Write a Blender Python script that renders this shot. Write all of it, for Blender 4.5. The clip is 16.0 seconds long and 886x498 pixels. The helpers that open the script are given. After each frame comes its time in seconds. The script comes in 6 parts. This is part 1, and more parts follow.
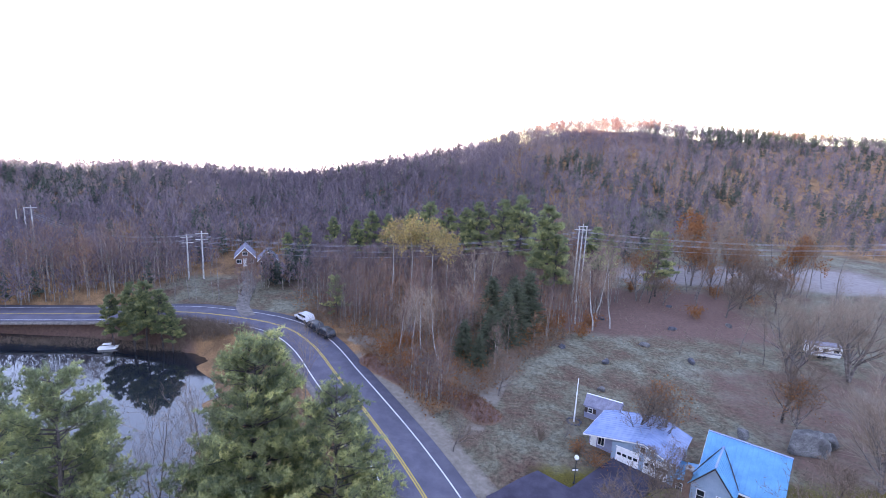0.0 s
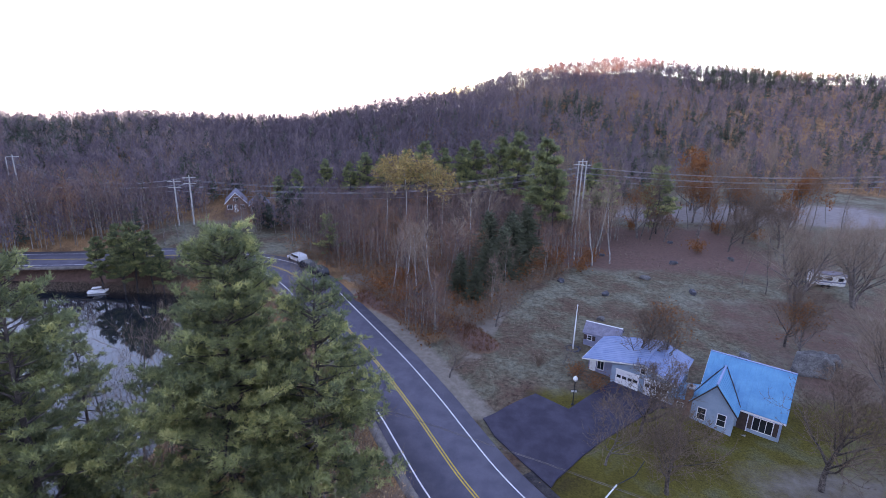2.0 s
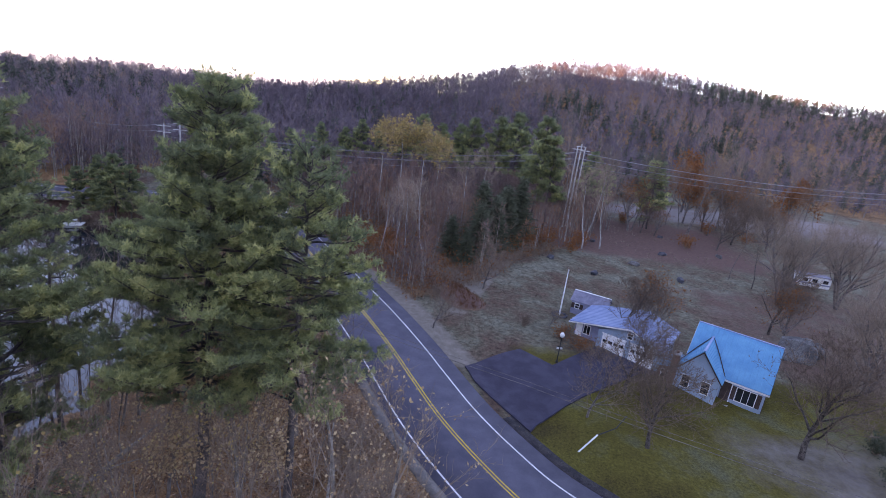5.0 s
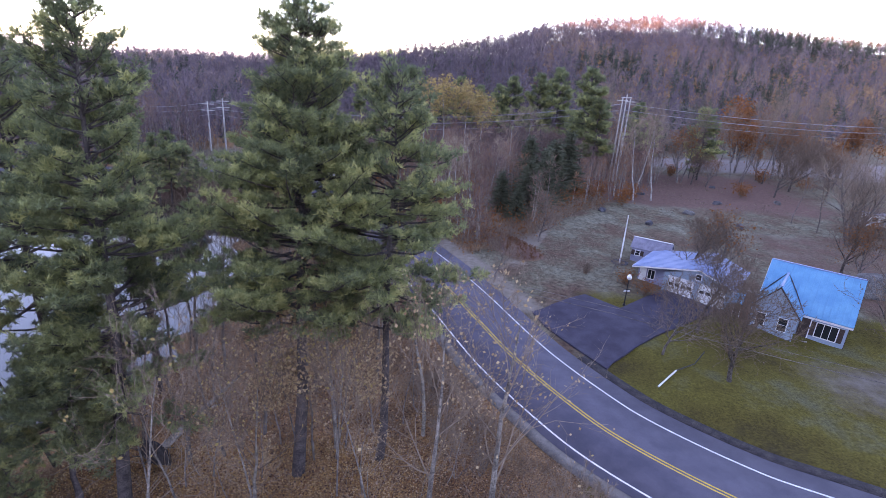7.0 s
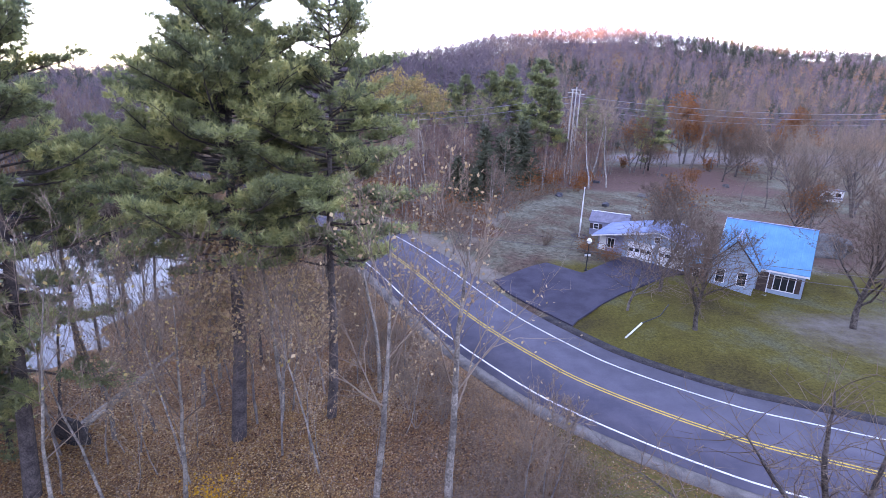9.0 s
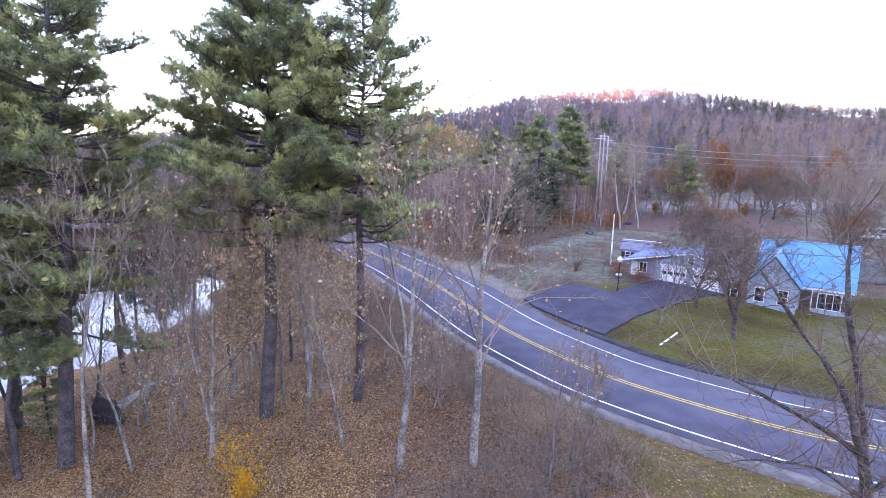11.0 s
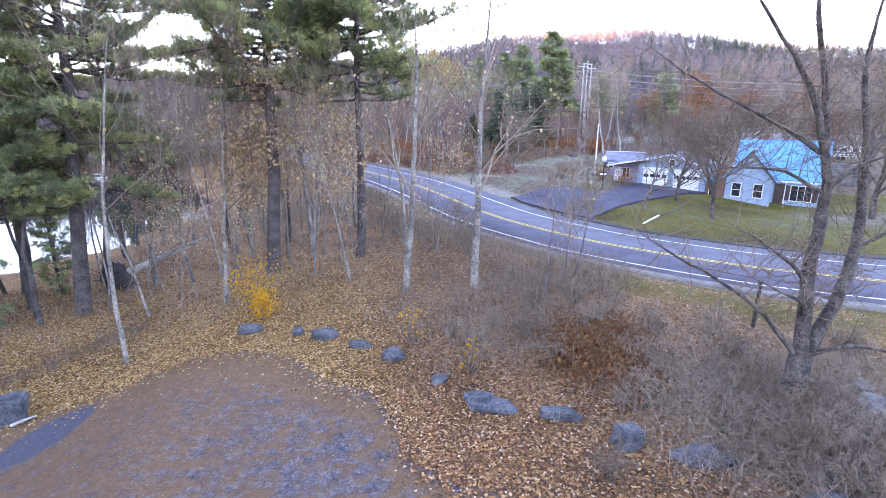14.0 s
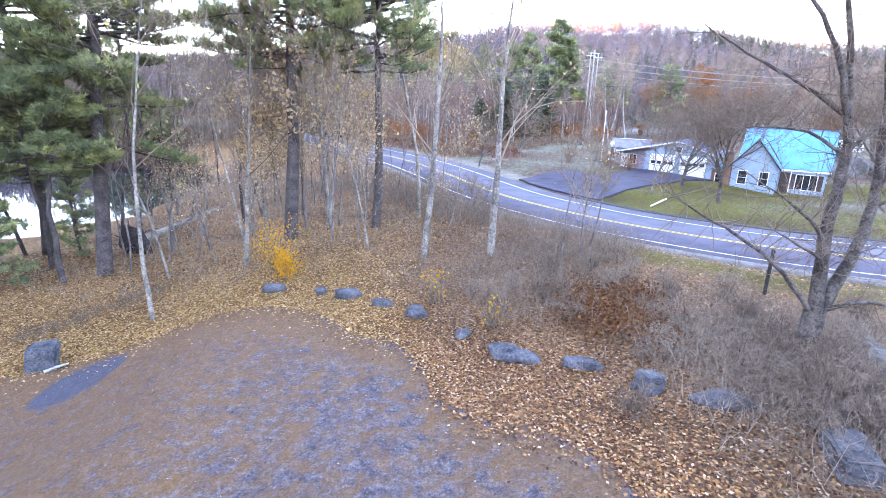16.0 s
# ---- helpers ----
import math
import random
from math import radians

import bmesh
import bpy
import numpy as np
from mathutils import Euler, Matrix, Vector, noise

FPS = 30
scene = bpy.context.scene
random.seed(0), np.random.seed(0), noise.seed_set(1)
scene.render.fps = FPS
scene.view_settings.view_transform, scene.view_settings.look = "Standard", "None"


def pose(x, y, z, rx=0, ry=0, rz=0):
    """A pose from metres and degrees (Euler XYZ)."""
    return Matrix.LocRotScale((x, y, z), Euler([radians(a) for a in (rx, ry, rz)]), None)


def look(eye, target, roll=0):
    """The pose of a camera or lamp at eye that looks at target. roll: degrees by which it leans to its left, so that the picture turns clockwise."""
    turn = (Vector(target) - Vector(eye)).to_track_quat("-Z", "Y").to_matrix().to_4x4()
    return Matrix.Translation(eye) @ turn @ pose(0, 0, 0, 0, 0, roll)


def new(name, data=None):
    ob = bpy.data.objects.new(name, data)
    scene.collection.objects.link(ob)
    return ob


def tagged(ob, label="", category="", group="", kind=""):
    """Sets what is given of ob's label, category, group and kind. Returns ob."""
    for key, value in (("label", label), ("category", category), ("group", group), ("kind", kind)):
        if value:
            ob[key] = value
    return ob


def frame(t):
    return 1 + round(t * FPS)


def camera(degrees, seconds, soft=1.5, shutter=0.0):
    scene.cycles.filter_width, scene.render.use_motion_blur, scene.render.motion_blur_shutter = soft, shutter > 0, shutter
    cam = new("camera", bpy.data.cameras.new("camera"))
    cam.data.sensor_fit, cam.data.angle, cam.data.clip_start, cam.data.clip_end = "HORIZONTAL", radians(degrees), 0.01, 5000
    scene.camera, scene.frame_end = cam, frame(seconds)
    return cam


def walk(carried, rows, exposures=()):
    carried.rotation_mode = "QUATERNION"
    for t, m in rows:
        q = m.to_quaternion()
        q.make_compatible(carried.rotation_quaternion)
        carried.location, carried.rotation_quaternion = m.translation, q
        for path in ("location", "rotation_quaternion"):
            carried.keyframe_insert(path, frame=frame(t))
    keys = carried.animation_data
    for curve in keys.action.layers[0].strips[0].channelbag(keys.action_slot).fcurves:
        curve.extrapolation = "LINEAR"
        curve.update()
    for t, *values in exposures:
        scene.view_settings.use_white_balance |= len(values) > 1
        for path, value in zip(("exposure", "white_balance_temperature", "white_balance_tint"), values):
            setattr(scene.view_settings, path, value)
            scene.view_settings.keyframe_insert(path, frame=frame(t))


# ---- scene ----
cam = camera(82.0, 16.0, soft=0.6)
PATH = [
    (0, look((0.028, 0.006, 36.077), (0.089, 19.566, 31.908), 2.86)),
    (0.5, look((0.186, 0.666, 35.017), (0.560, 19.974, 29.817), 3.47)),
    (1, look((0.315, 1.091, 33.989), (0.022, 20.346, 28.587), 4.67)),
    (1.5, look((0.585, 1.334, 32.843), (-0.272, 20.605, 27.559), 5.79)),
    (2, look((0.992, 1.677, 31.535), (1.130, 20.831, 25.781), 1.72)),
    (2.5, look((1.355, 1.830, 30.160), (1.869, 21.323, 25.716), 2.59)),
    (3, look((1.582, 1.831, 28.911), (2.143, 20.813, 22.637), 5.54)),
    (3.5, look((1.691, 1.759, 27.779), (2.439, 21.140, 22.900), 12.30)),
    (4, look((1.744, 1.571, 26.759), (2.362, 20.748, 21.115), 8.94)),
    (4.2, look((1.647, 1.496, 26.391), (2.249, 20.678, 20.763), 8.72)),
    (6.3, look((-1.842, 1.242, 23.722), (-1.153, 20.109, 17.122), 4.53)),
    (6.5, look((-2.043, 1.032, 23.369), (-1.652, 19.757, 16.351), 4.61)),
    (7, look((-2.203, 0.689, 22.355), (-2.618, 19.535, 15.673), 3.70)),
    (7.5, look((-2.060, 0.617, 21.120), (-2.289, 19.400, 14.255), 5.37)),
    (8, look((-1.699, 0.809, 19.684), (-1.053, 19.731, 13.240), 2.45)),
    (8.5, look((-1.414, 1.068, 18.298), (0.245, 19.713, 11.254), 3.35)),
    (9, look((-1.272, 1.166, 17.054), (-0.281, 20.277, 11.244), 2.20)),
    (9.2, look((-1.287, 1.148, 16.588), (-0.449, 20.164, 10.449), 2.93)),
    (11.3, look((-0.701, -0.686, 12.303), (-1.261, 19.044, 9.077), 1.43)),
    (11.5, look((-0.646, -0.798, 11.861), (-1.381, 18.905, 8.507), 3.89)),
    (12, look((-0.613, -1.331, 10.480), (-1.129, 18.160, 6.028), 6.77)),
    (12.5, look((-0.683, -1.744, 9.350), (0.579, 17.147, 2.904), 2.21)),
    (13, look((-1.062, -2.171, 8.390), (-0.764, 17.159, 3.267), -0.15)),
    (13.5, look((-1.359, -2.468, 7.931), (-1.361, 16.944, 3.114), 0.13)),
    (14, look((-1.548, -2.781, 7.882), (-1.183, 16.573, 2.851), 0.44)),
    (14.5, look((-1.778, -3.125, 7.814), (-1.503, 16.155, 2.504), 0.09)),
    (15, look((-1.934, -3.365, 7.620), (-1.360, 15.855, 2.119), 0.84)),
    (15.5, look((-2.137, -3.503, 7.309), (-1.447, 15.778, 2.037), 1.59)),
    (16, look((-2.461, -3.546, 6.969), (-2.012, 15.712, 1.589), 1.86)),
]
walk(cam, PATH, [(0.0, 4.1, 7750, 39), (2.0, 3.45, 7750, 41), (4.2, 3.25, 7750, 42), (7.0, 3.74, 7750, 47), (9.2, 4.2, 7750, 47), (11.5, 4.5, 7800, 43), (12.5, 4.45, 7850, 38), (14.0, 4.88, 7850, 35), (16.0, 5.3, 7900, 32)])

# ---- light ----
SUN_AZ, SUN_EL = -120.0, 5.0          # degrees, measured from +y to the right, and up
world = bpy.data.worlds.new("sky")
scene.world = world
world.use_nodes = True
wn = world.node_tree.nodes
sky = wn.new("ShaderNodeTexSky")
sky.sky_type = "NISHITA"
sky.sun_disc = False
sky.sun_elevation = radians(SUN_EL)
sky.sun_rotation = radians(SUN_AZ)
sky.dust_density = 0.1
sky.ozone_density = 1.0
sky.air_density = 0.55
world.node_tree.links.new(sky.outputs["Color"], wn["Background"].inputs["Color"])
wn["Background"].inputs["Strength"].default_value = 0.15
sun = new("sun", bpy.data.lights.new("sun", "SUN"))
sun.data.energy, sun.data.angle, sun.data.color = 2.0, radians(0.5), (1.0, 0.56, 0.20)
sd = Vector((math.sin(radians(SUN_AZ)) * math.cos(radians(SUN_EL)), math.cos(radians(SUN_AZ)) * math.cos(radians(SUN_EL)), math.sin(radians(SUN_EL))))
sun.matrix_world = look(sd * 300, (0, 0, 0))

# ---- materials ----
def tree_of(name):
    m = bpy.data.materials.new(name)
    m.use_nodes = True
    n, l = m.node_tree.nodes, m.node_tree.links
    return m, n, l, n["Principled BSDF"]


def ramp(n, l, fac, stops):
    r = n.new("ShaderNodeValToRGB")
    while len(r.color_ramp.elements) < len(stops):
        r.color_ramp.elements.new(0.5)
    for e, (p, c) in zip(r.color_ramp.elements, stops):
        e.position, e.color = p, (*c, 1)
    l.new(fac, r.inputs["Fac"])
    return r.outputs["Color"]


def noise_tex(n, l, scale, detail=5.0, rough=0.6, vec=None):
    t = n.new("ShaderNodeTexNoise")
    t.inputs["Scale"].default_value, t.inputs["Detail"].default_value, t.inputs["Roughness"].default_value = scale, detail, rough
    if vec is None:
        g = n.new("ShaderNodeNewGeometry")
        vec = g.outputs["Position"]
    l.new(vec, t.inputs["Vector"])
    return t.outputs["Fac"]


def mixc(n, l, fac, a, b, mode="MIX"):
    x = n.new("ShaderNodeMix")
    x.data_type, x.blend_type = "RGBA", mode
    for s, v in ((x.inputs["Factor"], fac), (x.inputs["A"], a), (x.inputs["B"], b)):
        if isinstance(v, (int, float)):
            s.default_value = v
        elif isinstance(v, tuple):
            s.default_value = (*v, 1)
        else:
            l.new(v, s)
    return x.outputs["Result"]


def mathn(n, l, op, a, b=0.0):
    x = n.new("ShaderNodeMath")
    x.operation = op
    for s, v in zip(x.inputs, (a, b)):
        if isinstance(v, (int, float)):
            s.default_value = v
        else:
            l.new(v, s)
    return x.outputs[0]


def bump(n, l, bsdf, height, strength=0.4, dist=0.02):
    b = n.new("ShaderNodeBump")
    b.inputs["Strength"].default_value, b.inputs["Distance"].default_value = strength, dist
    l.new(height, b.inputs["Height"])
    l.new(b.outputs["Normal"], bsdf.inputs["Normal"])


def surface(name, c1, c2, scale=3.0, rough=0.8, fine=25.0, relief=0.3, dist=0.01, metal=0.0, spec=0.3, dark=0.75):
    """Two-scale mottled surface: broad stains between c1 and c2, fine grain over it."""
    m, n, l, b = tree_of(name)
    broad = ramp(n, l, noise_tex(n, l, scale), [(0.38, c1), (0.62, c2)])
    fn = noise_tex(n, l, fine, 6.0, 0.7)
    grain = ramp(n, l, fn, [(0.38, (dark,) * 3), (0.58, (1.0 + 0.3 * (1 - dark),) * 3)])
    l.new(mixc(n, l, 1.0, broad, grain, "MULTIPLY"), b.inputs["Base Color"])
    b.inputs["Roughness"].default_value, b.inputs["Metallic"].default_value = rough, metal
    b.inputs["Specular IOR Level"].default_value = spec
    if relief:
        bump(n, l, b, fn, relief, dist)
    return m


def foliage(name, stops, rough=0.7, through_light=0.0, mottled=0.5):
    """Leaves, needles or twigs: colour differs from plant to plant (attribute tint, which on pines also carries painted
    light) and piece to piece.
    """
    m, n, l, b = tree_of(name)
    g = n.new("ShaderNodeNewGeometry")
    at = n.new("ShaderNodeAttribute")
    at.attribute_name = "tint"
    f = mathn(n, l, "ADD", mathn(n, l, "MULTIPLY", at.outputs["Fac"], 1 - mottled), mathn(n, l, "MULTIPLY", g.outputs["Random Per Island"], mottled))
    l.new(ramp(n, l, f, stops), b.inputs["Base Color"])
    b.inputs["Roughness"].default_value = rough
    b.inputs["Specular IOR Level"].default_value = 0.2
    if through_light:
        tr = n.new("ShaderNodeBsdfTranslucent")
        l.new(ramp(n, l, f, stops), tr.inputs["Color"])
        mx = n.new("ShaderNodeMixShader")
        mx.inputs[0].default_value = through_light
        l.new(b.outputs[0], mx.inputs[1])
        l.new(tr.outputs[0], mx.inputs[2])
        l.new(mx.outputs[0], n["Material Output"].inputs["Surface"])
    return m


M_ASPHALT = surface("road_asphalt", (0.080, 0.077, 0.105), (0.113, 0.107, 0.14), 0.5, 0.85, 60, 0.25, 0.006, dark=0.8)
M_DRIVE = surface("driveway_asphalt", (0.034, 0.030, 0.05), (0.055, 0.049, 0.075), 0.6, 0.8, 50, 0.25, 0.006, dark=0.8)
M_WHITE_LINE = surface("white_road_paint", (0.62, 0.62, 0.62), (0.75, 0.75, 0.74), 4, 0.7, 40, 0.1, dark=0.6)
M_YELLOW_LINE = surface("yellow_road_paint", (0.62, 0.40, 0.04), (0.72, 0.48, 0.06), 4, 0.7, 40, 0.1, dark=0.7)
M_DIRTVERGE = surface("dark_verge_earth", (0.03, 0.027, 0.032), (0.065, 0.055, 0.055), 1.5, 0.95, 14, 0.7, 0.03, dark=0.4)
M_SHOULDER = surface("gravel_shoulder", (0.13, 0.115, 0.105), (0.22, 0.19, 0.17), 1.5, 0.95, 30, 0.6, 0.03, dark=0.5)
M_ROOF_BLUE = surface("blue_metal_roof", (0.05, 0.26, 0.44), (0.075, 0.32, 0.50), 0.8, 0.42, 12, 0.05, dark=0.9, spec=0.4)
M_ROOF_PALE = surface("pale_blue_metal_roof", (0.12, 0.20, 0.36), (0.19, 0.27, 0.44), 0.8, 0.45, 12, 0.05, dark=0.8, spec=0.4)
M_ROOF_GREY = surface("grey_shingle_roof", (0.17, 0.17, 0.22), (0.24, 0.24, 0.30), 1.5, 0.9, 20, 0.4, 0.02, dark=0.7)
M_SIDING = surface("pale_blue_siding", (0.21, 0.30, 0.38), (0.26, 0.345, 0.43), 1.0, 0.6, 12, 0.1, dark=0.9)
M_SIDING_GREY = surface("blue_grey_siding", (0.19, 0.21, 0.30), (0.24, 0.26, 0.36), 1.0, 0.65, 12, 0.1, dark=0.85)
M_TRIM = surface("white_trim_paint", (0.66, 0.66, 0.66), (0.78, 0.78, 0.77), 2, 0.5, 20, 0.05, dark=0.9)
M_BRICK = surface("brown_brick", (0.17, 0.09, 0.065), (0.24, 0.13, 0.09), 2.5, 0.9, 30, 0.4, 0.01, dark=0.6)
M_FOUND = surface("grey_concrete", (0.26, 0.25, 0.24), (0.36, 0.35, 0.33), 1.2, 0.9, 25, 0.2, dark=0.75)
M_DARKPAINT = surface("black_painted_metal", (0.02, 0.02, 0.022), (0.03, 0.03, 0.032), 3, 0.45, 20, 0.1)
M_SHUTTER = surface("dark_shutter_paint", (0.05, 0.03, 0.025), (0.07, 0.045, 0.04), 3, 0.6, 20, 0.1)
M_WOODPOLE = surface("weathered_pale_pole", (0.34, 0.33, 0.31), (0.48, 0.47, 0.45), 1.5, 0.9, 25, 0.3, dark=0.6)
M_STONE = surface("grey_boulder_stone", (0.05, 0.054, 0.066), (0.125, 0.125, 0.14), 1.6, 0.92, 14, 0.8, 0.04, dark=0.5)
M_GRANITE = surface("pale_granite", (0.09, 0.087, 0.085), (0.19, 0.185, 0.18), 0.9, 0.92, 9, 0.9, 0.06, dark=0.45)
M_BIRCH = surface("white_birch_bark", (0.24, 0.23, 0.215), (0.42, 0.41, 0.385), 1.2, 0.85, 6, 0.3, 0.01, dark=0.45)
M_BARK = surface("grey_brown_bark", (0.11, 0.092, 0.085), (0.235, 0.20, 0.18), 2.0, 0.95, 18, 0.8, 0.03, dark=0.5)
M_BARK_FORK = surface("rough_brown_bark", (0.055, 0.044, 0.04), (0.15, 0.125, 0.11), 3.0, 0.95, 16, 1.0, 0.04, dark=0.4)
M_BARK_PALE = surface("pale_grey_bark", (0.13, 0.112, 0.098), (0.31, 0.272, 0.232), 1.5, 0.9, 12, 0.5, 0.02, dark=0.5)
M_BARK_DARK = surface("dark_pine_bark", (0.055, 0.045, 0.045), (0.11, 0.09, 0.085), 2.0, 0.95, 14, 1.0, 0.04, dark=0.45)
M_TWIG = foliage("bare_twigs", [(0.0, (0.08, 0.055, 0.041)), (0.5, (0.215, 0.152, 0.112)), (1.0, (0.42, 0.325, 0.25))], 0.9)
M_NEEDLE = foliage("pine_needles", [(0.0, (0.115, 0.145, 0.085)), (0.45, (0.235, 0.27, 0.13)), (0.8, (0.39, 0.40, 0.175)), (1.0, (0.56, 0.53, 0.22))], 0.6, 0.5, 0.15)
M_FIR = foliage("dark_fir_needles", [(0.0, (0.04, 0.052, 0.036)), (1.0, (0.105, 0.12, 0.075))], 0.7, 0.2)
M_LEAF_YELLOW = foliage("yellow_autumn_leaves", [(0.0, (0.31, 0.205, 0.07)), (1.0, (0.54, 0.395, 0.15))], 0.7, 0.3)
M_LEAF_BUSH = foliage("bright_yellow_leaves", [(0.0, (0.48, 0.20, 0.008)), (1.0, (0.68, 0.36, 0.02))], 0.6, 0.4)
M_LEAF_RUST = foliage("rust_oak_leaves", [(0.0, (0.16, 0.06, 0.025)), (1.0, (0.36, 0.14, 0.045))], 0.8, 0.2)
M_LEAF_BRACKEN = foliage("brown_bracken_fronds", [(0.0, (0.065, 0.026, 0.014)), (0.85, (0.23, 0.092, 0.034)), (1.0, (0.26, 0.20, 0.05))], 0.85, 0.1)
M_LEAF_TAN = foliage("pale_tan_leaves", [(0.0, (0.30, 0.17, 0.09)), (0.6, (0.50, 0.34, 0.19)), (1.0, (0.66, 0.49, 0.27))], 0.7, 0.3)
M_LITTER = foliage("fallen_leaves", [(0.0, (0.04, 0.018, 0.013)), (0.22, (0.09, 0.038, 0.022)), (0.45, (0.18, 0.075, 0.033)), (0.66, (0.29, 0.125, 0.042)), (0.84, (0.40, 0.20, 0.08)), (1.0, (0.56, 0.38, 0.27))], 0.75, 0.0, 0.95)
M_LITTER_GOLD = foliage("golden_fallen_leaves", [(0.0, (0.07, 0.032, 0.018)), (0.25, (0.17, 0.08, 0.03)), (0.5, (0.335, 0.165, 0.05)), (0.75, (0.47, 0.265, 0.09)), (1.0, (0.60, 0.43, 0.26))], 0.75, 0.0, 0.95)
M_TWIG_FAR = foliage("hillside_bare_crowns", [(0.0, (0.10, 0.08, 0.10)), (0.45, (0.18, 0.14, 0.16)), (0.72, (0.25, 0.185, 0.17)), (0.88, (0.34, 0.17, 0.09)), (1.0, (0.40, 0.34, 0.31))], 0.95, 0.0, 0.3)
M_TWIG_MID = foliage("roadside_bare_crowns", [(0.0, (0.09, 0.062, 0.06)), (0.45, (0.18, 0.12, 0.105)), (0.75, (0.27, 0.155, 0.105)), (0.9, (0.33, 0.13, 0.05)), (1.0, (0.36, 0.29, 0.25))], 0.95, 0.0, 0.35)
M_FIR_FAR = foliage("hillside_conifers", [(0.0, (0.045, 0.06, 0.05)), (1.0, (0.10, 0.115, 0.085))], 0.8, 0.2, 0.5)

# glass, water, car paint
M_GLASS, _n, _l, _b = tree_of("window_glass")
_b.inputs["Base Color"].default_value = (0.02, 0.024, 0.03, 1)
_b.inputs["Roughness"].default_value = 0.05
M_WATER, _n, _l, _b = tree_of("pond_water")
_b.inputs["Base Color"].default_value = (0.012, 0.016, 0.02, 1)
_b.inputs["Roughness"].default_value = 0.03
_b.inputs["IOR"].default_value = 1.9
bump(_n, _l, _b, noise_tex(_n, _l, 1.2, 2.0), 0.05, 0.02)
M_CAR_DARK = surface("dark_car_paint", (0.015, 0.016, 0.02), (0.02, 0.022, 0.026), 1, 0.25, 10, 0.0, spec=0.6)
M_CAR_WHITE = surface("white_car_paint", (0.6, 0.6, 0.62), (0.66, 0.66, 0.67), 1, 0.25, 10, 0.0, spec=0.6)
M_TYRE = surface("tyre_rubber", (0.015, 0.015, 0.015), (0.025, 0.025, 0.025), 4, 0.9, 30, 0.1)
M_LAMP = surface("frosted_lamp_glass", (0.7, 0.7, 0.68), (0.8, 0.8, 0.78), 3, 0.3, 20, 0.0, dark=0.95)

# ground: zones by mesh attributes, ragged by noise
M_GROUND, _n, _l, _b = tree_of("ground_cover")


def zone(name, soft=0.12, wob=0.5, scale=0.9):
    a = _n.new("ShaderNodeAttribute")
    a.attribute_name = name
    k = mathn(_n, _l, "ADD", a.outputs["Fac"], mathn(_n, _l, "MULTIPLY", mathn(_n, _l, "SUBTRACT", noise_tex(_n, _l, scale, 6, 0.7), 0.5), wob))
    r = _n.new("ShaderNodeMapRange")
    r.inputs["From Min"].default_value, r.inputs["From Max"].default_value = 0.5 - soft, 0.5 + soft
    _l.new(k, r.inputs["Value"])
    return r.outputs[0]


_litter_f = noise_tex(_n, _l, 9.0, 8, 0.75)
_litter = ramp(_n, _l, _litter_f, [(0.36, (0.05, 0.03, 0.02)), (0.45, (0.16, 0.09, 0.05)), (0.54, (0.27, 0.155, 0.08)), (0.64, (0.42, 0.28, 0.16))])
_litter = mixc(_n, _l, 1.0, _litter, ramp(_n, _l, noise_tex(_n, _l, 0.25), [(0.4, (0.72, 0.70, 0.70)), (0.6, (1.35, 1.25, 1.15))]), "MULTIPLY")
_mead = ramp(_n, _l, noise_tex(_n, _l, 0.16, 8, 0.68), [(0.36, (0.115, 0.07, 0.05)), (0.44, (0.13, 0.097, 0.068)), (0.52, (0.138, 0.124, 0.085)), (0.62, (0.18, 0.178, 0.135))])
_mead = mixc(_n, _l, 1.0, _mead, ramp(_n, _l, noise_tex(_n, _l, 1.8, 10, 0.85), [(0.40, (0.45, 0.42, 0.40)), (0.5, (0.95, 0.93, 0.92)), (0.60, (1.4, 1.36, 1.32))]), "MULTIPLY")
_lawn = ramp(_n, _l, noise_tex(_n, _l, 0.13, 9, 0.6), [(0.30, (0.068, 0.05, 0.026)), (0.44, (0.128, 0.099, 0.023)), (0.56, (0.172, 0.145, 0.031)), (0.70, (0.18, 0.18, 0.115))])
_lawn = mixc(_n, _l, 1.0, _lawn, ramp(_n, _l, noise_tex(_n, _l, 5.0, 10, 0.85), [(0.40, (0.34, 0.34, 0.31)), (0.60, (0.95, 0.95, 0.9))]), "MULTIPLY")
_grav = ramp(_n, _l, noise_tex(_n, _l, 1.5, 12, 0.82), [(0.34, (0.08, 0.078, 0.10)), (0.44, (0.13, 0.122, 0.148)), (0.52, (0.175, 0.158, 0.175)), (0.58, (0.20, 0.165, 0.16)), (0.64, (0.18, 0.12, 0.085))])
_gf = noise_tex(_n, _l, 13.0, 8, 0.95)
_grav = mixc(_n, _l, 1.0, _grav, ramp(_n, _l, _gf, [(0.42, (0.40, 0.40, 0.43)), (0.5, (0.95, 0.95, 0.95)), (0.55, (1.25, 1.23, 1.2)), (0.6, (1.9, 1.85, 1.8))]), "MULTIPLY")
_rust = ramp(_n, _l, noise_tex(_n, _l, 18.0, 6, 0.7), [(0.3, (0.13, 0.062, 0.025)), (0.7, (0.29, 0.15, 0.055))])
_grav = mixc(_n, _l, 1.0, _grav, (0.86, 0.84, 0.84), "MULTIPLY")
_grav = mixc(_n, _l, 1.0, _grav, ramp(_n, _l, noise_tex(_n, _l, 4.5, 6, 0.75), [(0.4, (0.62, 0.62, 0.66)), (0.6, (1.2, 1.18, 1.15))]), "MULTIPLY")
_grav = mixc(_n, _l, mathn(_n, _l, "MULTIPLY", zone("needles", 0.2, 2.0, 2.2), 0.7), _grav, _rust)
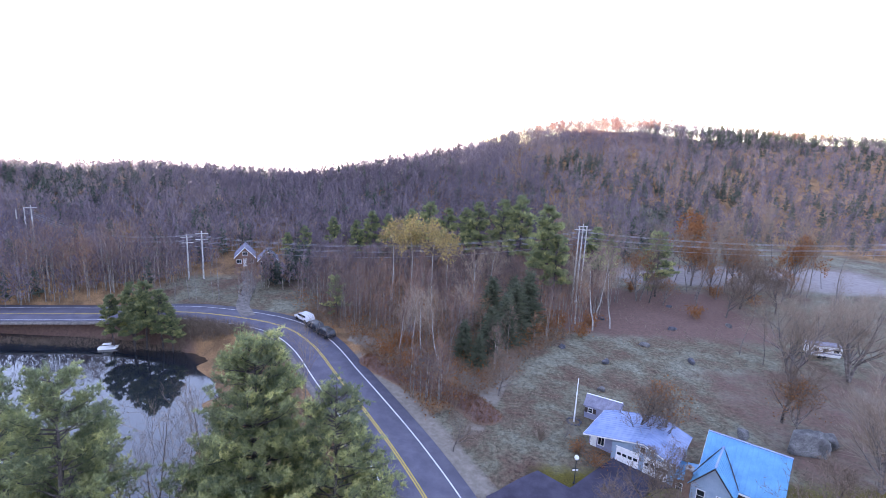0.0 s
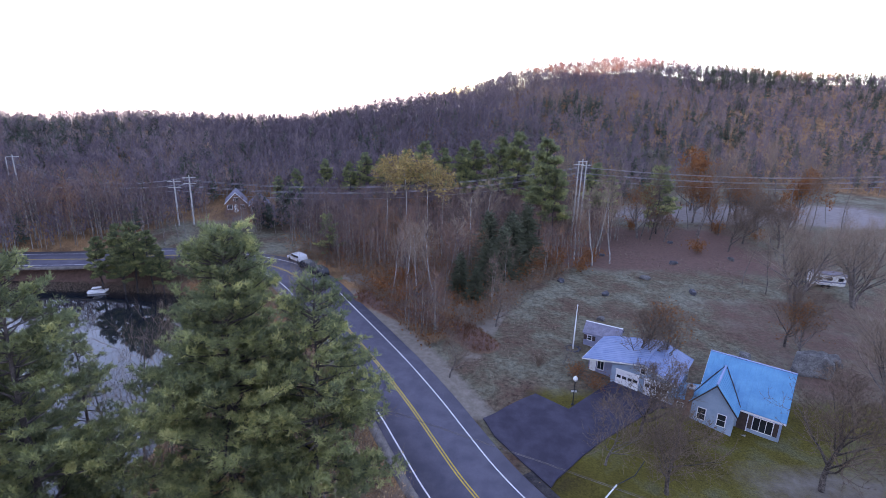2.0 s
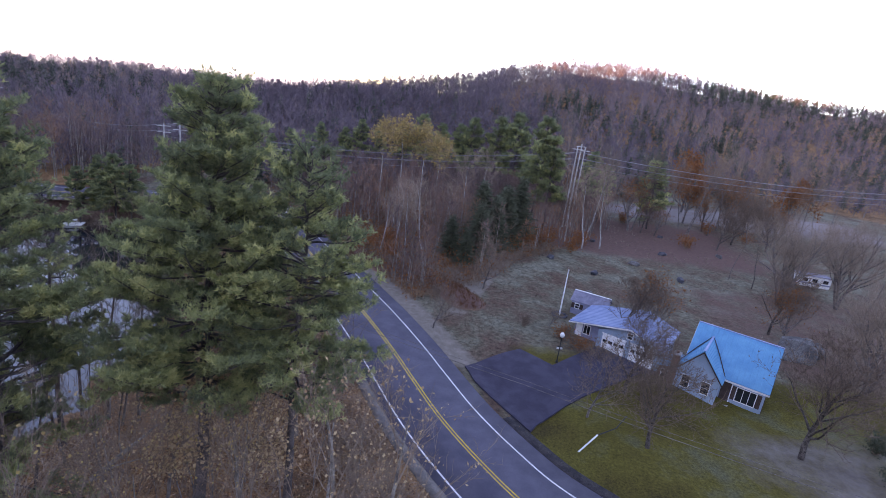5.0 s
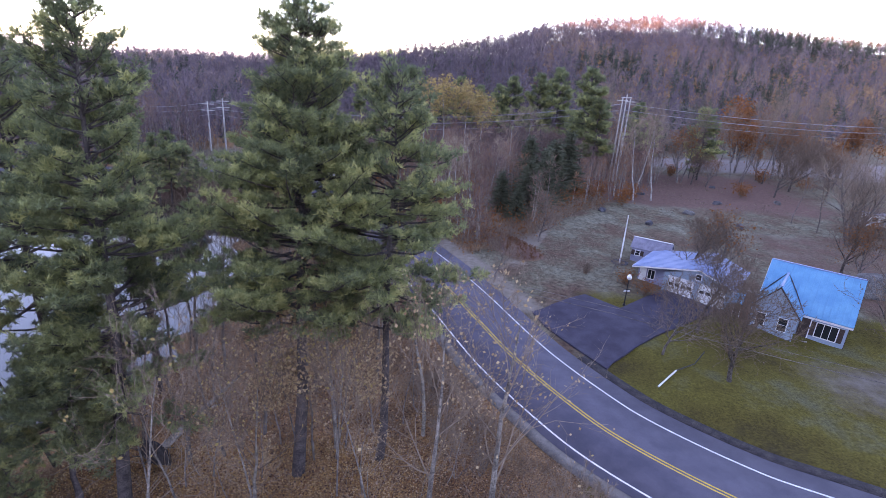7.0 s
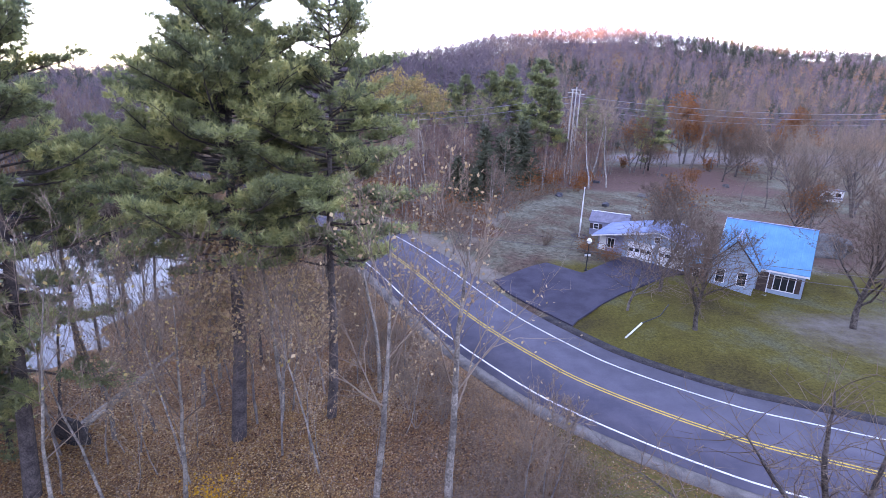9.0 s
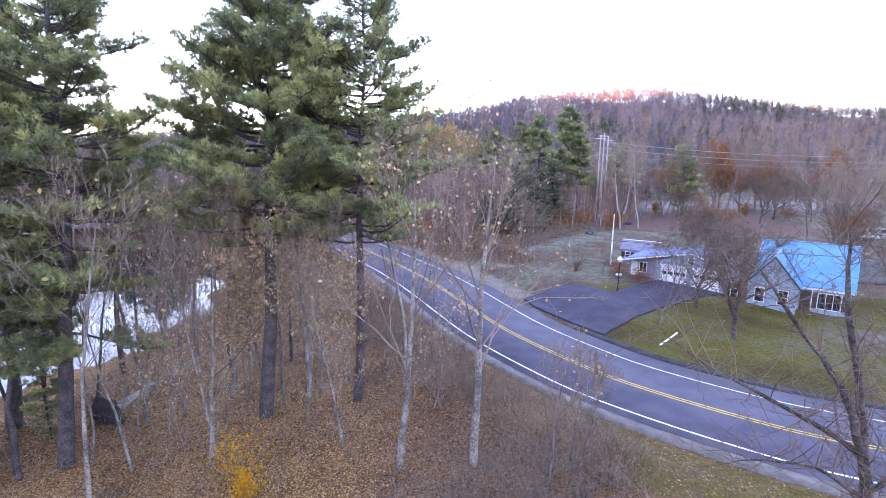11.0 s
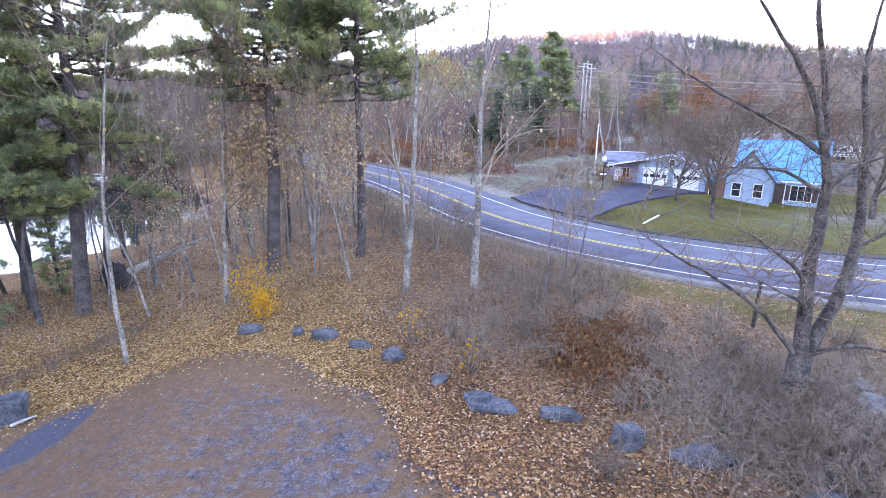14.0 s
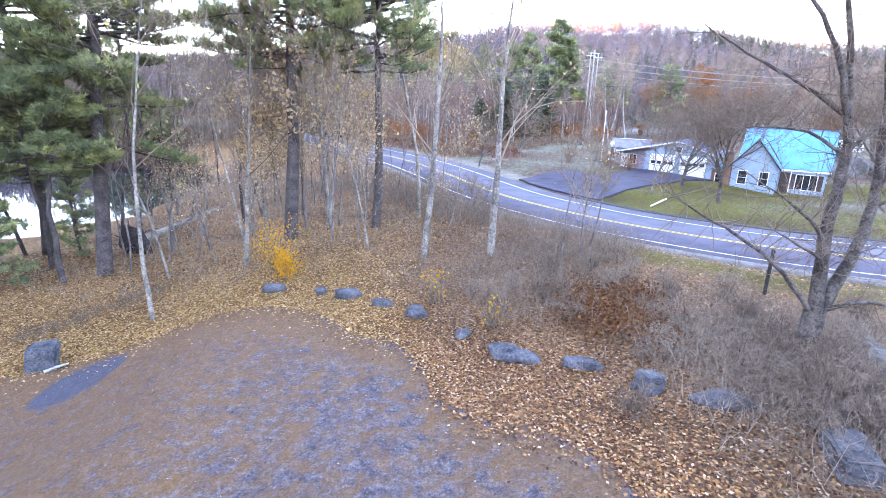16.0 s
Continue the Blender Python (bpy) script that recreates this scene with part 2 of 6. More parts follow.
_grav = mixc(_n, _l, zone("wet", 0.1, 0.5, 1.2), _grav, ramp(_n, _l, noise_tex(_n, _l, 6.0, 6, 0.8), [(0.35, (0.065, 0.066, 0.088)), (0.65, (0.11, 0.108, 0.135))]))
_dirt = ramp(_n, _l, noise_tex(_n, _l, 1.3, 7, 0.7), [(0.3, (0.15, 0.125, 0.10)), (0.7, (0.27, 0.23, 0.19))])
_rusty = ramp(_n, _l, noise_tex(_n, _l, 2.0, 7, 0.75), [(0.3, (0.10, 0.06, 0.05)), (0.7, (0.20, 0.115, 0.09))])
_c = mixc(_n, _l, zone("meadow", 0.25, 0.9, 0.4), _litter, _mead)
_c = mixc(_n, _l, zone("rust", 0.3, 1.2, 0.25), _c, _rusty)
_c = mixc(_n, _l, zone("lawn", 0.2, 0.8), _c, _lawn)
_c = mixc(_n, _l, zone("frost", 0.3, 0.9, 0.2), _c, ramp(_n, _l, noise_tex(_n, _l, 0.8, 8, 0.7), [(0.3, (0.19, 0.16, 0.15)), (0.7, (0.27, 0.235, 0.225))]))
_c = mixc(_n, _l, zone("dirt"), _c, _dirt)
_c = mixc(_n, _l, zone("gravel", 0.08, 0.3, 1.5), _c, _grav)
_l.new(_c, _b.inputs["Base Color"])
_b.inputs["Roughness"].default_value = 0.95
_b.inputs["Specular IOR Level"].default_value = 0.15
bump(_n, _l, _b, mathn(_n, _l, "ADD", _litter_f, _gf), 0.9, 0.06)

# ---- mesh helpers ----
rng = np.random.default_rng(7)


def sstep(a, b, x):
    k = np.clip((np.asarray(x, float) - a) / (b - a), 0, 1)
    return k * k * (3 - 2 * k)


def mesh_of(name, V, F, mat, tint=None, smooth=False):
    """A mesh from an n x 3 array and an array of triangles or quads."""
    V, F = np.asarray(V, np.float32), np.asarray(F, np.int32)
    me = bpy.data.meshes.new(name)
    k = F.shape[1]
    me.vertices.add(len(V))
    me.vertices.foreach_set("co", V.ravel())
    me.loops.add(F.size)
    me.loops.foreach_set("vertex_index", F.ravel())
    me.polygons.add(len(F))
    me.polygons.foreach_set("loop_start", np.arange(0, F.size, k, dtype=np.int32))
    if smooth:
        me.polygons.foreach_set("use_smooth", np.ones(len(F), bool))
    me.materials.append(mat)
    if tint is not None:
        a = me.attributes.new("tint", "FLOAT", "POINT")
        a.data.foreach_set("value", np.asarray(tint, np.float32))
    me.update(calc_edges=True)
    return me


def part(name, bm, material, parent=None, label=""):
    """Links a bmesh as one mesh object under a thing or under a part."""
    me = bpy.data.meshes.new(name)
    bmesh.ops.recalc_face_normals(bm, faces=bm.faces)
    bm.to_mesh(me)
    bm.free()
    me.materials.append(material)
    ob = new(name, me)
    ob.parent = parent
    return tagged(ob, label)


def mpart(name, me, parent=None, label=""):
    ob = new(name, me)
    ob.parent = parent
    return tagged(ob, label)


def box(x0, x1, y0, y1, z0, z1, bm=None, bevel=0.0):
    own = bmesh.new()
    bmesh.ops.create_cube(own, size=1)
    for v in own.verts:
        v.co = ((x0 + x1) / 2 + v.co.x * (x1 - x0), (y0 + y1) / 2 + v.co.y * (y1 - y0), (z0 + z1) / 2 + v.co.z * (z1 - z0))
    if bevel:
        bmesh.ops.bevel(own, geom=own.edges[:], offset=bevel, segments=2, affect="EDGES")
    if bm is None:
        return own
    me = bpy.data.meshes.new("tmp")
    own.to_mesh(me)
    own.free()
    bm.from_mesh(me)
    bpy.data.meshes.remove(me)
    return bm


def prism(poly, y0, y1, bm=None):
    """A polygon in x and z, drawn out from y0 to y1."""
    bm = bm or bmesh.new()
    a = [bm.verts.new((x, y0, z)) for x, z in poly]
    b = [bm.verts.new((x, y1, z)) for x, z in poly]
    bm.faces.new(a)
    bm.faces.new(b[::-1])
    for i in range(len(poly)):
        j = (i + 1) % len(poly)
        bm.faces.new((a[i], b[i], b[j], a[j]))
    return bm


def slab(corners, thick, bm=None):
    """A flat slab whose upper side is the polygon of corners."""
    bm = bm or bmesh.new()
    c = [Vector(p) for p in corners]
    nrm = (c[1] - c[0]).cross(c[2] - c[0]).normalized()
    if nrm.z < 0:
        nrm = -nrm
    a = [bm.verts.new(p) for p in c]
    b = [bm.verts.new(p - nrm * thick) for p in c]
    bm.faces.new(a)
    bm.faces.new(b[::-1])
    for i in range(len(c)):
        j = (i + 1) % len(c)
        bm.faces.new((a[i], b[i], b[j], a[j]))
    return bm


def lathe(profile, seg=12, bm=None, at=(0, 0, 0)):
    bm = bm or bmesh.new()
    rings = []
    for r, z in profile:
        rings.append([bm.verts.new((at[0] + r * math.cos(2 * math.pi * i / seg), at[1] + r * math.sin(2 * math.pi * i / seg), at[2] + z)) for i in range(seg)])
    for p, q in zip(rings, rings[1:]):
        for i in range(seg):
            bm.faces.new((p[i], p[(i + 1) % seg], q[(i + 1) % seg], q[i]))
    bm.faces.new(rings[0][::-1])
    bm.faces.new(rings[-1])
    return bm


def tubes(lines):
    """Tubes along polylines: (points n x 3, radii n, sides). Returns verts and quads."""
    Vs, Fs, at = [], [], 0
    for P, R, k in lines:
        P, R = np.asarray(P, float), np.asarray(R, float)
        T = np.gradient(P, axis=0)
        T /= np.linalg.norm(T, axis=1, keepdims=True) + 1e-9
        ref = np.array([0, 0, 1.0]) if abs(T[0][2]) < 0.9 else np.array([1.0, 0, 0])
        A = np.cross(T, ref)
        A /= np.linalg.norm(A, axis=1, keepdims=True) + 1e-9
        B = np.cross(T, A)
        w = np.arange(k) * 2 * np.pi / k
        ring = P[:, None] + R[:, None, None] * (A[:, None] * np.cos(w)[None, :, None] + B[:, None] * np.sin(w)[None, :, None])
        Vs.append(ring.reshape(-1, 3))
        n = len(P)
        i, j = np.meshgrid(np.arange(n - 1), np.arange(k), indexing="ij")
        jj = (j + 1) % k
        Fs.append(np.stack([at + i * k + j, at + i * k + jj, at + (i + 1) * k + jj, at + (i + 1) * k + j], -1).reshape(-1, 4))
        at += n * k
    return np.concatenate(Vs), np.concatenate(Fs)


def blades(P, D, L, W, g=rng):
    """Thin triangles from P along D; a random side. Returns verts and triangles."""
    D = D / (np.linalg.norm(D, axis=1, keepdims=True) + 1e-9)
    S = np.cross(D, g.normal(size=D.shape))
    S /= np.linalg.norm(S, axis=1, keepdims=True) + 1e-9
    L, W = np.broadcast_to(L, len(P))[:, None], np.broadcast_to(W, len(P))[:, None]
    V = np.stack([P - S * W / 2, P + S * W / 2, P + D * L], 1).reshape(-1, 3)
    return V, np.arange(len(P) * 3).reshape(-1, 3)


def smooth_line(pts, step=1.0):
    """A Catmull-Rom line through points, resampled."""
    P = np.array(pts, float)
    Q = np.concatenate([[2 * P[0] - P[1]], P, [2 * P[-1] - P[-2]]])
    out = []
    for i in range(1, len(Q) - 2):
        n = max(2, int(np.linalg.norm(Q[i + 1] - Q[i]) / step))
        t = np.linspace(0, 1, n, endpoint=False)[:, None]
        a, b, c, d = Q[i - 1], Q[i], Q[i + 1], Q[i + 2]
        out.append(0.5 * (2 * b + (c - a) * t + (2 * a - 5 * b + 4 * c - d) * t * t + (3 * b - a - 3 * c + d) * t ** 3))
    return np.concatenate(out + [P[-1:]])


# ---- terrain ----
ROAD = smooth_line([(120, 2), (60, 10.5), (32, 17.2), (19.3, 22.0), (14.7, 24.5), (9.8, 28.6), (6.9, 32.3), (3.6, 37.6), (0.8, 43.0), (-2.0, 48.4), (-8.5, 60), (-14.5, 70), (-21, 80.5), (-28, 87.5), (-38, 91.3), (-52, 93), (-66, 92.6), (-82, 90.5), (-120, 86), (-220, 70)], 0.8)
ROAD_T = np.gradient(ROAD, axis=0)
ROAD_T /= np.linalg.norm(ROAD_T, axis=1, keepdims=True)
ROAD_N = np.stack([ROAD_T[:, 1], -ROAD_T[:, 0]], 1)      # to the right of the way onward
HALF = 3.4
SHORE_Y = [4, 12, 20, 26, 31, 40, 49, 58, 64, 73, 83, 87.5, 90]
SHORE_X = [-60, -48, -40, -33, -28.6, -26.8, -26, -28.5, -31, -35, -42, -50, -66]
WATER_Z = -2.8
# azimuths -135 to -50: unseen hills added to keep the sun off the valley
RIDGE_AZ = [-180, -135, -118, -84, -72, -60, -50, -43, -38, -30, -22, -15, -10, -6, 2, 6, 10, 15, 20, 26, 34, 42, 70, 120, 180]
RIDGE_R = [300, 280, 260, 260, 260, 260, 260, 250, 248, 232, 205, 179, 185, 192, 208, 224, 255, 288, 290, 305, 395, 430, 350, 300, 300]
RIDGE_Z = [38, 92, 104, 104, 67, 58, 48, 15, 13.5, 15.5, 15.5, 16.5, 19.5, 22, 27.5, 33, 39.5, 46, 46.5, 44, 46.5, 45, 42, 38, 38]
FOOT_R = [150, 130, 130, 130, 130, 130, 130, 130, 130, 128, 122, 118, 120, 122, 128, 132, 140, 150, 165, 180, 205, 215, 200, 170, 150]


def road_z(y):
    return 0.95 * sstep(35, 56, y) + 0.55 * sstep(58, 90, y)


ROAD_Z = road_z(ROAD[:, 1]) - 1.3 * sstep(-45, -68, ROAD[:, 0])


def road_dist(x, y):
    """Signed distance from the road's middle (right of it is positive) and the road's height there."""
    x, y = np.ravel(x), np.ravel(y)
    best, sd, zz = np.full(x.shape, 1e9), np.zeros(x.shape), np.zeros(x.shape)
    for s in range(0, len(ROAD), 2):
        dx, dy = x - ROAD[s, 0], y - ROAD[s, 1]
        d2 = dx * dx + dy * dy
        k = d2 < best
        best = np.where(k, d2, best)
        side = dx * ROAD_N[s, 0] + dy * ROAD_N[s, 1]
        sd = np.where(k, np.where(side < 0, -1, 1) * np.where(d2 < 36, np.abs(side), np.sqrt(d2)), sd)
        zz = np.where(k, ROAD_Z[s], zz)
    return sd, zz


TRACK = smooth_line([(-14, 84), (-4, 77.3), (1.4, 73.9), (5.4, 69.8), (7.6, 65.5)], 0.8)
BANK = smooth_line([(-10, 75.5), (-5, 71), (0, 67.5), (4.4, 64.2), (6.6, 60.8)], 0.8)


def line_dist(x, y, line):
    x, y = np.asarray(x, float), np.asarray(y, float)
    return np.sqrt(np.min([(x - a) ** 2 + (y - b) ** 2 for a, b in line], axis=0))


def ground_z(x, y):
    shape = np.shape(x)
    x, y = np.ravel(np.asarray(x, float)), np.ravel(np.asarray(y, float))
    sd, rz = road_dist(x, y)
    left = -0.27 + 0.085 * np.clip(x, -14, 8) - 1.3 * sstep(-9, -16, x) + 0.09 * np.clip(y - 12, 0, 10)
    right = 1.0 * sstep(34, 56, y) * (1 - 0.8 * sstep(14, 34, x)) + 0.9 * sstep(58, 100, y) + 0.1
    right = right - 0.55 * np.exp(-((x - 31) / 8) ** 2 - ((y - 43.5) / 4.5) ** 2)
    g = left + (right - left) * sstep(-9, -3, sd)
    g = rz - 0.06 + (g - rz + 0.06) * sstep(4.6, 9.5, np.where(sd > 0, sd - 1.6, -sd))
    g = g + 0.75 * sstep(2.6, 0.6, line_dist(x, y, BANK))
    xs = np.interp(y, SHORE_Y, SHORE_X) + 1.1 * np.sin(y * 0.55) + 0.7 * np.sin(y * 1.3 + x * 0.4)
    inside = sstep(2.5, -2.0, x - xs) * sstep(4, 9, y) * sstep(90.5, 87.5, y)
    g = g + (WATER_Z - 1.2 - g) * inside
    az, r = np.degrees(np.arctan2(x, y)), np.hypot(x, y)
    R, Z, f0 = np.interp(az, RIDGE_AZ, RIDGE_R), np.interp(az, RIDGE_AZ, RIDGE_Z), np.interp(az, RIDGE_AZ, FOOT_R)
    k = (r - f0) / (R - f0)
    up = np.clip(k, 0, 1) ** 1.25
    pre = 3.5 * sstep(100, 200, r) * sstep(5, 30, az) * sstep(75, 120, y)
    # steep fall behind the ridges, shaped so that low sun reaches the summit
    return (g + pre + (Z - g - pre) * up - 0.14 * np.clip(r - R - 5, 0, None) - 0.4 * np.clip(r - R - 5, 0, 130)).reshape(shape)


def gz(x, y):
    return float(ground_z(np.array([x]), np.array([y]))[0])


def spread(n, c, near, far):
    u = np.linspace(-1, 1, n)
    return c + near * u + (far - near) * np.sign(u) * np.abs(u) ** 7


gx, gy = spread(330, 2.0, 75, 2600), spread(330, 40.0, 80, 2600)
GX, GY = np.meshgrid(gx, gy)
GZ = ground_z(GX, GY)
bumps = np.array([noise.noise(Vector((a * 0.35, b * 0.35, 0.0))) for a, b in zip(GX.ravel(), GY.ravel())]).reshape(GX.shape)
sdg = road_dist(GX, GY)[0].reshape(GX.shape)
GZ += 0.10 * bumps * sstep(5, 9, np.abs(sdg))
ny, nx = GX.shape
ii, jj = np.meshgrid(np.arange(ny - 1), np.arange(nx - 1), indexing="ij")
GF = np.stack([ii * nx + jj, ii * nx + jj + 1, (ii + 1) * nx + jj + 1, (ii + 1) * nx + jj], -1).reshape(-1, 4)
me = mesh_of("ground", np.stack([GX, GY, GZ], -1).reshape(-1, 3), GF, M_GROUND, smooth=True)


def zone_attr(name, w):
    a = me.attributes.new(name, "FLOAT", "POINT")
    a.data.foreach_set("value", np.ravel(w).astype(np.float32))


LOT_X = [-30, -18, -16.2, -13.8, -11.5, -8.8, -6.85, -5.1, -3.5, -2.65, -2.3, -1.2, 0.5, 1.3, 1.9, 3.2, 5]
LOT_Y = [10.5, 12.4, 13.2, 14.5, 15.0, 15.1, 14.5, 12.5, 11.8, 10.0, 8.6, 7.4, 6.7, 5.8, 4.2, 1, -3]


def woods_edge(x, y):
    """Positive in the meadow behind the houses, negative in the wood beside the road."""
    return x - np.interp(y, [40, 56, 62, 68, 80, 95, 110, 125, 170], [-6, -6, 2, 8, 15, 29, 42, 44, 62])


side = sstep(3.5, 5.5, sdg)
meadow = side * sstep(-3, 2, woods_edge(GX, GY)) * sstep(235, 215, np.hypot(GX, GY)) * sstep(170, 140, GX)
meadow *= sstep(220, 205, np.hypot(GX, GY))
meadow = np.maximum(meadow, sstep(24, 14, np.abs(GX + 42)) * sstep(14, 8, np.abs(GY - 105)))
lawn = side * sstep(54, 47, GY) * sstep(9.5, 11.5, GX) * sstep(75, 60, GX)
grass = sstep(-12.5, -9.5, sdg) * sstep(4.5, 7.0, GX) * sstep(-4.6, -5.2, sdg) * sstep(6, 10, GY) * sstep(34, 24, GY)
lawn = np.maximum(lawn, 0.66 * grass)
frost = sstep(124, 132, GY + 0.12 * (GX - 60)) * sstep(150, 140, GY) * sstep(40, 56, GX) * sstep(130, 110, GX)
frost = np.maximum(frost, 0.5 * side * sstep(27, 36, GX + 0.5 * (GY - 30)) * sstep(44, 38, GY) * sstep(64, 50, GX))
rust = sstep(88, 96, GY) * sstep(128, 118, GY) * sstep(14, 22, GX) * sstep(78, 60, GX)
dirt = side * sstep(9.5, 6.0, sdg) * sstep(44, 48, GY) * sstep(84, 74, GY) * 0.85
dirt = np.maximum(dirt, sstep(2.6, 1.0, line_dist(GX, GY, TRACK)) * 0.8)
track = np.abs((GX - 6.5) - (GY - 61) * 0.36)
dirt = np.maximum(dirt, sstep(2.2, 0.8, track) * sstep(54, 58, GY) * sstep(92, 84, GY) * 0.62)
rust = np.maximum(rust, 0.55 * sstep(38, 46, GX) * sstep(84, 76, GY) * sstep(42, 50, GY))
rust = np.maximum(rust, sstep(-40, -46, GX) * sstep(94, 91, GY) * sstep(80, 84, GY))
on_bank = sstep(3.0, 1.6, line_dist(GX, GY, BANK))
dirt, rust = dirt * (1 - on_bank), np.maximum(rust, on_bank)
meadow = meadow * (1 - on_bank)
edge = np.interp(GX, LOT_X, LOT_Y)
gravel = sstep(0.7, -0.7, GY - edge)
needles = gravel * (0.45 + 0.42 * sstep(3.0, 0.2, edge - GY) + 0.26 * sstep(-3, -12, GX))
wet = sstep(1.3, 0.7, np.hypot(((GX + 14.4) * 0.5 + (GY - 12.3) * 0.87) / 1.6, ((GX + 14.4) * 0.87 - (GY - 12.3) * 0.5) / 0.95))
for nm, w in (("meadow", meadow), ("lawn", lawn), ("rust", rust), ("dirt", dirt), ("gravel", gravel), ("needles", needles), ("wet", wet), ("frost", frost)):
    zone_attr(nm, w)
tagged(mpart("ground", me), "leaf-strewn wood floor, frosty meadow, lawn and gravel lot", "ground", kind="structure")

# glowing cylinder added behind the ridges, in place of bright low sky
M_SKY_GLOW, _n, _l, _b = tree_of("glowing_sky_backdrop")
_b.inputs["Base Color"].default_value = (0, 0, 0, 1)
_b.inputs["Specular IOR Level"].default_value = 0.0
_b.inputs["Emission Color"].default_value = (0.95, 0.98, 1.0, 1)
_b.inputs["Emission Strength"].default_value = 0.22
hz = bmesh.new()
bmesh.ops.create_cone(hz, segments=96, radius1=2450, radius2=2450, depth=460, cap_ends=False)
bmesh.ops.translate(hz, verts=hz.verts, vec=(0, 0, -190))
tagged(part("backdrop", hz, M_SKY_GLOW), "glowing backdrop ring standing in for bright sky behind the hills", "sky", kind="structure")

# pond
wb = bmesh.new()
f = wb.faces.new([wb.verts.new((x, y, WATER_Z)) for x, y in ((-260, 3), (-22, 3), (-22, 91), (-260, 91))])
tagged(part("water", wb, M_WATER), "still dark pond reflecting the white sky", "pond", kind="structure")


def ribbon(off0, off1, dz, s0=0, s1=None, under=0.0):
    """A strip along the road between two offsets from its middle."""
    R, N = ROAD[s0:s1], ROAD_N[s0:s1]
    z = ROAD_Z[s0:s1] + dz
    rows = []
    offs = np.linspace(off0, off1, 2)
    for o in offs:
        rows.append(np.column_stack([R + N * o, z]))
    if under:
        rows = [rows[0] - [0, 0, under]] + rows + [rows[-1] - [0, 0, under]]
    n, k = len(R), len(rows)
    V = np.stack(rows, 1).reshape(-1, 3)
    i, j = np.meshgrid(np.arange(n - 1), np.arange(k - 1), indexing="ij")
    return V, np.stack([i * k + j, i * k + j + 1, (i + 1) * k + j + 1, (i + 1) * k + j], -1).reshape(-1, 4)


road = tagged(mpart("road", mesh_of("road", *ribbon(-4.15, 5.0, 0.05, under=0.4), M_ASPHALT)), "two-lane grey asphalt road curving past the yard", "road", kind="structure")
for nm, o, w, mt in (("edge_line", -HALF, 0.07, M_WHITE_LINE), ("edge_line", HALF, 0.07, M_WHITE_LINE), ("centre_line", -0.13, 0.055, M_YELLOW_LINE), ("centre_line", 0.13, 0.055, M_YELLOW_LINE)):
    mpart(nm, mesh_of(nm, *ribbon(o - w, o + w, 0.056), mt), road)
mpart("shoulder", mesh_of("shoulder", *ribbon(-5.1, -4.1, 0.035, under=0.3), M_SHOULDER), road, "grey gravel verge")
mpart("verge", mesh_of("verge", *ribbon(4.95, 6.0, 0.04, s1=int(np.argmin(np.abs(ROAD[:, 1] - 36.5))), under=0.3), M_DIRTVERGE), road, "dark earth verge with fallen leaves")


SIDE = smooth_line([(-36, 92.0), (-39.5, 98), (-42.0, 108), (-45, 115), (-47, 119.5)], 1.0)
sn = np.gradient(SIDE, axis=0)
sn = np.stack([sn[:, 1], -sn[:, 0]], 1) / np.linalg.norm(sn, axis=1, keepdims=True)
sl, sr = SIDE - sn * 1.3, SIDE + sn * 1.3
V = np.stack([np.column_stack([sl, ground_z(sl[:, 0], sl[:, 1]) + 0.16]), np.column_stack([sr, ground_z(sr[:, 0], sr[:, 1]) + 0.16])], 1).reshape(-1, 3)
k = np.arange(len(SIDE) - 1)[:, None] * 2
tagged(mpart("side_road", mesh_of("side_road", V, k + [0, 1, 3, 2], M_SHOULDER)), "narrow gravel side road climbing to the cottage", "road", kind="structure")


def flat_sheet(name, outline, dz, mat, label, cat, step=0.7):
    """A sheet that lies on the ground inside an outline."""
    bm = bmesh.new()
    P = np.array(outline, float)
    bm.faces.new([bm.verts.new((x, y, 0)) for x, y in P])
    for a in np.arange(P[:, 0].min(), P[:, 0].max(), step):
        bmesh.ops.bisect_plane(bm, geom=bm.verts[:] + bm.edges[:] + bm.faces[:], plane_co=(a, 0, 0), plane_no=(1, 0, 0))
    for a in np.arange(P[:, 1].min(), P[:, 1].max(), step):
        bmesh.ops.bisect_plane(bm, geom=bm.verts[:] + bm.edges[:] + bm.faces[:], plane_co=(0, a, 0), plane_no=(0, 1, 0))
    X = np.array([v.co[:] for v in bm.verts])
    Z = ground_z(X[:, 0], X[:, 1])
    s, rz = road_dist(X[:, 0], X[:, 1])
    Z = np.maximum(Z + dz, np.where(np.abs(s) < 5.1, rz + 0.045, -99))
    for v, z in zip(bm.verts, Z):
        v.co.z = z
    r = bmesh.ops.extrude_face_region(bm, geom=bm.faces[:])
    for v in r["geom"]:
        if isinstance(v, bmesh.types.BMVert):
            v.co.z -= 0.3
    return tagged(part(name, bm, mat), label, cat, kind="structure")


flat_sheet("driveway", [(11.0, 37.2), (6.8, 43.6), (5.9, 46.2), (11.8, 49.9), (14.8, 47.4), (21.4, 53.2), (27.2, 49.0), (24.5, 48.6), (16.6, 42.6), (11.7, 38.2)], 0.16, M_DRIVE, "dark asphalt driveway from road to garage", "driveway")

# ---- buildings ----
def thing(name, x, y, z, yaw, label, cat, group=""):
    e = new(name)
    e.empty_display_size = 0.3
    e.matrix_basis = pose(x, y, z, 0, 0, yaw)
    return tagged(e, label, cat, group)


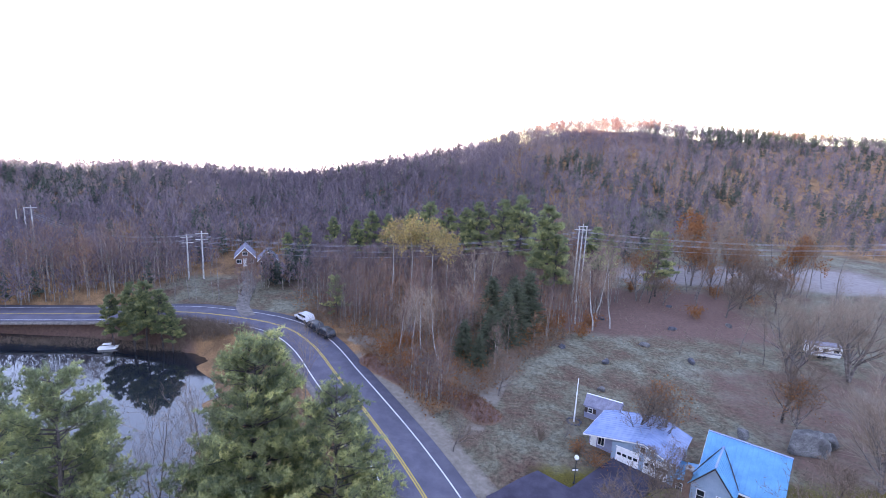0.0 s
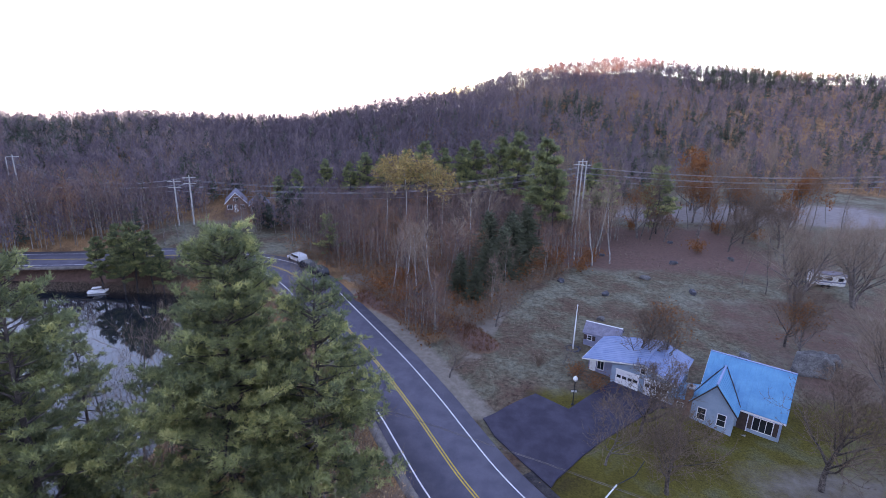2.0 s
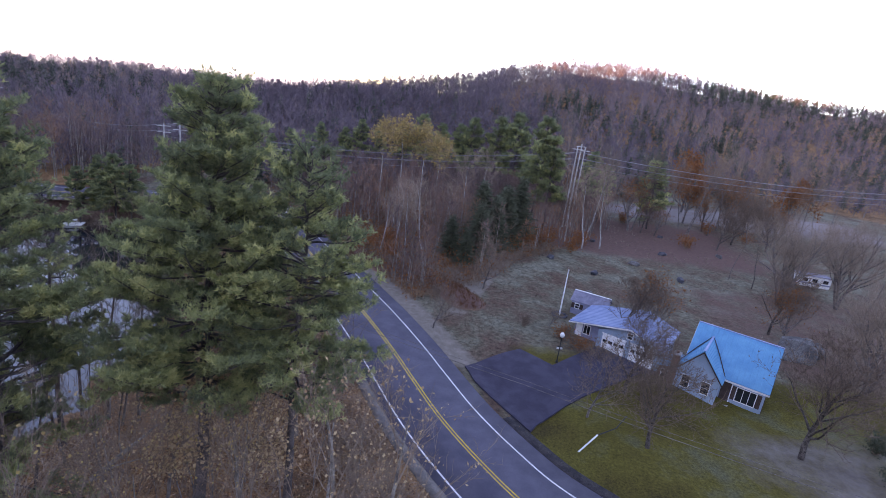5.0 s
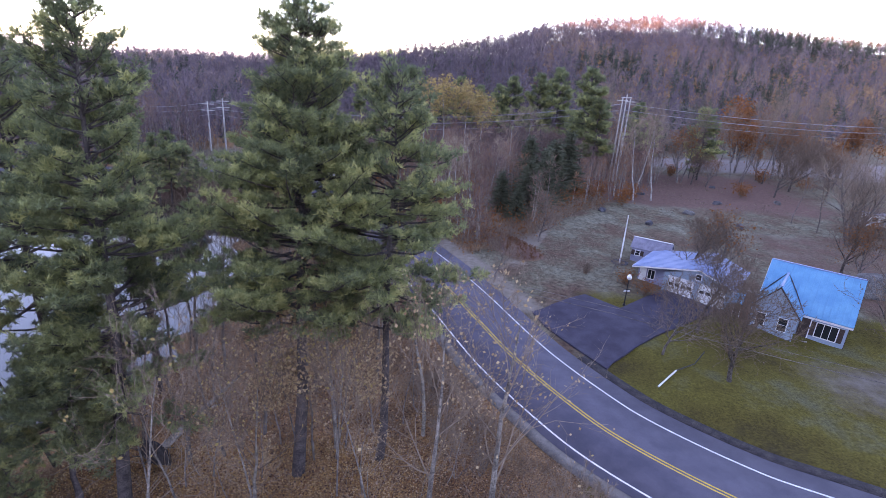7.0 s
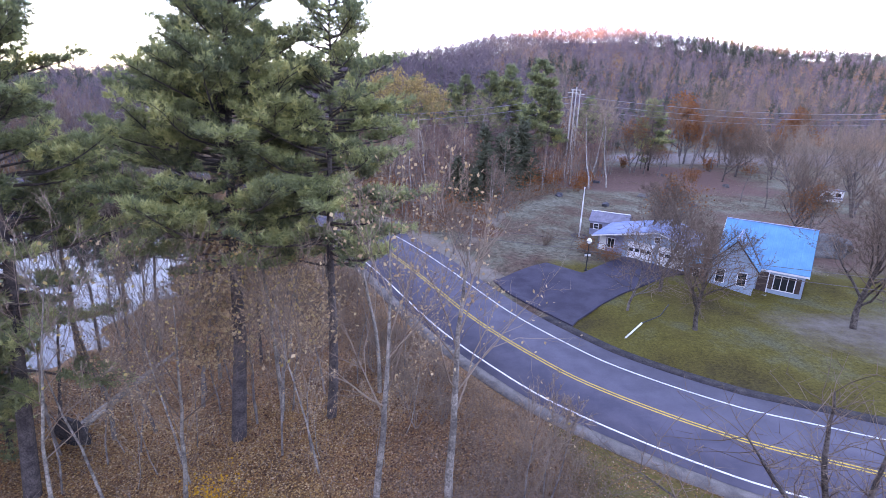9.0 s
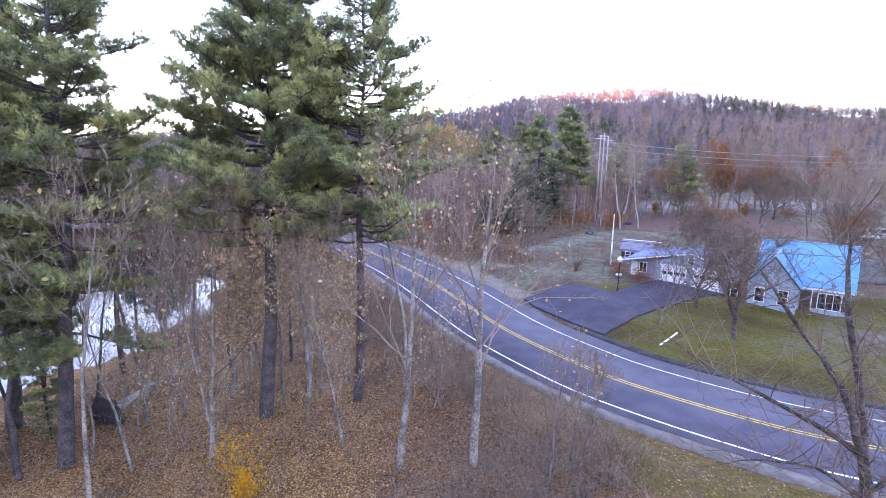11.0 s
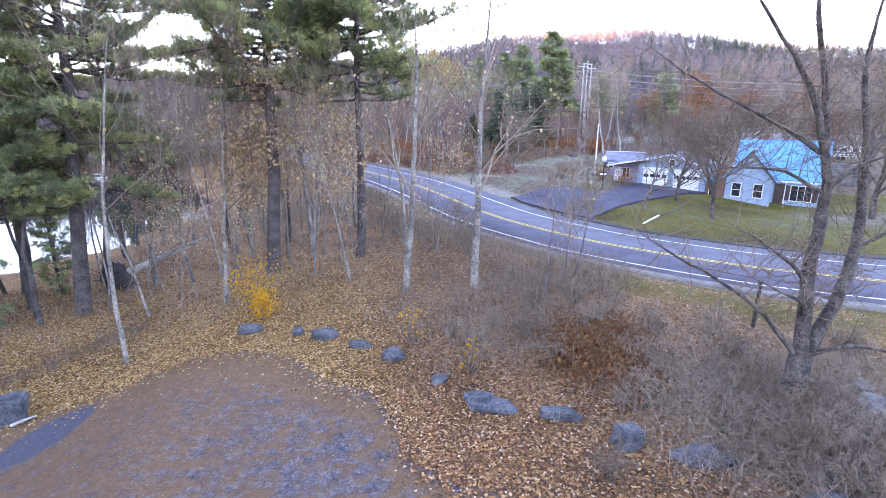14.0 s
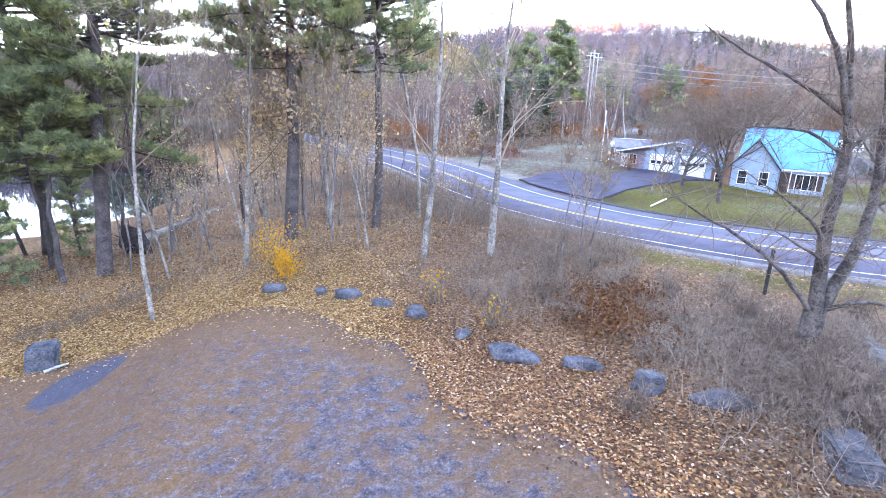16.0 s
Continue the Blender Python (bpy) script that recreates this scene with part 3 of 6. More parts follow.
def window(parent, x0, x1, z0, z1, y, facing=-1, panes=(2, 1), shutters=False, axis="y"):
    """A framed window on a wall at y (or x, with axis x), proud of it; facing: the side it looks to."""
    def bx(a0, a1, d0, d1, c0, c1, bm=None):
        lo, hi = sorted((y + facing * d0, y + facing * d1))
        return box(a0, a1, lo, hi, c0, c1, bm) if axis == "y" else box(lo, hi, a0, a1, c0, c1, bm)
    t = 0.07
    fr = bx(x0 - t, x1 + t, -0.02, 0.05, z1, z1 + t)
    bx(x0 - t, x1 + t, -0.02, 0.07, z0 - t, z0, fr)
    bx(x0 - t, x0, -0.02, 0.05, z0, z1, fr)
    bx(x1, x1 + t, -0.02, 0.05, z0, z1, fr)
    for i in range(1, panes[0]):
        c = x0 + (x1 - x0) * i / panes[0]
        bx(c - 0.025, c + 0.025, -0.02, 0.04, z0, z1, fr)
    for i in range(1, panes[1]):
        c = z0 + (z1 - z0) * i / panes[1]
        bx(x0, x1, -0.02, 0.035, c - 0.02, c + 0.02, fr)
    w = part("window", fr, M_TRIM, parent, "white window frame")
    part("pane", bx(x0, x1, -0.02, 0.03, z0, z1), M_GLASS, w)
    if shutters:
        for a, b in ((x0 - t - 0.42, x0 - t - 0.02), (x1 + t + 0.02, x1 + t + 0.42)):
            s = bx(a, b, -0.02, 0.04, z0 - 0.03, z1 + 0.03)
            for k in range(7):
                c = z0 + (z1 - z0) * (k + 0.5) / 7
                bx(a + 0.05, b - 0.05, 0.04, 0.055, c - 0.05, c + 0.03, s)
            part("shutter", s, M_SHUTTER, parent, "dark slatted shutter")
    return w


def clapboards(x0, x1, y, z0, z1, facing, bm, axis="y", pitch=0.2):
    """Overlapping boards on a wall, in one sawtooth sheet."""
    k = int((z1 - z0) / pitch)
    pr = []
    for i in range(k):
        pr += [(y + facing * 0.02, z0 + i * pitch), (y + facing * 0.002, z0 + (i + 1) * pitch)]
    v = [[bm.verts.new((e, d, c) if axis == "y" else (d, e, c)) for d, c in pr] for e in (x0, x1)]
    for m in range(len(pr) - 1):
        bm.faces.new((v[0][m], v[0][m + 1], v[1][m + 1], v[1][m]))
    return bm


def ribbed(corners, mat, parent, ribs=14, thick=0.07, label=""):
    """A metal roof plane with raised seams from eave to ridge, in one piece; corners: eave a, eave b, ridge b, ridge a."""
    a, b, c, d = [Vector(p) for p in corners]
    nrm = (b - a).cross(c - a).normalized()
    if nrm.z < 0:
        nrm = -nrm
    prof = []
    for i in range(ribs + 1):
        k = i / ribs
        w = 0.16 / ribs
        for dk, h in ((-w, 0.0), (-w * 0.6, 0.035), (w * 0.6, 0.035), (w, 0.0)):
            prof.append((min(1.0, max(0.0, k + dk)), h))
    bm = bmesh.new()
    top = [(bm.verts.new(a.lerp(b, k) + nrm * h), bm.verts.new(d.lerp(c, k) + nrm * h)) for k, h in prof]
    low = [(bm.verts.new(a.lerp(b, k) - nrm * thick), bm.verts.new(d.lerp(c, k) - nrm * thick)) for k in (0.0, 1.0)]
    for p, q in zip(top, top[1:]):
        bm.faces.new((p[0], q[0], q[1], p[1]))
    bm.faces.new((low[0][0], low[0][1], low[1][1], low[1][0]))
    bm.faces.new([v[0] for v in top] + [low[1][0], low[0][0]])
    bm.faces.new([v[1] for v in top][::-1] + [low[0][1], low[1][1]])
    bm.faces.new((top[0][0], top[0][1], low[0][1], low[0][0]))
    bm.faces.new((top[-1][0], low[1][0], low[1][1], top[-1][1]))
    return part("roof", bm, mat, parent, label)


def main_house():
    h = thing("house", 29.02, 48.72, 0.0, -36.87, "small pale blue house with bright blue metal roof", "house")
    W, D, E, R = 7.3, 7.2, 2.35, 5.7
    part("foundation", box(-0.03, W + 0.03, -0.03, D + 0.03, -1.6, -0.35), M_FOUND, h)
    wl = bmesh.new()
    y = [(0, -0.4), (D, -0.4), (D, E), (D / 2, R - 0.12), (0, E)]
    va = [wl.verts.new((0, p, q)) for p, q in y]
    vb = [wl.verts.new((W, p, q)) for p, q in y]
    wl.faces.new(va)
    wl.faces.new(vb[::-1])
    for i in range(5):
        j = (i + 1) % 5
        wl.faces.new((va[i], vb[i], vb[j], va[j]))
    clapboards(0, W, 0, -0.35, E, -1, wl)
    clapboards(0, D, W, -0.35, E, 1, wl, "x")
    part("wall", wl, M_SIDING, h)
    o, s = 0.3, (R - E) / (D / 2)
    ribbed([(-o, -o, E - s * o + 0.1), (W + o, -o, E - s * o + 0.1), (W + o, D / 2, R + 0.1), (-o, D / 2, R + 0.1)], M_ROOF_BLUE, h, 16)
    ribbed([(-o, D + o, E - s * o + 0.1), (W + o, D + o, E - s * o + 0.1), (W + o, D / 2, R + 0.1), (-o, D / 2, R + 0.1)], M_ROOF_BLUE, h, 16)
    part("ridge_cap", prism([(-o - 0.02, R + 0.09), (W + o + 0.02, R + 0.09), (W + o + 0.02, R + 0.17), (-o - 0.02, R + 0.17)], D / 2 - 0.12, D / 2 + 0.12), M_ROOF_PALE, h)
    part("fascia", box(-o, W + o, -o - 0.04, -o + 0.0, E - s * o - 0.12, E - s * o + 0.05), M_TRIM, h)
    for x in (-o - 0.03, W + o):
        bm = bmesh.new()
        for ya, yb in ((-o, D / 2), (D + o, D / 2)):
            za, zb = E - s * o + 0.07, R + 0.07
            v = [bm.verts.new(p) for p in ((x, ya, za - 0.16), (x, yb, zb - 0.16), (x, yb, zb), (x, ya, za), (x + 0.03, ya, za - 0.16), (x + 0.03, yb, zb - 0.16), (x + 0.03, yb, zb), (x + 0.03, ya, za))]
            for q in ((0, 1, 2, 3), (7, 6, 5, 4), (0, 4, 5, 1), (3, 2, 6, 7), (0, 3, 7, 4)):
                bm.faces.new([v[m] for m in q])
        part("rake_board", bm, M_SHUTTER if x > 0 else M_TRIM, h)
    window(h, 4.95, 6.6, 0.25, 1.65, 0, -1, (3, 1), True)
    gw = bmesh.new()
    ga = [[gw.verts.new((x, p, q)) for p, q in y] for x in (W + 0.022, W + 0.06)]
    gw.faces.new(ga[0])
    gw.faces.new(ga[1][::-1])
    for i in range(5):
        gw.faces.new((ga[0][i], ga[1][i], ga[1][(i + 1) % 5], ga[0][(i + 1) % 5]))
    part("gable_cladding", gw, M_SHUTTER, h, "dark brown gable cladding")
    window(h, 2.0, 2.9, 0.9, 2.0, W + 0.06, 1, (1, 2), False, "x")
    window(h, 4.6, 5.5, 0.9, 2.0, W + 0.06, 1, (1, 2), False, "x")
    # front wing under its own gable
    x0, x1, yf, we, wr = -0.5, 3.4, -1.9, 2.45, 4.85
    xm = (x0 + x1) / 2
    wg = prism([(x0, -0.4), (x1, -0.4), (x1, we), (xm, wr - 0.1), (x0, we)], yf, 0.3)
    clapboards(x0, x1, yf, -0.35, we, -1, wg)
    part("wing_wall", wg, M_SIDING, h)
    part("wing_foundation", box(x0 - 0.03, x1, yf - 0.03, 0, -1.6, -0.37), M_FOUND, h)
    ws = (wr - we) / (x1 - xm)
    yb = 2.75
    for sgn, xe in ((-1, x0 - 0.3), (1, x1 + 0.3)):
        ze = we - ws * 0.3 + 0.1
        ym = -0.25
        ribbed([(xe, yf - 0.3, ze), (xe, ym, ze), (xm, yb, wr + 0.1), (xm, yf - 0.3, wr + 0.1)], M_ROOF_BLUE, h, 8)
    part("wing_ridge_cap", prism([(xm - 0.12, wr + 0.1), (xm + 0.12, wr + 0.1), (xm + 0.1, wr + 0.17), (xm - 0.1, wr + 0.17)], yf - 0.32, yb), M_ROOF_PALE, h)
    bm = bmesh.new()
    for sgn, xe in ((-1, x0 - 0.3), (1, x1 + 0.3)):
        ze = we - ws * 0.3 + 0.05
        v = [bm.verts.new(p) for p in ((xe, yf - 0.34, ze - 0.18), (xm, yf - 0.34, wr - 0.13), (xm, yf - 0.34, wr + 0.05), (xe, yf - 0.34, ze), (xe, yf - 0.3, ze - 0.18), (xm, yf - 0.3, wr - 0.13), (xm, yf - 0.3, wr + 0.05), (xe, yf - 0.3, ze))]
        for q in ((0, 1, 2, 3), (7, 6, 5, 4), (0, 4, 5, 1), (3, 2, 6, 7)):
            bm.faces.new([v[m] for m in q])
    part("gable_rake", bm, M_SHUTTER, h, "dark gable edge")
    for xe in (x0 - 0.25, x1 + 0.25):
        V, F = tubes([(np.array([[xm, yb, wr + 0.14], [(xm + xe) / 2, (yb - 0.2) / 2, (wr + we) / 2 + 0.1], [xe, -0.2, we - ws * 0.25 + 0.14]]), np.full(3, 0.05), 5)])
        mpart("valley_flashing", mesh_of("valley_flashing", V, F, M_SHUTTER), h, "dark valley flashing")
    window(h, 0.15, 0.85, 0.5, 1.75, yf, -1, (1, 2))
    window(h, 2.0, 2.7, 0.5, 1.75, yf, -1, (1, 2))
    part("front_door", box(3.55, 4.4, -0.06, 0.02, -0.2, 1.8, bevel=0.01), M_SHUTTER, h, "brown front door")
    part("door_trim", box(4.42, 4.5, -0.08, 0.02, -0.2, 1.9), M_TRIM, h, "white door trim")
    part("step", box(3.45, 4.6, -1.0, -0.05, -1.0, -0.24), M_FOUND, h)
    # brick lean-to at the wing's other side
    part("annex_wall", prism([(-2.3, -1.2), (x0, -1.2), (x0, 1.95), (-2.3, 1.6)], -1.3, 2.0), M_BRICK, h, "brown brick side annex")
    ribbed([(-2.6, -1.6, 1.65), (-2.6, 2.3, 1.65), (x0, 2.3, 2.05), (x0, -1.6, 2.05)], M_ROOF_BLUE, h, 6)
    window(h, -1.95, -1.4, 0.3, 1.2, -1.3, -1, (1, 2))
    ch = part("chimney", box(-1.2, -0.56, -2.0, -1.2, -1.2, 3.5, bevel=0.02), M_BRICK, h, "brown brick chimney")
    part("cap", box(-1.27, -0.49, -2.07, -1.13, 3.5, 3.62, bevel=0.015), M_FOUND, ch)
    part("flue", lathe([(0.16, 3.6), (0.16, 3.85), (0.13, 3.85)], 10, at=(-0.88, -1.6, 0)), M_BRICK, ch)
    return h


def garage():
    g = thing("garage", 20.9, 53.2, 0.42, -36.87, "pale blue two-door garage with metal roof", "garage")
    W, D, E, R = 6.8, 7.0, 2.55, 3.75
    part("foundation", box(-0.03, W + 0.03, -0.03, D + 0.03, -1.0, 0.12), M_FOUND, g)
    wl = prism([(0, 0.1), (W, 0.1), (W, E), (W / 2, R - 0.1), (0, E)], 0, D)
    clapboards(0, W, 0, 2.25, E, -1, wl)
    part("wall", wl, M_SIDING, g)
    s = (R - E) / (W / 2)
    o = 0.3
    for xe, ze in ((-3.4, 2.38), (W + o, E - s * o + 0.1)):
        ribbed([(xe, -o, ze), (xe, D + o, ze), (W / 2, D + o, R + 0.1), (W / 2, -o, R + 0.1)], M_ROOF_PALE, g, 14)
    part("rake_board", prism([(-3.4, 2.2), (W / 2, R - 0.08), (W + o, E - s * o - 0.08), (W + o, E - s * o + 0.06), (W / 2, R + 0.07), (-3.4, 2.35)], -o - 0.04, -o - 0.005), M_TRIM, g, "white gable board")
    part("ridge_cap", prism([(W / 2 - 0.14, R + 0.09), (W / 2 + 0.14, R + 0.09), (W / 2 + 0.1, R + 0.17), (W / 2 - 0.1, R + 0.17)], -o, D + o), M_ROOF_PALE, g)
    for x in (0.55, 3.65):
        d = part("garage_door", box(x, x + 2.55, -0.06, 0.02, 0.12, 2.2), M_TRIM, g, "white sectional garage door")
        for k in range(4):
            for c in range(4):
                a, z = x + 0.08 + c * 0.61, 0.18 + k * 0.51
                if k == 2:
                    part("pane", box(a + 0.06, a + 0.5, -0.085, -0.05, z + 0.08, z + 0.4), M_GLASS, d)
                else:
                    part("panel", box(a, a + 0.56, -0.08, -0.05, z, z + 0.44, bevel=0.012), M_TRIM, d)
        part("door_casing", box(x - 0.1, x + 2.65, -0.05, 0.02, 2.2, 2.32), M_TRIM, g)
    window(g, 3.15, 3.65, 2.62, 3.2, 0, -1, (1, 2))
    # low porch wing on the near side
    lw = prism([(-3.0, 0.1), (0, 0.1), (0, 2.6), (-3.0, 2.3)], 0.9, 6.8)
    clapboards(-3.0, 0, 0.9, 0.2, 2.2, -1, lw)
    part("wing_wall", lw, M_SIDING_GREY, g)
    part("wing_foundation", box(-3.05, 0, 0.85, 6.8, -1.0, 0.11), M_FOUND, g)
    part("eave_board", box(-3.44, -3.4, -o, D + o, 2.2, 2.36), M_TRIM, g)
    window(g, -1.9, -1.2, 1.0, 2.0, 0.9, -1, (2, 1))
    part("side_door", box(-2.85, -2.1, 0.84, 0.92, 0.1, 2.1, bevel=0.01), M_TRIM, g)
    return g


def shed():
    s = thing("shed", 20.1, 62.0, gz(21, 62) , -30, "small blue-grey garden shed with grey roof", "shed")
    W, D, E, R = 4.3, 2.6, 1.9, 2.85
    part("skid", box(0, W, 0, D, -0.5, 0.1), M_FOUND, s)
    wl = bmesh.new()
    y = [(0, 0.08), (D, 0.08), (D, E), (D / 2, R - 0.06), (0, E)]
    va = [wl.verts.new((0, p, q)) for p, q in y]
    vb = [wl.verts.new((W, p, q)) for p, q in y]
    wl.faces.new(va)
    wl.faces.new(vb[::-1])
    for i in range(5):
        j = (i + 1) % 5
        wl.faces.new((va[i], vb[i], vb[j], va[j]))
    clapboards(0, W, 0, 0.1, E, -1, wl)
    part("wall", wl, M_SIDING_GREY, s)
    for ye in (-0.2, D + 0.2):
        ribbed([(-0.2, ye, E - 0.08), (W + 0.2, ye, E - 0.08), (W + 0.2, D / 2, R), (-0.2, D / 2, R)], M_ROOF_GREY, s, 5)
    part("ridge_cap", box(-0.2, W + 0.2, D / 2 - 0.1, D / 2 + 0.1, R, R + 0.05), M_TRIM, s)
    window(s, 0.5, 1.0, 0.9, 1.5, 0, -1, (1, 2), True)
    window(s, 3.1, 3.6, 0.9, 1.5, 0, -1, (1, 2), True)
    dr = part("door", box(1.5, 2.6, -0.05, 0.02, 0.1, 1.75), M_SIDING_GREY, s)
    part("handle", box(1.98, 2.02, -0.1, -0.04, 0.85, 1.05), M_DARKPAINT, dr)
    part("ramp", slab([(1.4, -0.9, 0.02), (2.7, -0.9, 0.02), (2.7, 0, 0.14), (1.4, 0, 0.14)], 0.08), M_WOODPOLE, s)
    return s


def plain_house(name, label, x, y, yaw, W, D, E, R, wall, roof, wins):
    """A simple gabled house, its gable to the front."""
    z = gz(x, y)
    h = thing(name, x, y, z, yaw, label, "house")
    wl = prism([(-W / 2, -1.5), (W / 2, -1.5), (W / 2, E), (0, R - 0.1), (-W / 2, E)], 0, D)
    part("wall", wl, wall, h)
    s = (R - E) / (W / 2)
    for sg in (-1, 1):
        xe = sg * (W / 2 + 0.3)
        ribbed([(xe, -0.3, E - s * 0.3 + 0.1), (xe, D + 0.3, E - s * 0.3 + 0.1), (0, D + 0.3, R + 0.1), (0, -0.3, R + 0.1)], roof, h, 6)
    bm = prism([(-W / 2 - 0.3, E - s * 0.3 - 0.1), (0, R - 0.1), (W / 2 + 0.3, E - s * 0.3 - 0.1), (W / 2 + 0.3, E - s * 0.3 + 0.14), (0, R + 0.14), (-W / 2 - 0.3, E - s * 0.3 + 0.14)], -0.36, -0.31)
    part("gable_trim", bm, M_TRIM, h, "white gable boards")
    for a, b, c, d in wins:
        window(h, a, b, c, d, 0, -1, (2, 1))
    part("door", box(-0.45, 0.45, -0.05, 0.02, 0.0, 2.0), M_TRIM, h)
    return h


main_house()
garage()
shed()
plain_house("cottage", "white-trimmed brown cottage on a cleared slope", -48.5, 122.8, 20, 4.6, 6, 2.4, 4.8, M_BRICK, M_ROOF_GREY, [(-1.9, -0.9, 0.8, 1.8), (0.9, 1.9, 0.8, 1.8), (-0.5, 0.5, 2.8, 3.6)])
plain_house("outbuilding", "small brown gabled outbuilding beside the cottage", -42.5, 122, 20, 4.5, 5, 2.2, 4.2, M_BRICK, M_ROOF_GREY, [(-1.8, -0.9, 0.9, 1.8)])
nh = plain_house("white_house", "white clapboard house corner beyond the lawn", 54.6, 45.3, -70, 7, 9, 3.0, 5.6, M_TRIM, M_ROOF_GREY, [(-2.6, -1.4, 1, 2.2), (1.4, 2.6, 1, 2.2)])


def trailer():
    x, y = 66.8, 86.2
    t = thing("trailer", x, y, gz(x, y) + 0.05, -15, "white camping trailer standing in rough grass", "trailer")
    part("body", box(0, 5.2, 0, 2.3, 0.55, 2.5, bevel=0.15), M_TRIM, t)
    part("stripe", box(0.1, 5.1, -0.02, 0.0, 1.1, 1.35), M_SIDING_GREY, t)
    for a in (0.7, 2.2, 3.9):
        part("window", box(a, a + 0.8, -0.04, 0.01, 1.5, 2.1, bevel=0.01), M_GLASS, t)
    part("roof", box(-0.1, 5.3, -0.1, 2.4, 2.5, 2.6, bevel=0.03), M_ROOF_GREY, t)
    for a in (1.9, 2.7):
        for b in (-0.02, 2.14):
            w = lathe([(0.33, 0), (0.33, 0.18)], 14)
            bmesh.ops.rotate(w, verts=w.verts, matrix=Matrix.Rotation(radians(-90), 3, "X"))
            bmesh.ops.translate(w, verts=w.verts, vec=(a, b, 0.33))
            part("wheel", w, M_TYRE, t)
    part("hitch", box(-1.1, 0.1, 1.0, 1.3, 0.4, 0.55), M_DARKPAINT, t)
    part("jack", box(-1.0, -0.9, 1.1, 1.2, -0.05, 0.45), M_DARKPAINT, t)


trailer()


def car(x, y, yaw, mat, label):
    z = max(gz(x, y), float(road_z(y)) + 0.0)
    c = thing("car", x, y, z, yaw, label, "car", "cars parked on the verge")
    b = prism([(-2.2, 0.35), (2.15, 0.35), (2.25, 0.75), (1.3, 0.98), (0.7, 1.5), (-1.7, 1.52), (-2.15, 0.95)], -0.85, 0.85)
    bmesh.ops.bevel(b, geom=b.edges[:], offset=0.06, segments=2, affect="EDGES")
    body = part("body", b, mat, c)
    for sg in (-1, 1):
        lo, hi = sorted((sg * 0.85, sg * 0.862))
        part("side_window", prism([(-1.6, 1.0), (1.05, 1.0), (0.62, 1.42), (-1.55, 1.44)], lo, hi), M_GLASS, body)
        for a in (-1.4, 1.35):
            w = lathe([(0.2, -0.01), (0.34, 0), (0.34, 0.2), (0.2, 0.21)], 16)
            bmesh.ops.rotate(w, verts=w.verts, matrix=Matrix.Rotation(radians(90), 3, "X"))
            bmesh.ops.translate(w, verts=w.verts, vec=(a, 0.1 + sg * 0.78, 0.34))
            part("wheel", w, M_TYRE, c)
    part("windscreen", slab([(1.3, -0.7, 1.0), (1.3, 0.7, 1.0), (0.76, 0.65, 1.47), (0.76, -0.65, 1.47)], 0.02), M_GLASS, body)
    for sg in (-0.6, 0.6):
        part("headlight", box(2.2, 2.27, sg - 0.18, sg + 0.18, 0.62, 0.76, bevel=0.02), M_LAMP, body)
    return c


car(-19.6, 84.4, 131, M_CAR_DARK, "dark parked sport utility car on the verge")
car(-22.3, 87.3, 133, M_CAR_DARK, "dark parked pickup on the verge")
car(-25.2, 91.4, 138, M_CAR_WHITE, "white parked car on the verge")

# ---- posts, poles, wires ----
def lamp_post():
    x, y = 15.45, 48.35
    p = thing("lamp_post", x, y, gz(x, y), 0, "black garden lamp post with round white globe", "lamp post")
    part("post", lathe([(0.16, 0), (0.16, 0.1), (0.09, 0.18), (0.06, 0.3), (0.05, 2.7), (0.09, 2.75), (0.09, 2.82)], 10), M_DARKPAINT, p)
    part("sign_bracket", box(-0.35, 0.35, -0.02, 0.02, 1.72, 1.8), M_DARKPAINT, p)
    part("house_plate", box(-0.3, 0.3, -0.015, 0.015, 1.5, 1.7, bevel=0.004), M_TRIM, p, "white plate on the post")
    part("globe", lathe([(0.08, 2.8), (0.2, 2.92), (0.25, 3.08), (0.2, 3.24), (0.1, 3.33), (0.03, 3.4)], 14), M_LAMP, p, "white lamp globe")


def flag_pole():
    x, y = 18.4, 60.5
    p = thing("flag_pole", x, y, gz(x, y), 0, "bare white flagpole in a ring of stones", "flagpole")
    part("pole", lathe([(0.1, -0.1), (0.09, 2.0), (0.075, 4.0), (0.05, 5.9)], 10), M_TRIM, p)
    part("finial", lathe([(0.03, 5.9), (0.09, 5.98), (0.09, 6.04), (0.02, 6.12)], 10), M_TRIM, p)
    for i in range(12):
        a = 2 * math.pi * i / 12
        b = bmesh.new()
        bmesh.ops.create_icosphere(b, subdivisions=1, radius=0.2)
        for v in b.verts:
            v.co = Vector((v.co.x * 1.1, v.co.y, v.co.z * 0.7)) * (0.85 + 0.3 * random.random())
        bmesh.ops.translate(b, verts=b.verts, vec=(0.85 * math.cos(a), 0.85 * math.sin(a), 0.06))
        part("stone", b, M_STONE, p)


def utility_pole(x, y, H, label, arms=2, r=0.2, lean=0.0):
    p = thing("utility_pole", x, y, gz(x, y), 25, label, "utility pole", "power line poles")
    part("pole", lathe([(r, -0.5), (r * 0.85, H * 0.5), (r * 0.6, H)], 9), M_WOODPOLE, p)
    for k in range(arms):
        z = H - 0.6 - k * 1.3
        arm = part("crossarm", box(-1.3, 1.3, -0.09, 0.09, z - 0.09, z + 0.09), M_WOODPOLE, p)
        for a in (-1.15, -0.4, 0.4, 1.15):
            part("insulator", lathe([(0.06, z + 0.08), (0.09, z + 0.16), (0.05, z + 0.26)], 7, at=(a, 0, 0)), M_STONE, arm)
    return p


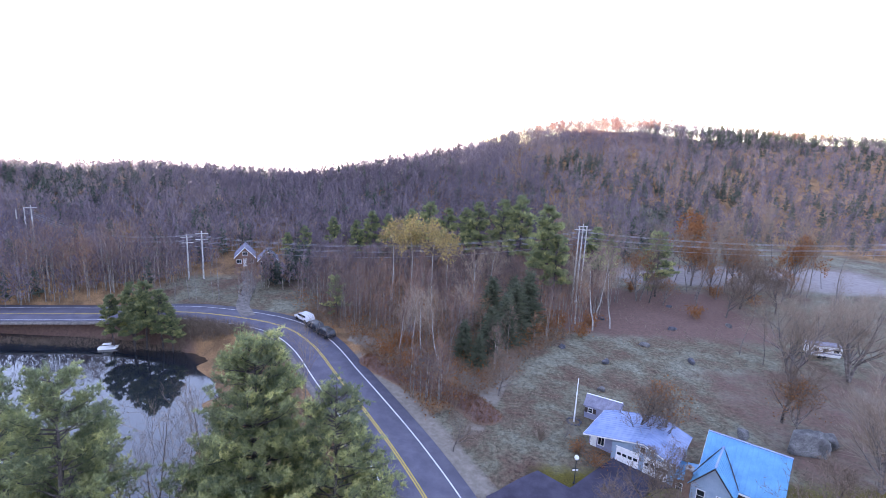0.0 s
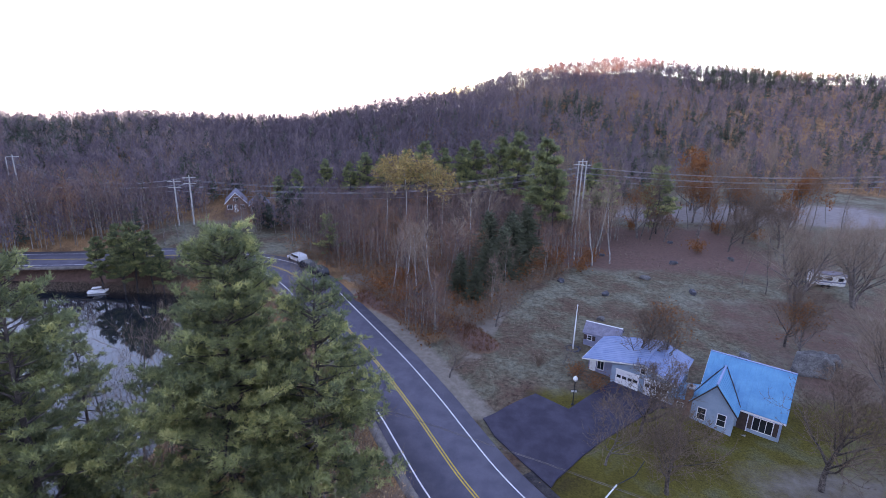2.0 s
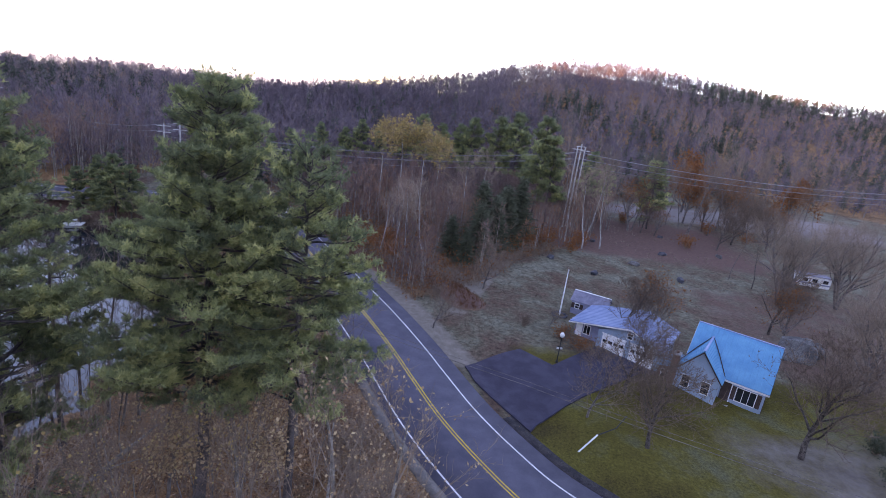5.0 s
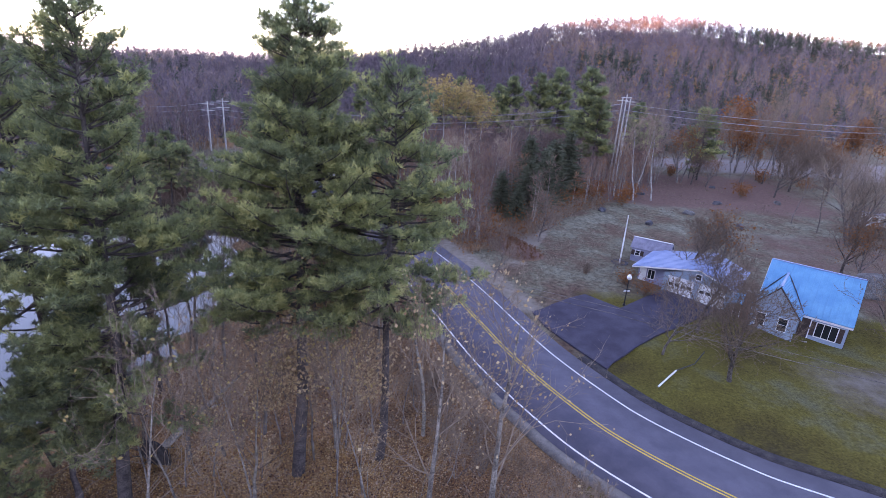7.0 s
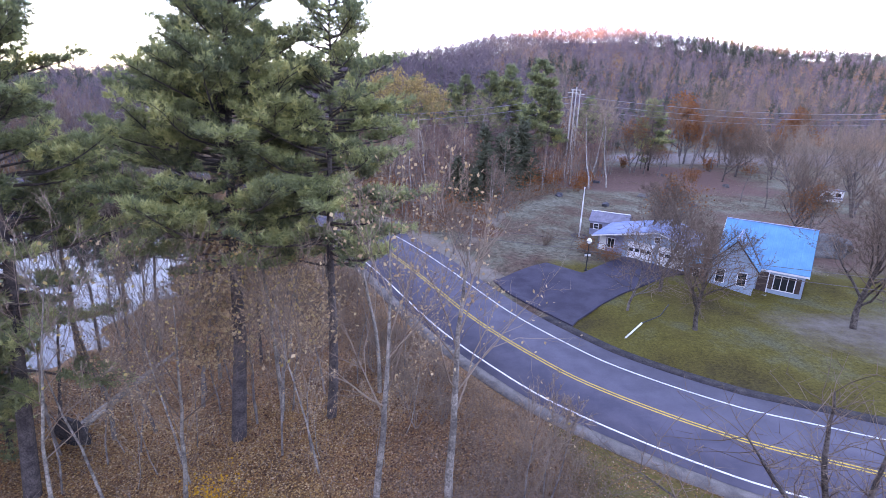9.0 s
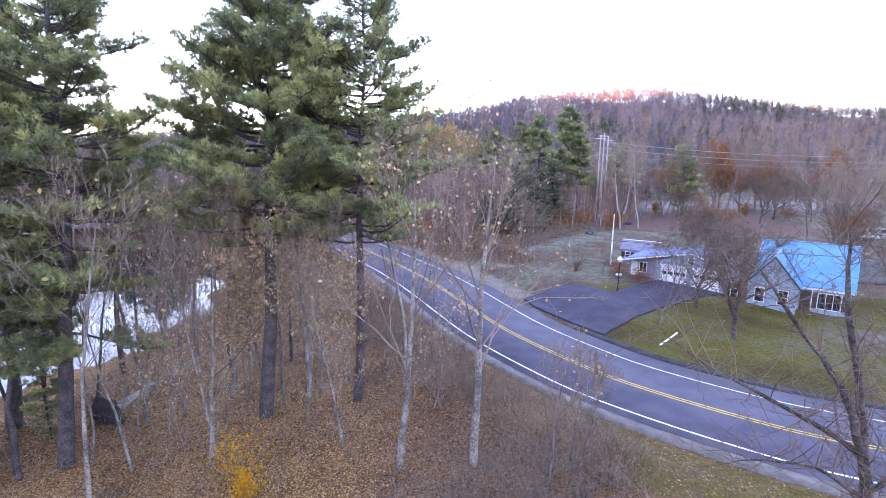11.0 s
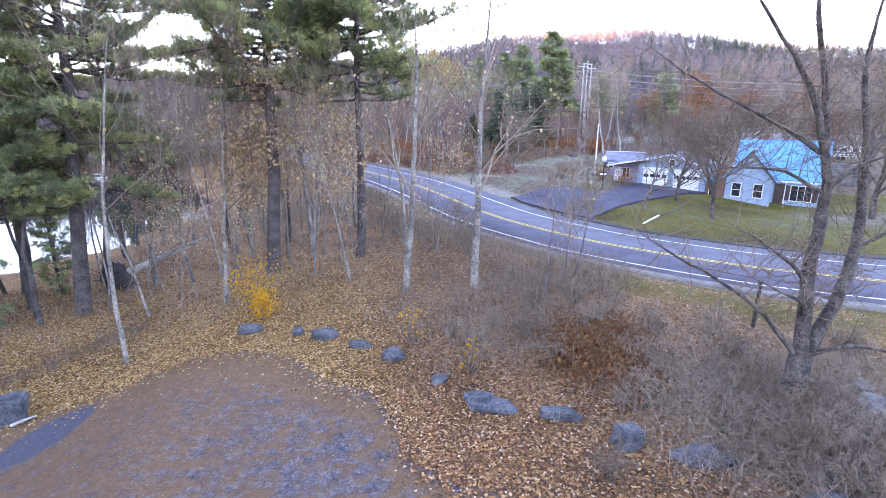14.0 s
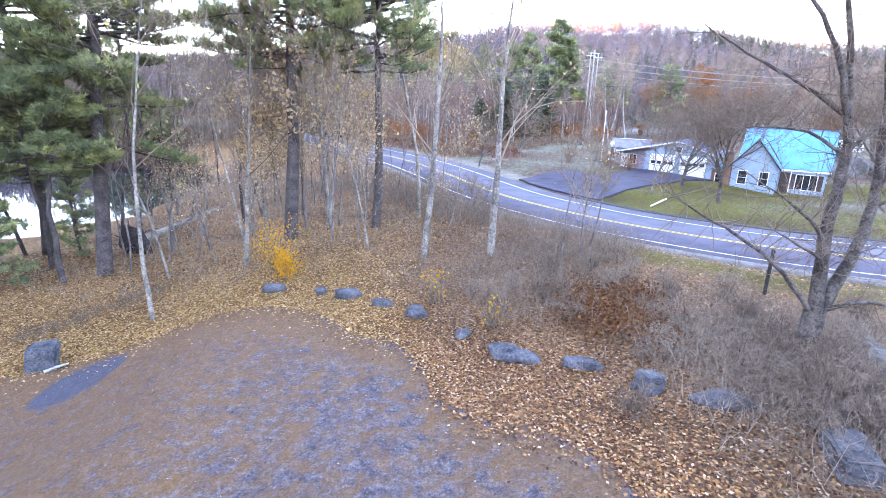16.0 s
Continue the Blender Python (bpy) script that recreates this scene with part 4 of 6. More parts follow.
lamp_post()
flag_pole()
for x, y, H, arms in ((-57.3, 112.2, 10.6, 2), (-54.6, 113.6, 11.2, 2), (30.2, 111.0, 17.6, 1), (31.1, 111.5, 18.2, 1), (32.1, 112.0, 17.4, 1), (-112, 132, 7.4, 0), (-110.6, 133, 8.0, 0), (-106.7, 130.5, 9.5, 1), (-95.2, 125.2, 3.6, 1), (-93.6, 126.0, 3.8, 1), (-92.4, 127.2, 3.6, 1)):
    utility_pole(x, y, H, "tall pale weathered power line pole above the trees", arms)


def wire(pts, sag, r, label, cat="power line", mat=None):
    P = []
    for a, b in zip(pts, pts[1:]):
        a, b = np.array(a, float), np.array(b, float)
        t = np.linspace(0, 1, 24)[:, None]
        P.append(a + (b - a) * t - np.array([0, 0, 1.0]) * sag * 4 * t * (1 - t))
    P = np.concatenate(P)
    V, F = tubes([(P, np.full(len(P), r), 4)])
    tagged(mpart("cable", mesh_of("cable", V, F, mat or M_WIRE)), label, cat, "power line cables")


M_WIRE = surface("aluminium_cable", (0.24, 0.24, 0.27), (0.32, 0.32, 0.35), 1, 0.5, 10, 0.0, metal=0.3)
for i, (dz, dy) in enumerate(((0.0, 0.0), (0.0, 1.2), (-1.3, 0.3), (-1.3, 1.5), (-2.6, 0.8))):
    wire([(-109, 131.5 + dy, gz(-109, 131.5) + 7.6 + 0.5 * dz), (-57, 112.4 + dy, gz(-57, 112) + 10.4 + dz), (31, 111 + dy, gz(31, 111) + 16.4 + dz), (150, 128 + dy, gz(31, 111) + 18.5 + dz)], 3.0, 0.032, "thin aluminium power cable strung between poles")


def guy_marker():
    g = thing("guy_wire", 14.5, 35.3, gz(14.5, 35.3), 0, "slanting guy wire with white plastic guard", "guy wire")
    a, b, c = np.array([0, 0, 0.05]), np.array([2.1, 2.1, 0.3]), np.array([5.2, 4.3, 1.0])
    V, F = tubes([(np.array([a, (a + b) / 2, b]), np.full(3, 0.07), 8)])
    mpart("guard", mesh_of("guard", V, F, M_TRIM), g, "white plastic guard")
    V, F = tubes([(np.array([b, (b + c) / 2 + [0.3, -0.2, -0.1], c]), np.full(3, 0.05), 6)])
    mpart("cable", mesh_of("cable", V, F, M_DARKPAINT), g)


guy_marker()
wire([(-24, 48.6, 7.4), (8, 30, 8.5), (30, 18, 9.6), (75, -8, 11.2)], 0.3, 0.02, "thin brown service wire strung over the road", mat=M_BARK)
wire([(-24, 47.6, 8.2), (8, 29, 9.3), (30, 17, 10.4), (75, -9, 12)], 0.25, 0.014, "thin brown service wire strung over the road", mat=M_BARK)

# ---- stones ----
def rock_mesh(seed, flat=0.6, rough=0.28, mat=None):
    b = bmesh.new()
    bmesh.ops.create_icosphere(b, subdivisions=4, radius=1)
    off = Vector((seed * 7.3, seed * 3.1, seed * 1.7))
    rg = random.Random(seed)
    planes = [(Vector((rg.gauss(0, 1), rg.gauss(0, 1), rg.gauss(0, 0.8))).normalized(), rg.uniform(0.55, 0.85)) for _ in range(11)] + [(Vector((rg.uniform(-0.2, 0.2), rg.uniform(-0.2, 0.2), 1)).normalized(), 0.62)]
    for v in b.verts:
        n = v.co.normalized()
        k = 1 + rough * noise.noise(n * 1.1 + off) * 1.6 + rough * 0.5 * noise.noise(n * 2.7 + off) + 0.06 * noise.noise(n * 7 + off)
        q = n * k
        for pn, off_ in planes:       # flat faces where it split
            over = q.dot(pn) - off_
            if over > 0:
                q = q - pn * over * 0.93
        v.co = (q.x, q.y, q.z * flat)
    me = bpy.data.meshes.new("boulder")
    b.to_mesh(me)
    b.free()
    for p in me.polygons:
        p.use_smooth = True
    me.materials.append(mat or M_STONE)
    return me


ROCKS = [rock_mesh(i + 1, 0.5 + 0.08 * (i % 4)) for i in range(6)] + [rock_mesh(i + 11, 0.62, mat=M_GRANITE) for i in range(3)]


def block_mesh(seed, mat):
    """A squared block with chipped edges."""
    b = box(-0.5, 0.5, -0.5, 0.5, -0.5, 0.5, bevel=0.09)
    bmesh.ops.subdivide_edges(b, edges=b.edges[:], cuts=4, use_grid_fill=True)
    off = Vector((seed * 5.1, seed * 2.3, 0))
    for v in b.verts:
        v.co += v.co.normalized() * 0.09 * noise.noise(v.co * 2.3 + off) + v.co.normalized() * 0.035 * noise.noise(v.co * 7 + off)
        v.co.x += 0.22 * v.co.z * math.sin(seed)
        v.co.z += 0.15 * v.co.x * math.cos(seed * 2)
    me_ = bpy.data.meshes.new("boulder")
    b.to_mesh(me_)
    b.free()
    me_.materials.append(mat)
    return me_


BLOCKS = [block_mesh(i + 1, M_STONE) for i in range(3)]


def block(x, y, sx, sy, sz, yaw, k, label):
    o = new("boulder", BLOCKS[k])
    o.matrix_basis = pose(x, y, gz(x, y) + sz * 0.36, 0, 0, yaw) @ Matrix.Diagonal((sx, sy, sz, 1))
    return tagged(o, label, "boulder", "boulders along the gravel lot")


def boulder(x, y, sx, sy, sz, yaw, k, label, group="boulders along the gravel lot", sink=0.3):
    o = new("boulder", ROCKS[k % 9])
    o.matrix_basis = pose(x, y, gz(x, y) + sz * 0.5 * (0.75 - sink), 0, 0, yaw) @ Matrix.Diagonal((sx / 1.5, sy / 1.5, sz / 0.8, 1))
    return tagged(o, label, "boulder", group)


for x, y, sx, sy, sz, yaw, k in ((-8.9, 16.5, 0.8, 0.6, 0.5, 20, 0), (-6.95, 16.05, 0.5, 0.4, 0.3, 70, 1), (-5.65, 15.55, 0.9, 0.6, 0.42, 10, 2), (-4.3, 14.6, 0.75, 0.5, 0.34, -30, 3), (-2.92, 13.6, 0.8, 0.65, 0.5, -20, 4), (-1.33, 12.0, 0.55, 0.45, 0.34, 40, 5), (-0.25, 10.55, 0.75, 0.7, 0.5, -25, 1), (0.25, 10.2, 1.15, 0.75, 0.46, -18, 0), (2.0, 9.5, 0.95, 0.5, 0.38, -10, 2), (4.9, 7.3, 1.5, 0.7, 0.5, -15, 5)):
    boulder(x, y, sx, sy, sz, yaw, k, "grey lichen-stained boulder at the gravel edge")
block(-16.5, 13.45, 0.95, 0.8, 1.0, 28, 0, "upright squared grey boulder at the gravel's corner")
block(3.28, 8.2, 0.62, 0.55, 0.55, 12, 1, "squared grey boulder at the edge of the brambles")
block(6.1, 5.1, 0.7, 1.4, 0.5, -20, 2, "long grey stone slab among the brambles")
block(7.3, 6.2, 0.8, 1.0, 0.45, 30, 0, "grey stone slab half hidden by brambles")
boulder(46.6, 57.6, 5.0, 3.2, 3.2, 20, 6, "huge grey split boulder behind the house", "glacial boulders", 0.15)
boulder(50.6, 58.6, 2.6, 2.0, 2.0, 50, 7, "grey boulder leaning by the huge one", "glacial boulders", 0.2)
boulder(40.2, 59.8, 1.5, 1.2, 1.4, 50, 8, "rounded grey boulder in the yard", "glacial boulders")
boulder(9.95, 8.5, 1.3, 1.0, 0.7, 30, 8, "pale rounded rock on the verge", "glacial boulders")
boulder(10.5, 9.9, 0.9, 0.5, 0.5, 70, 7, "pale broken rock on the verge", "glacial boulders")
for i, (x, y) in enumerate(((52.3, 110.8), (28.4, 79.8), (43.9, 82.1), (22, 84), (34, 101), (47, 97), (24.9, 70), (60, 100), (38, 88), (-2, 76))):
    boulder(x, y, 1.0 + 0.5 * (i % 3), 0.9, 0.8, 40 * i, i, "weathered stone lying in the meadow grass", "meadow stones")

# ---- trees ----
def bare_lines(seed, H, r0, fork=0.35, spread_=0.55, levels=3, kids=(9, 6, 4), droop=0.0, lean=(0, 0), multi=1, slim=True, stem=None):
    """Branch polylines of a leafless tree: (points, radii, level)."""
    g = np.random.default_rng(seed)
    out = []

    def grow(p, d, L, r, lev, given=None):
        n = 7 if lev == 0 else 5 if lev == 1 else 4
        pts, rad = [p.copy()], [r]
        if given is not None:
            pts, n = list(given), len(given)
            rad = list(r * (1 - 0.86 * np.linspace(0, 1, n)))
        for i in range(1, n) if given is None else ():
            w = 0.10 + 0.05 * lev
            d = d + g.normal(size=3) * w + np.array([0, 0, 0.10 if lev else 0.06]) - np.array([0, 0, droop * lev * 0.1])
            d = d / np.linalg.norm(d)
            p = p + d * L / (n - 1)
            pts.append(p.copy())
            rad.append(max(0.006, r * (1 - 0.86 * i / (n - 1))))
        out.append((np.array(pts), np.array(rad), lev))
        if lev >= levels:
            return
        for k in range(kids[lev]):
            f = fork + (0.97 - fork) * (k + g.random()) / kids[lev] if lev == 0 else 0.25 + 0.7 * (k + g.random()) / kids[lev]
            i = min(n - 2, int(f * (n - 1)))
            q = pts[i] + (pts[i + 1] - pts[i]) * (f * (n - 1) - i)
            axis = pts[i + 1] - pts[i]
            axis = axis / np.linalg.norm(axis)
            s = np.cross(axis, g.normal(size=3))
            s /= np.linalg.norm(s) + 1e-9
            a = spread_ * (0.7 + 0.6 * g.random())
            nd = axis * math.cos(a) + s * math.sin(a)
            nd[2] += 0.15
            grow(q, nd / np.linalg.norm(nd), L * (0.30 + 0.35 * (1 - f)) * (0.8 + 0.4 * g.random()) * (1.15 if lev else (0.8 if slim else 1.25)), max(0.008, rad[i] * (0.42 if slim and lev == 0 else 0.55)), lev + 1)

    if stem is not None:
        P = smooth_line(stem, 1.2)
        grow(P[0], None, H, r0, 0, P + g.normal(size=P.shape) * 0.02)
        return out
    for m in range(multi):
        a = 2 * math.pi * m / multi + seed
        d = np.array([lean[0], lean[1], 1.0]) + (np.array([math.cos(a), math.sin(a), 0]) * 0.28 if multi > 1 else 0)
        grow(np.array([0, 0, -0.15]), d / np.linalg.norm(d), H * (1 if m == 0 else 0.8 + 0.2 * g.random()), r0 * (1 if multi == 1 else 0.75), 0)
    return out


def bare_tree_meshes(seed, H, r0, bark=None, leaf=None, n_leaf=0, leaf_size=0.09, twig=None, fine=2, fine_w=0.012, **kw):
    L = bare_lines(seed, H, r0, **kw)
    g = np.random.default_rng(seed + 50)
    sides = (8, 5, 3, 3)
    deep = 0 if kw.get("slim", True) else 1
    tV, tF = tubes([(p, r, sides[l]) for p, r, l in L if l <= deep])
    twigs = [(p, np.maximum(r, 0.008), 3) for p, r, l in L if l > deep]
    meshes = [("trunk", mesh_of("trunk", tV, tF, bark or M_BARK, smooth=True))]
    if twigs:
        V, F = tubes(twigs)
        # finest twigs
        tips = np.concatenate([p[1:] for p, r, l in L if l >= 2])
        dirs = np.concatenate([np.diff(p, axis=0) for p, r, l in L if l >= 2])
        k = len(tips)
        P = np.repeat(tips, fine, 0)
        D = np.repeat(dirs / (np.linalg.norm(dirs, axis=1, keepdims=True) + 1e-9), fine, 0) + g.normal(size=(k * fine, 3)) * 0.55 + [0, 0, 0.15]
        bV, bF = blades(P, D, g.uniform(0.25, 0.7, k * fine) * H / 12, fine_w, g)
        Q = np.concatenate([F[:, [0, 1, 2]], F[:, [0, 2, 3]], bF + len(V)])
        V = np.concatenate([V, bV])
        meshes.append(("crown", mesh_of("crown", V, Q, M_TWIG, np.full(len(V), g.random() if twig is None else twig))))
    if n_leaf:
        tips = np.concatenate([p[1:] for p, r, l in L if l >= 1])
        P = tips[g.integers(0, len(tips), n_leaf)] + g.normal(size=(n_leaf, 3)) * 0.22
        V, F = leaf_quads(P, leaf_size, g)
        meshes.append(("foliage", mesh_of("foliage", V, F, leaf, np.repeat(g.random(n_leaf), 4))))
    return meshes


def leaf_quads(P, size, g, flat=0.0):
    n = len(P)
    A = g.normal(size=(n, 3))
    A[:, 2] *= 1 - flat
    A /= np.linalg.norm(A, axis=1, keepdims=True)
    B = np.cross(A, g.normal(size=(n, 3)) * (1 - flat) + np.array([0, 0, 1.0]) * flat * 3)
    B /= np.linalg.norm(B, axis=1, keepdims=True) + 1e-9
    s = size * g.uniform(0.6, 1.3, (n, 1))
    V = np.stack([P - A * s, P - B * s * 0.7, P + A * s * 0.85, P + B * s * 0.7], 1).reshape(-1, 3)
    return V, np.arange(n * 4).reshape(-1, 4)


def tree_thing(name, meshes, x, y, yaw, scale, label, cat="tree", group="", z=None, tilt=(0, 0), lean=(0, 0)):
    e = thing(name, x, y, gz(x, y) if z is None else z, yaw, label, cat, group)
    e.matrix_basis = pose(x, y, gz(x, y) if z is None else z, lean[0], lean[1], 0) @ pose(0, 0, 0, tilt[0], tilt[1], yaw) @ Matrix.Diagonal((scale, scale, scale, 1))
    for nm, me_ in meshes:
        mpart(nm, me_, e)
    return e


def pine_meshes(seed, H, r0, crown0, spread_, n_limb, tufts, tuft_len=0.25, width=0.042, per=9):
    """White pine: trunk, whorls of limbs, needle tufts along their outer parts."""
    g = np.random.default_rng(seed)
    lines = []
    n = 10
    ax = np.column_stack([np.cumsum(g.normal(size=n) * 0.10), np.cumsum(g.normal(size=n) * 0.10), np.linspace(-0.3, H, n)])
    ax[:, :2] -= ax[0, :2]
    lines.append((ax, r0 * (1 - np.linspace(0, 1, n) * 0.93), 10))
    limbs, P, D, bright = [], [], [], []
    for i in range(n_limb):
        f = crown0 + (0.985 - crown0) * ((i + g.random()) / n_limb) ** 0.72
        base = np.array([np.interp(f, np.linspace(0, 1, n), ax[:, k]) for k in range(3)])
        k = (f - crown0) / (1 - crown0)
        L = spread_ * (0.20 + 0.80 * (1 - k ** 1.4)) * min(1, 0.62 + k * 3.0) * g.uniform(0.5, 1.2)
        a = g.uniform(0, 2 * math.pi)
        up = -0.06 + 0.68 * k ** 1.5 + g.normal() * 0.10
        d = np.array([math.cos(a), math.sin(a), up])
        pts = [base]
        m = 6
        for j in range(1, m):
            d = d + g.normal(size=3) * 0.09 + np.array([0, 0, 0.05 * j - 0.08])
            d /= np.linalg.norm(d)
            pts.append(pts[-1] + d * L / (m - 1))
        pts = np.array(pts)
        limbs.append((pts, np.linspace(0.022 + 0.012 * L, 0.008, m), 4))
        subs = max(4, int(L * 3.2))
        for s_ in range(subs):
            u = 0.25 + 0.75 * (s_ + g.random()) / subs
            q = np.array([np.interp(u, np.linspace(0, 1, m), pts[:, c]) for c in range(3)])
            side_ = np.cross(d, [0, 0, 1.0]) * (1 if s_ % 2 else -1)
            sdv = d * 0.7 + side_ * g.uniform(0.4, 1.0) + np.array([0, 0, 0.12 + 0.1 * g.random()])
            sdv /= np.linalg.norm(sdv)
            sl = min(1.6, 0.35 + L * 0.30 * (1.15 - u)) * g.uniform(0.7, 1.2)
            limbs.append((np.array([q, q + sdv * sl * 0.5, q + sdv * sl + [0, 0, 0.06]]), np.array([0.015, 0.011, 0.006]), 3))
            kt = max(2, int(tufts * sl * 2 * (1 - 0.3 * np.clip((k - 0.5) / 0.4, 0, 1))))
            # tufts gather into two or three upturned clumps on each side shoot
            knots = g.uniform(0.3, 1.05, 3)
            t = knots[g.integers(0, 3, kt)][:, None]
            P.append(q + sdv * sl * t + g.normal(size=(kt, 3)) * [0.12, 0.12, 0.08] + [0, 0, 0.05])
            D.append(np.repeat(sdv[None], kt, 0) * 0.8 + g.normal(size=(kt, 3)) * 0.5 + np.array([0, 0, 0.65]))
            # upper needles of each clump tinted lighter, as if lit from above
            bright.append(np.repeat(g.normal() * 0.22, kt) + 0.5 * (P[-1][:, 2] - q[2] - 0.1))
    V, F = tubes(lines)
    lV, lF = tubes(limbs)
    meshes = [("trunk", mesh_of("trunk", V, F, M_BARK_DARK, smooth=True)), ("branchwork", mesh_of("branchwork", lV, lF, M_BARK_DARK))]
    P, D = np.concatenate(P), np.concatenate(D)
    # inner and lower needles get a darker tint: crown shade put into the colour
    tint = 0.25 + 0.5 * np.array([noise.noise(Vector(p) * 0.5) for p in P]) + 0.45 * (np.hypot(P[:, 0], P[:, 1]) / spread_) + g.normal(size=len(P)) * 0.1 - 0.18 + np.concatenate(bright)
    b = per
    PP = np.repeat(P, b, 0)
    DD = np.repeat(D / np.linalg.norm(D, axis=1, keepdims=True), b, 0) + g.normal(size=(len(P) * b, 3)) * 0.75
    V, F = blades(PP, DD, g.uniform(0.7, 1.2, len(PP)) * tuft_len, width, g)
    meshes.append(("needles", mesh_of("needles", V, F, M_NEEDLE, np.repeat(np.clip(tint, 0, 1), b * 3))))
    return meshes


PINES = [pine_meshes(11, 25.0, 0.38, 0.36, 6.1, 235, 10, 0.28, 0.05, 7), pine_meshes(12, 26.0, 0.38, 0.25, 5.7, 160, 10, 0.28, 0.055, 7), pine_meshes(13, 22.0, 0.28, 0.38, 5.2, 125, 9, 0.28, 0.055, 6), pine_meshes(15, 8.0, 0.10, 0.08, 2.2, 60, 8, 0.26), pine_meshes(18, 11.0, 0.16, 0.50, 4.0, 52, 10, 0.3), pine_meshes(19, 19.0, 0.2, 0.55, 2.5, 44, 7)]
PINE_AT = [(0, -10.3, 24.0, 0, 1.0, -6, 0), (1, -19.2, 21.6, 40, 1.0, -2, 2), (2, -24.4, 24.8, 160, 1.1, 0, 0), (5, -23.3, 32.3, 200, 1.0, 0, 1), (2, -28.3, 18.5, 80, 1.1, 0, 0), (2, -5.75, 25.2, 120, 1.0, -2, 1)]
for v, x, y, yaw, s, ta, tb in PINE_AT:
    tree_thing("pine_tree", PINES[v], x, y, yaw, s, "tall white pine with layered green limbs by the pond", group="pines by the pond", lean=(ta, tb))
for x, y, yaw, s in ((-25.2, 18.2, 0, 1.0), (-23.0, 19.6, 80, 0.8), (-26.8, 22.4, 150, 1.1), (-22.3, 24.6, 30, 0.7), (-29.0, 16.5, 60, 1.2)):
    tree_thing("young_pine", PINES[3], x, y, yaw, s, "young green pine crowding the pond's shore", group="young pines on the shore")
for x, y, yaw, s in ((-20.6, 20.6, 30, 1.0), (-22.4, 22.3, 190, 0.8)):
    tree_thing("young_pine", PINES[4], x, y, yaw, s, "broad young pine with dense low limbs beside a taller one", group="young pines on the shore")

BARE = [
    bare_tree_meshes(21, 14, 0.13, kids=(12, 5, 3), spread_=0.5),
    bare_tree_meshes(22, 12, 0.10, kids=(11, 5, 2), spread_=0.5, fork=0.4),
    bare_tree_meshes(23, 16, 0.15, kids=(12, 5, 3), fork=0.5, spread_=0.5),
    bare_tree_meshes(24, 9, 0.055, kids=(10, 4, 2), spread_=0.5),
]
DARK_BARE = [bare_tree_meshes(28 + i, 12 + i, 0.13, M_BARK_DARK, kids=(8, 4, 2), fork=0.55, spread_=0.5, twig=0.05) for i in range(3)]
PALE = [
    bare_tree_meshes(31, 15, 0.175, M_BARK_PALE, M_LEAF_YELLOW, 480, 0.065, fine=3, fine_w=0.018, kids=(12, 5, 3), fork=0.35, spread_=0.5),
    bare_tree_meshes(32, 14, 0.135, M_BARK_PALE, M_LEAF_YELLOW, 320, 0.065, fine=3, fine_w=0.018, kids=(11, 5, 3), fork=0.3, spread_=0.5),
    bare_tree_meshes(33, 11, 0.085, M_BARK_PALE, M_LEAF_YELLOW, 300, 0.06, kids=(10, 4, 2), fork=0.35, spread_=0.5, lean=(-0.1, 0.0)),
]
YARD = [
    bare_tree_meshes(41, 7.0, 0.2, M_BARK_FORK, kids=(16, 9, 5), fork=0.2, spread_=0.9, slim=False, twig=0.08, fine=4, fine_w=0.024),
    bare_tree_meshes(42, 4.2, 0.09, twig=0.3, kids=(14, 8, 4), fork=0.22, spread_=0.9, slim=False),
    bare_tree_meshes(43, 12, 0.4, kids=(14, 9, 5), fork=0.2, spread_=0.75, multi=3, slim=False),
    bare_tree_meshes(44, 8, 0.22, twig=0.15, leaf=M_LEAF_RUST, n_leaf=900, leaf_size=0.13, kids=(14, 8, 4), fork=0.2, spread_=0.8, slim=False),
    bare_tree_meshes(45, 8, 0.24, twig=0.2, leaf=M_LEAF_RUST, n_leaf=2600, leaf_size=0.19, kids=(14, 8, 3), fork=0.15, spread_=0.85, slim=False),
]
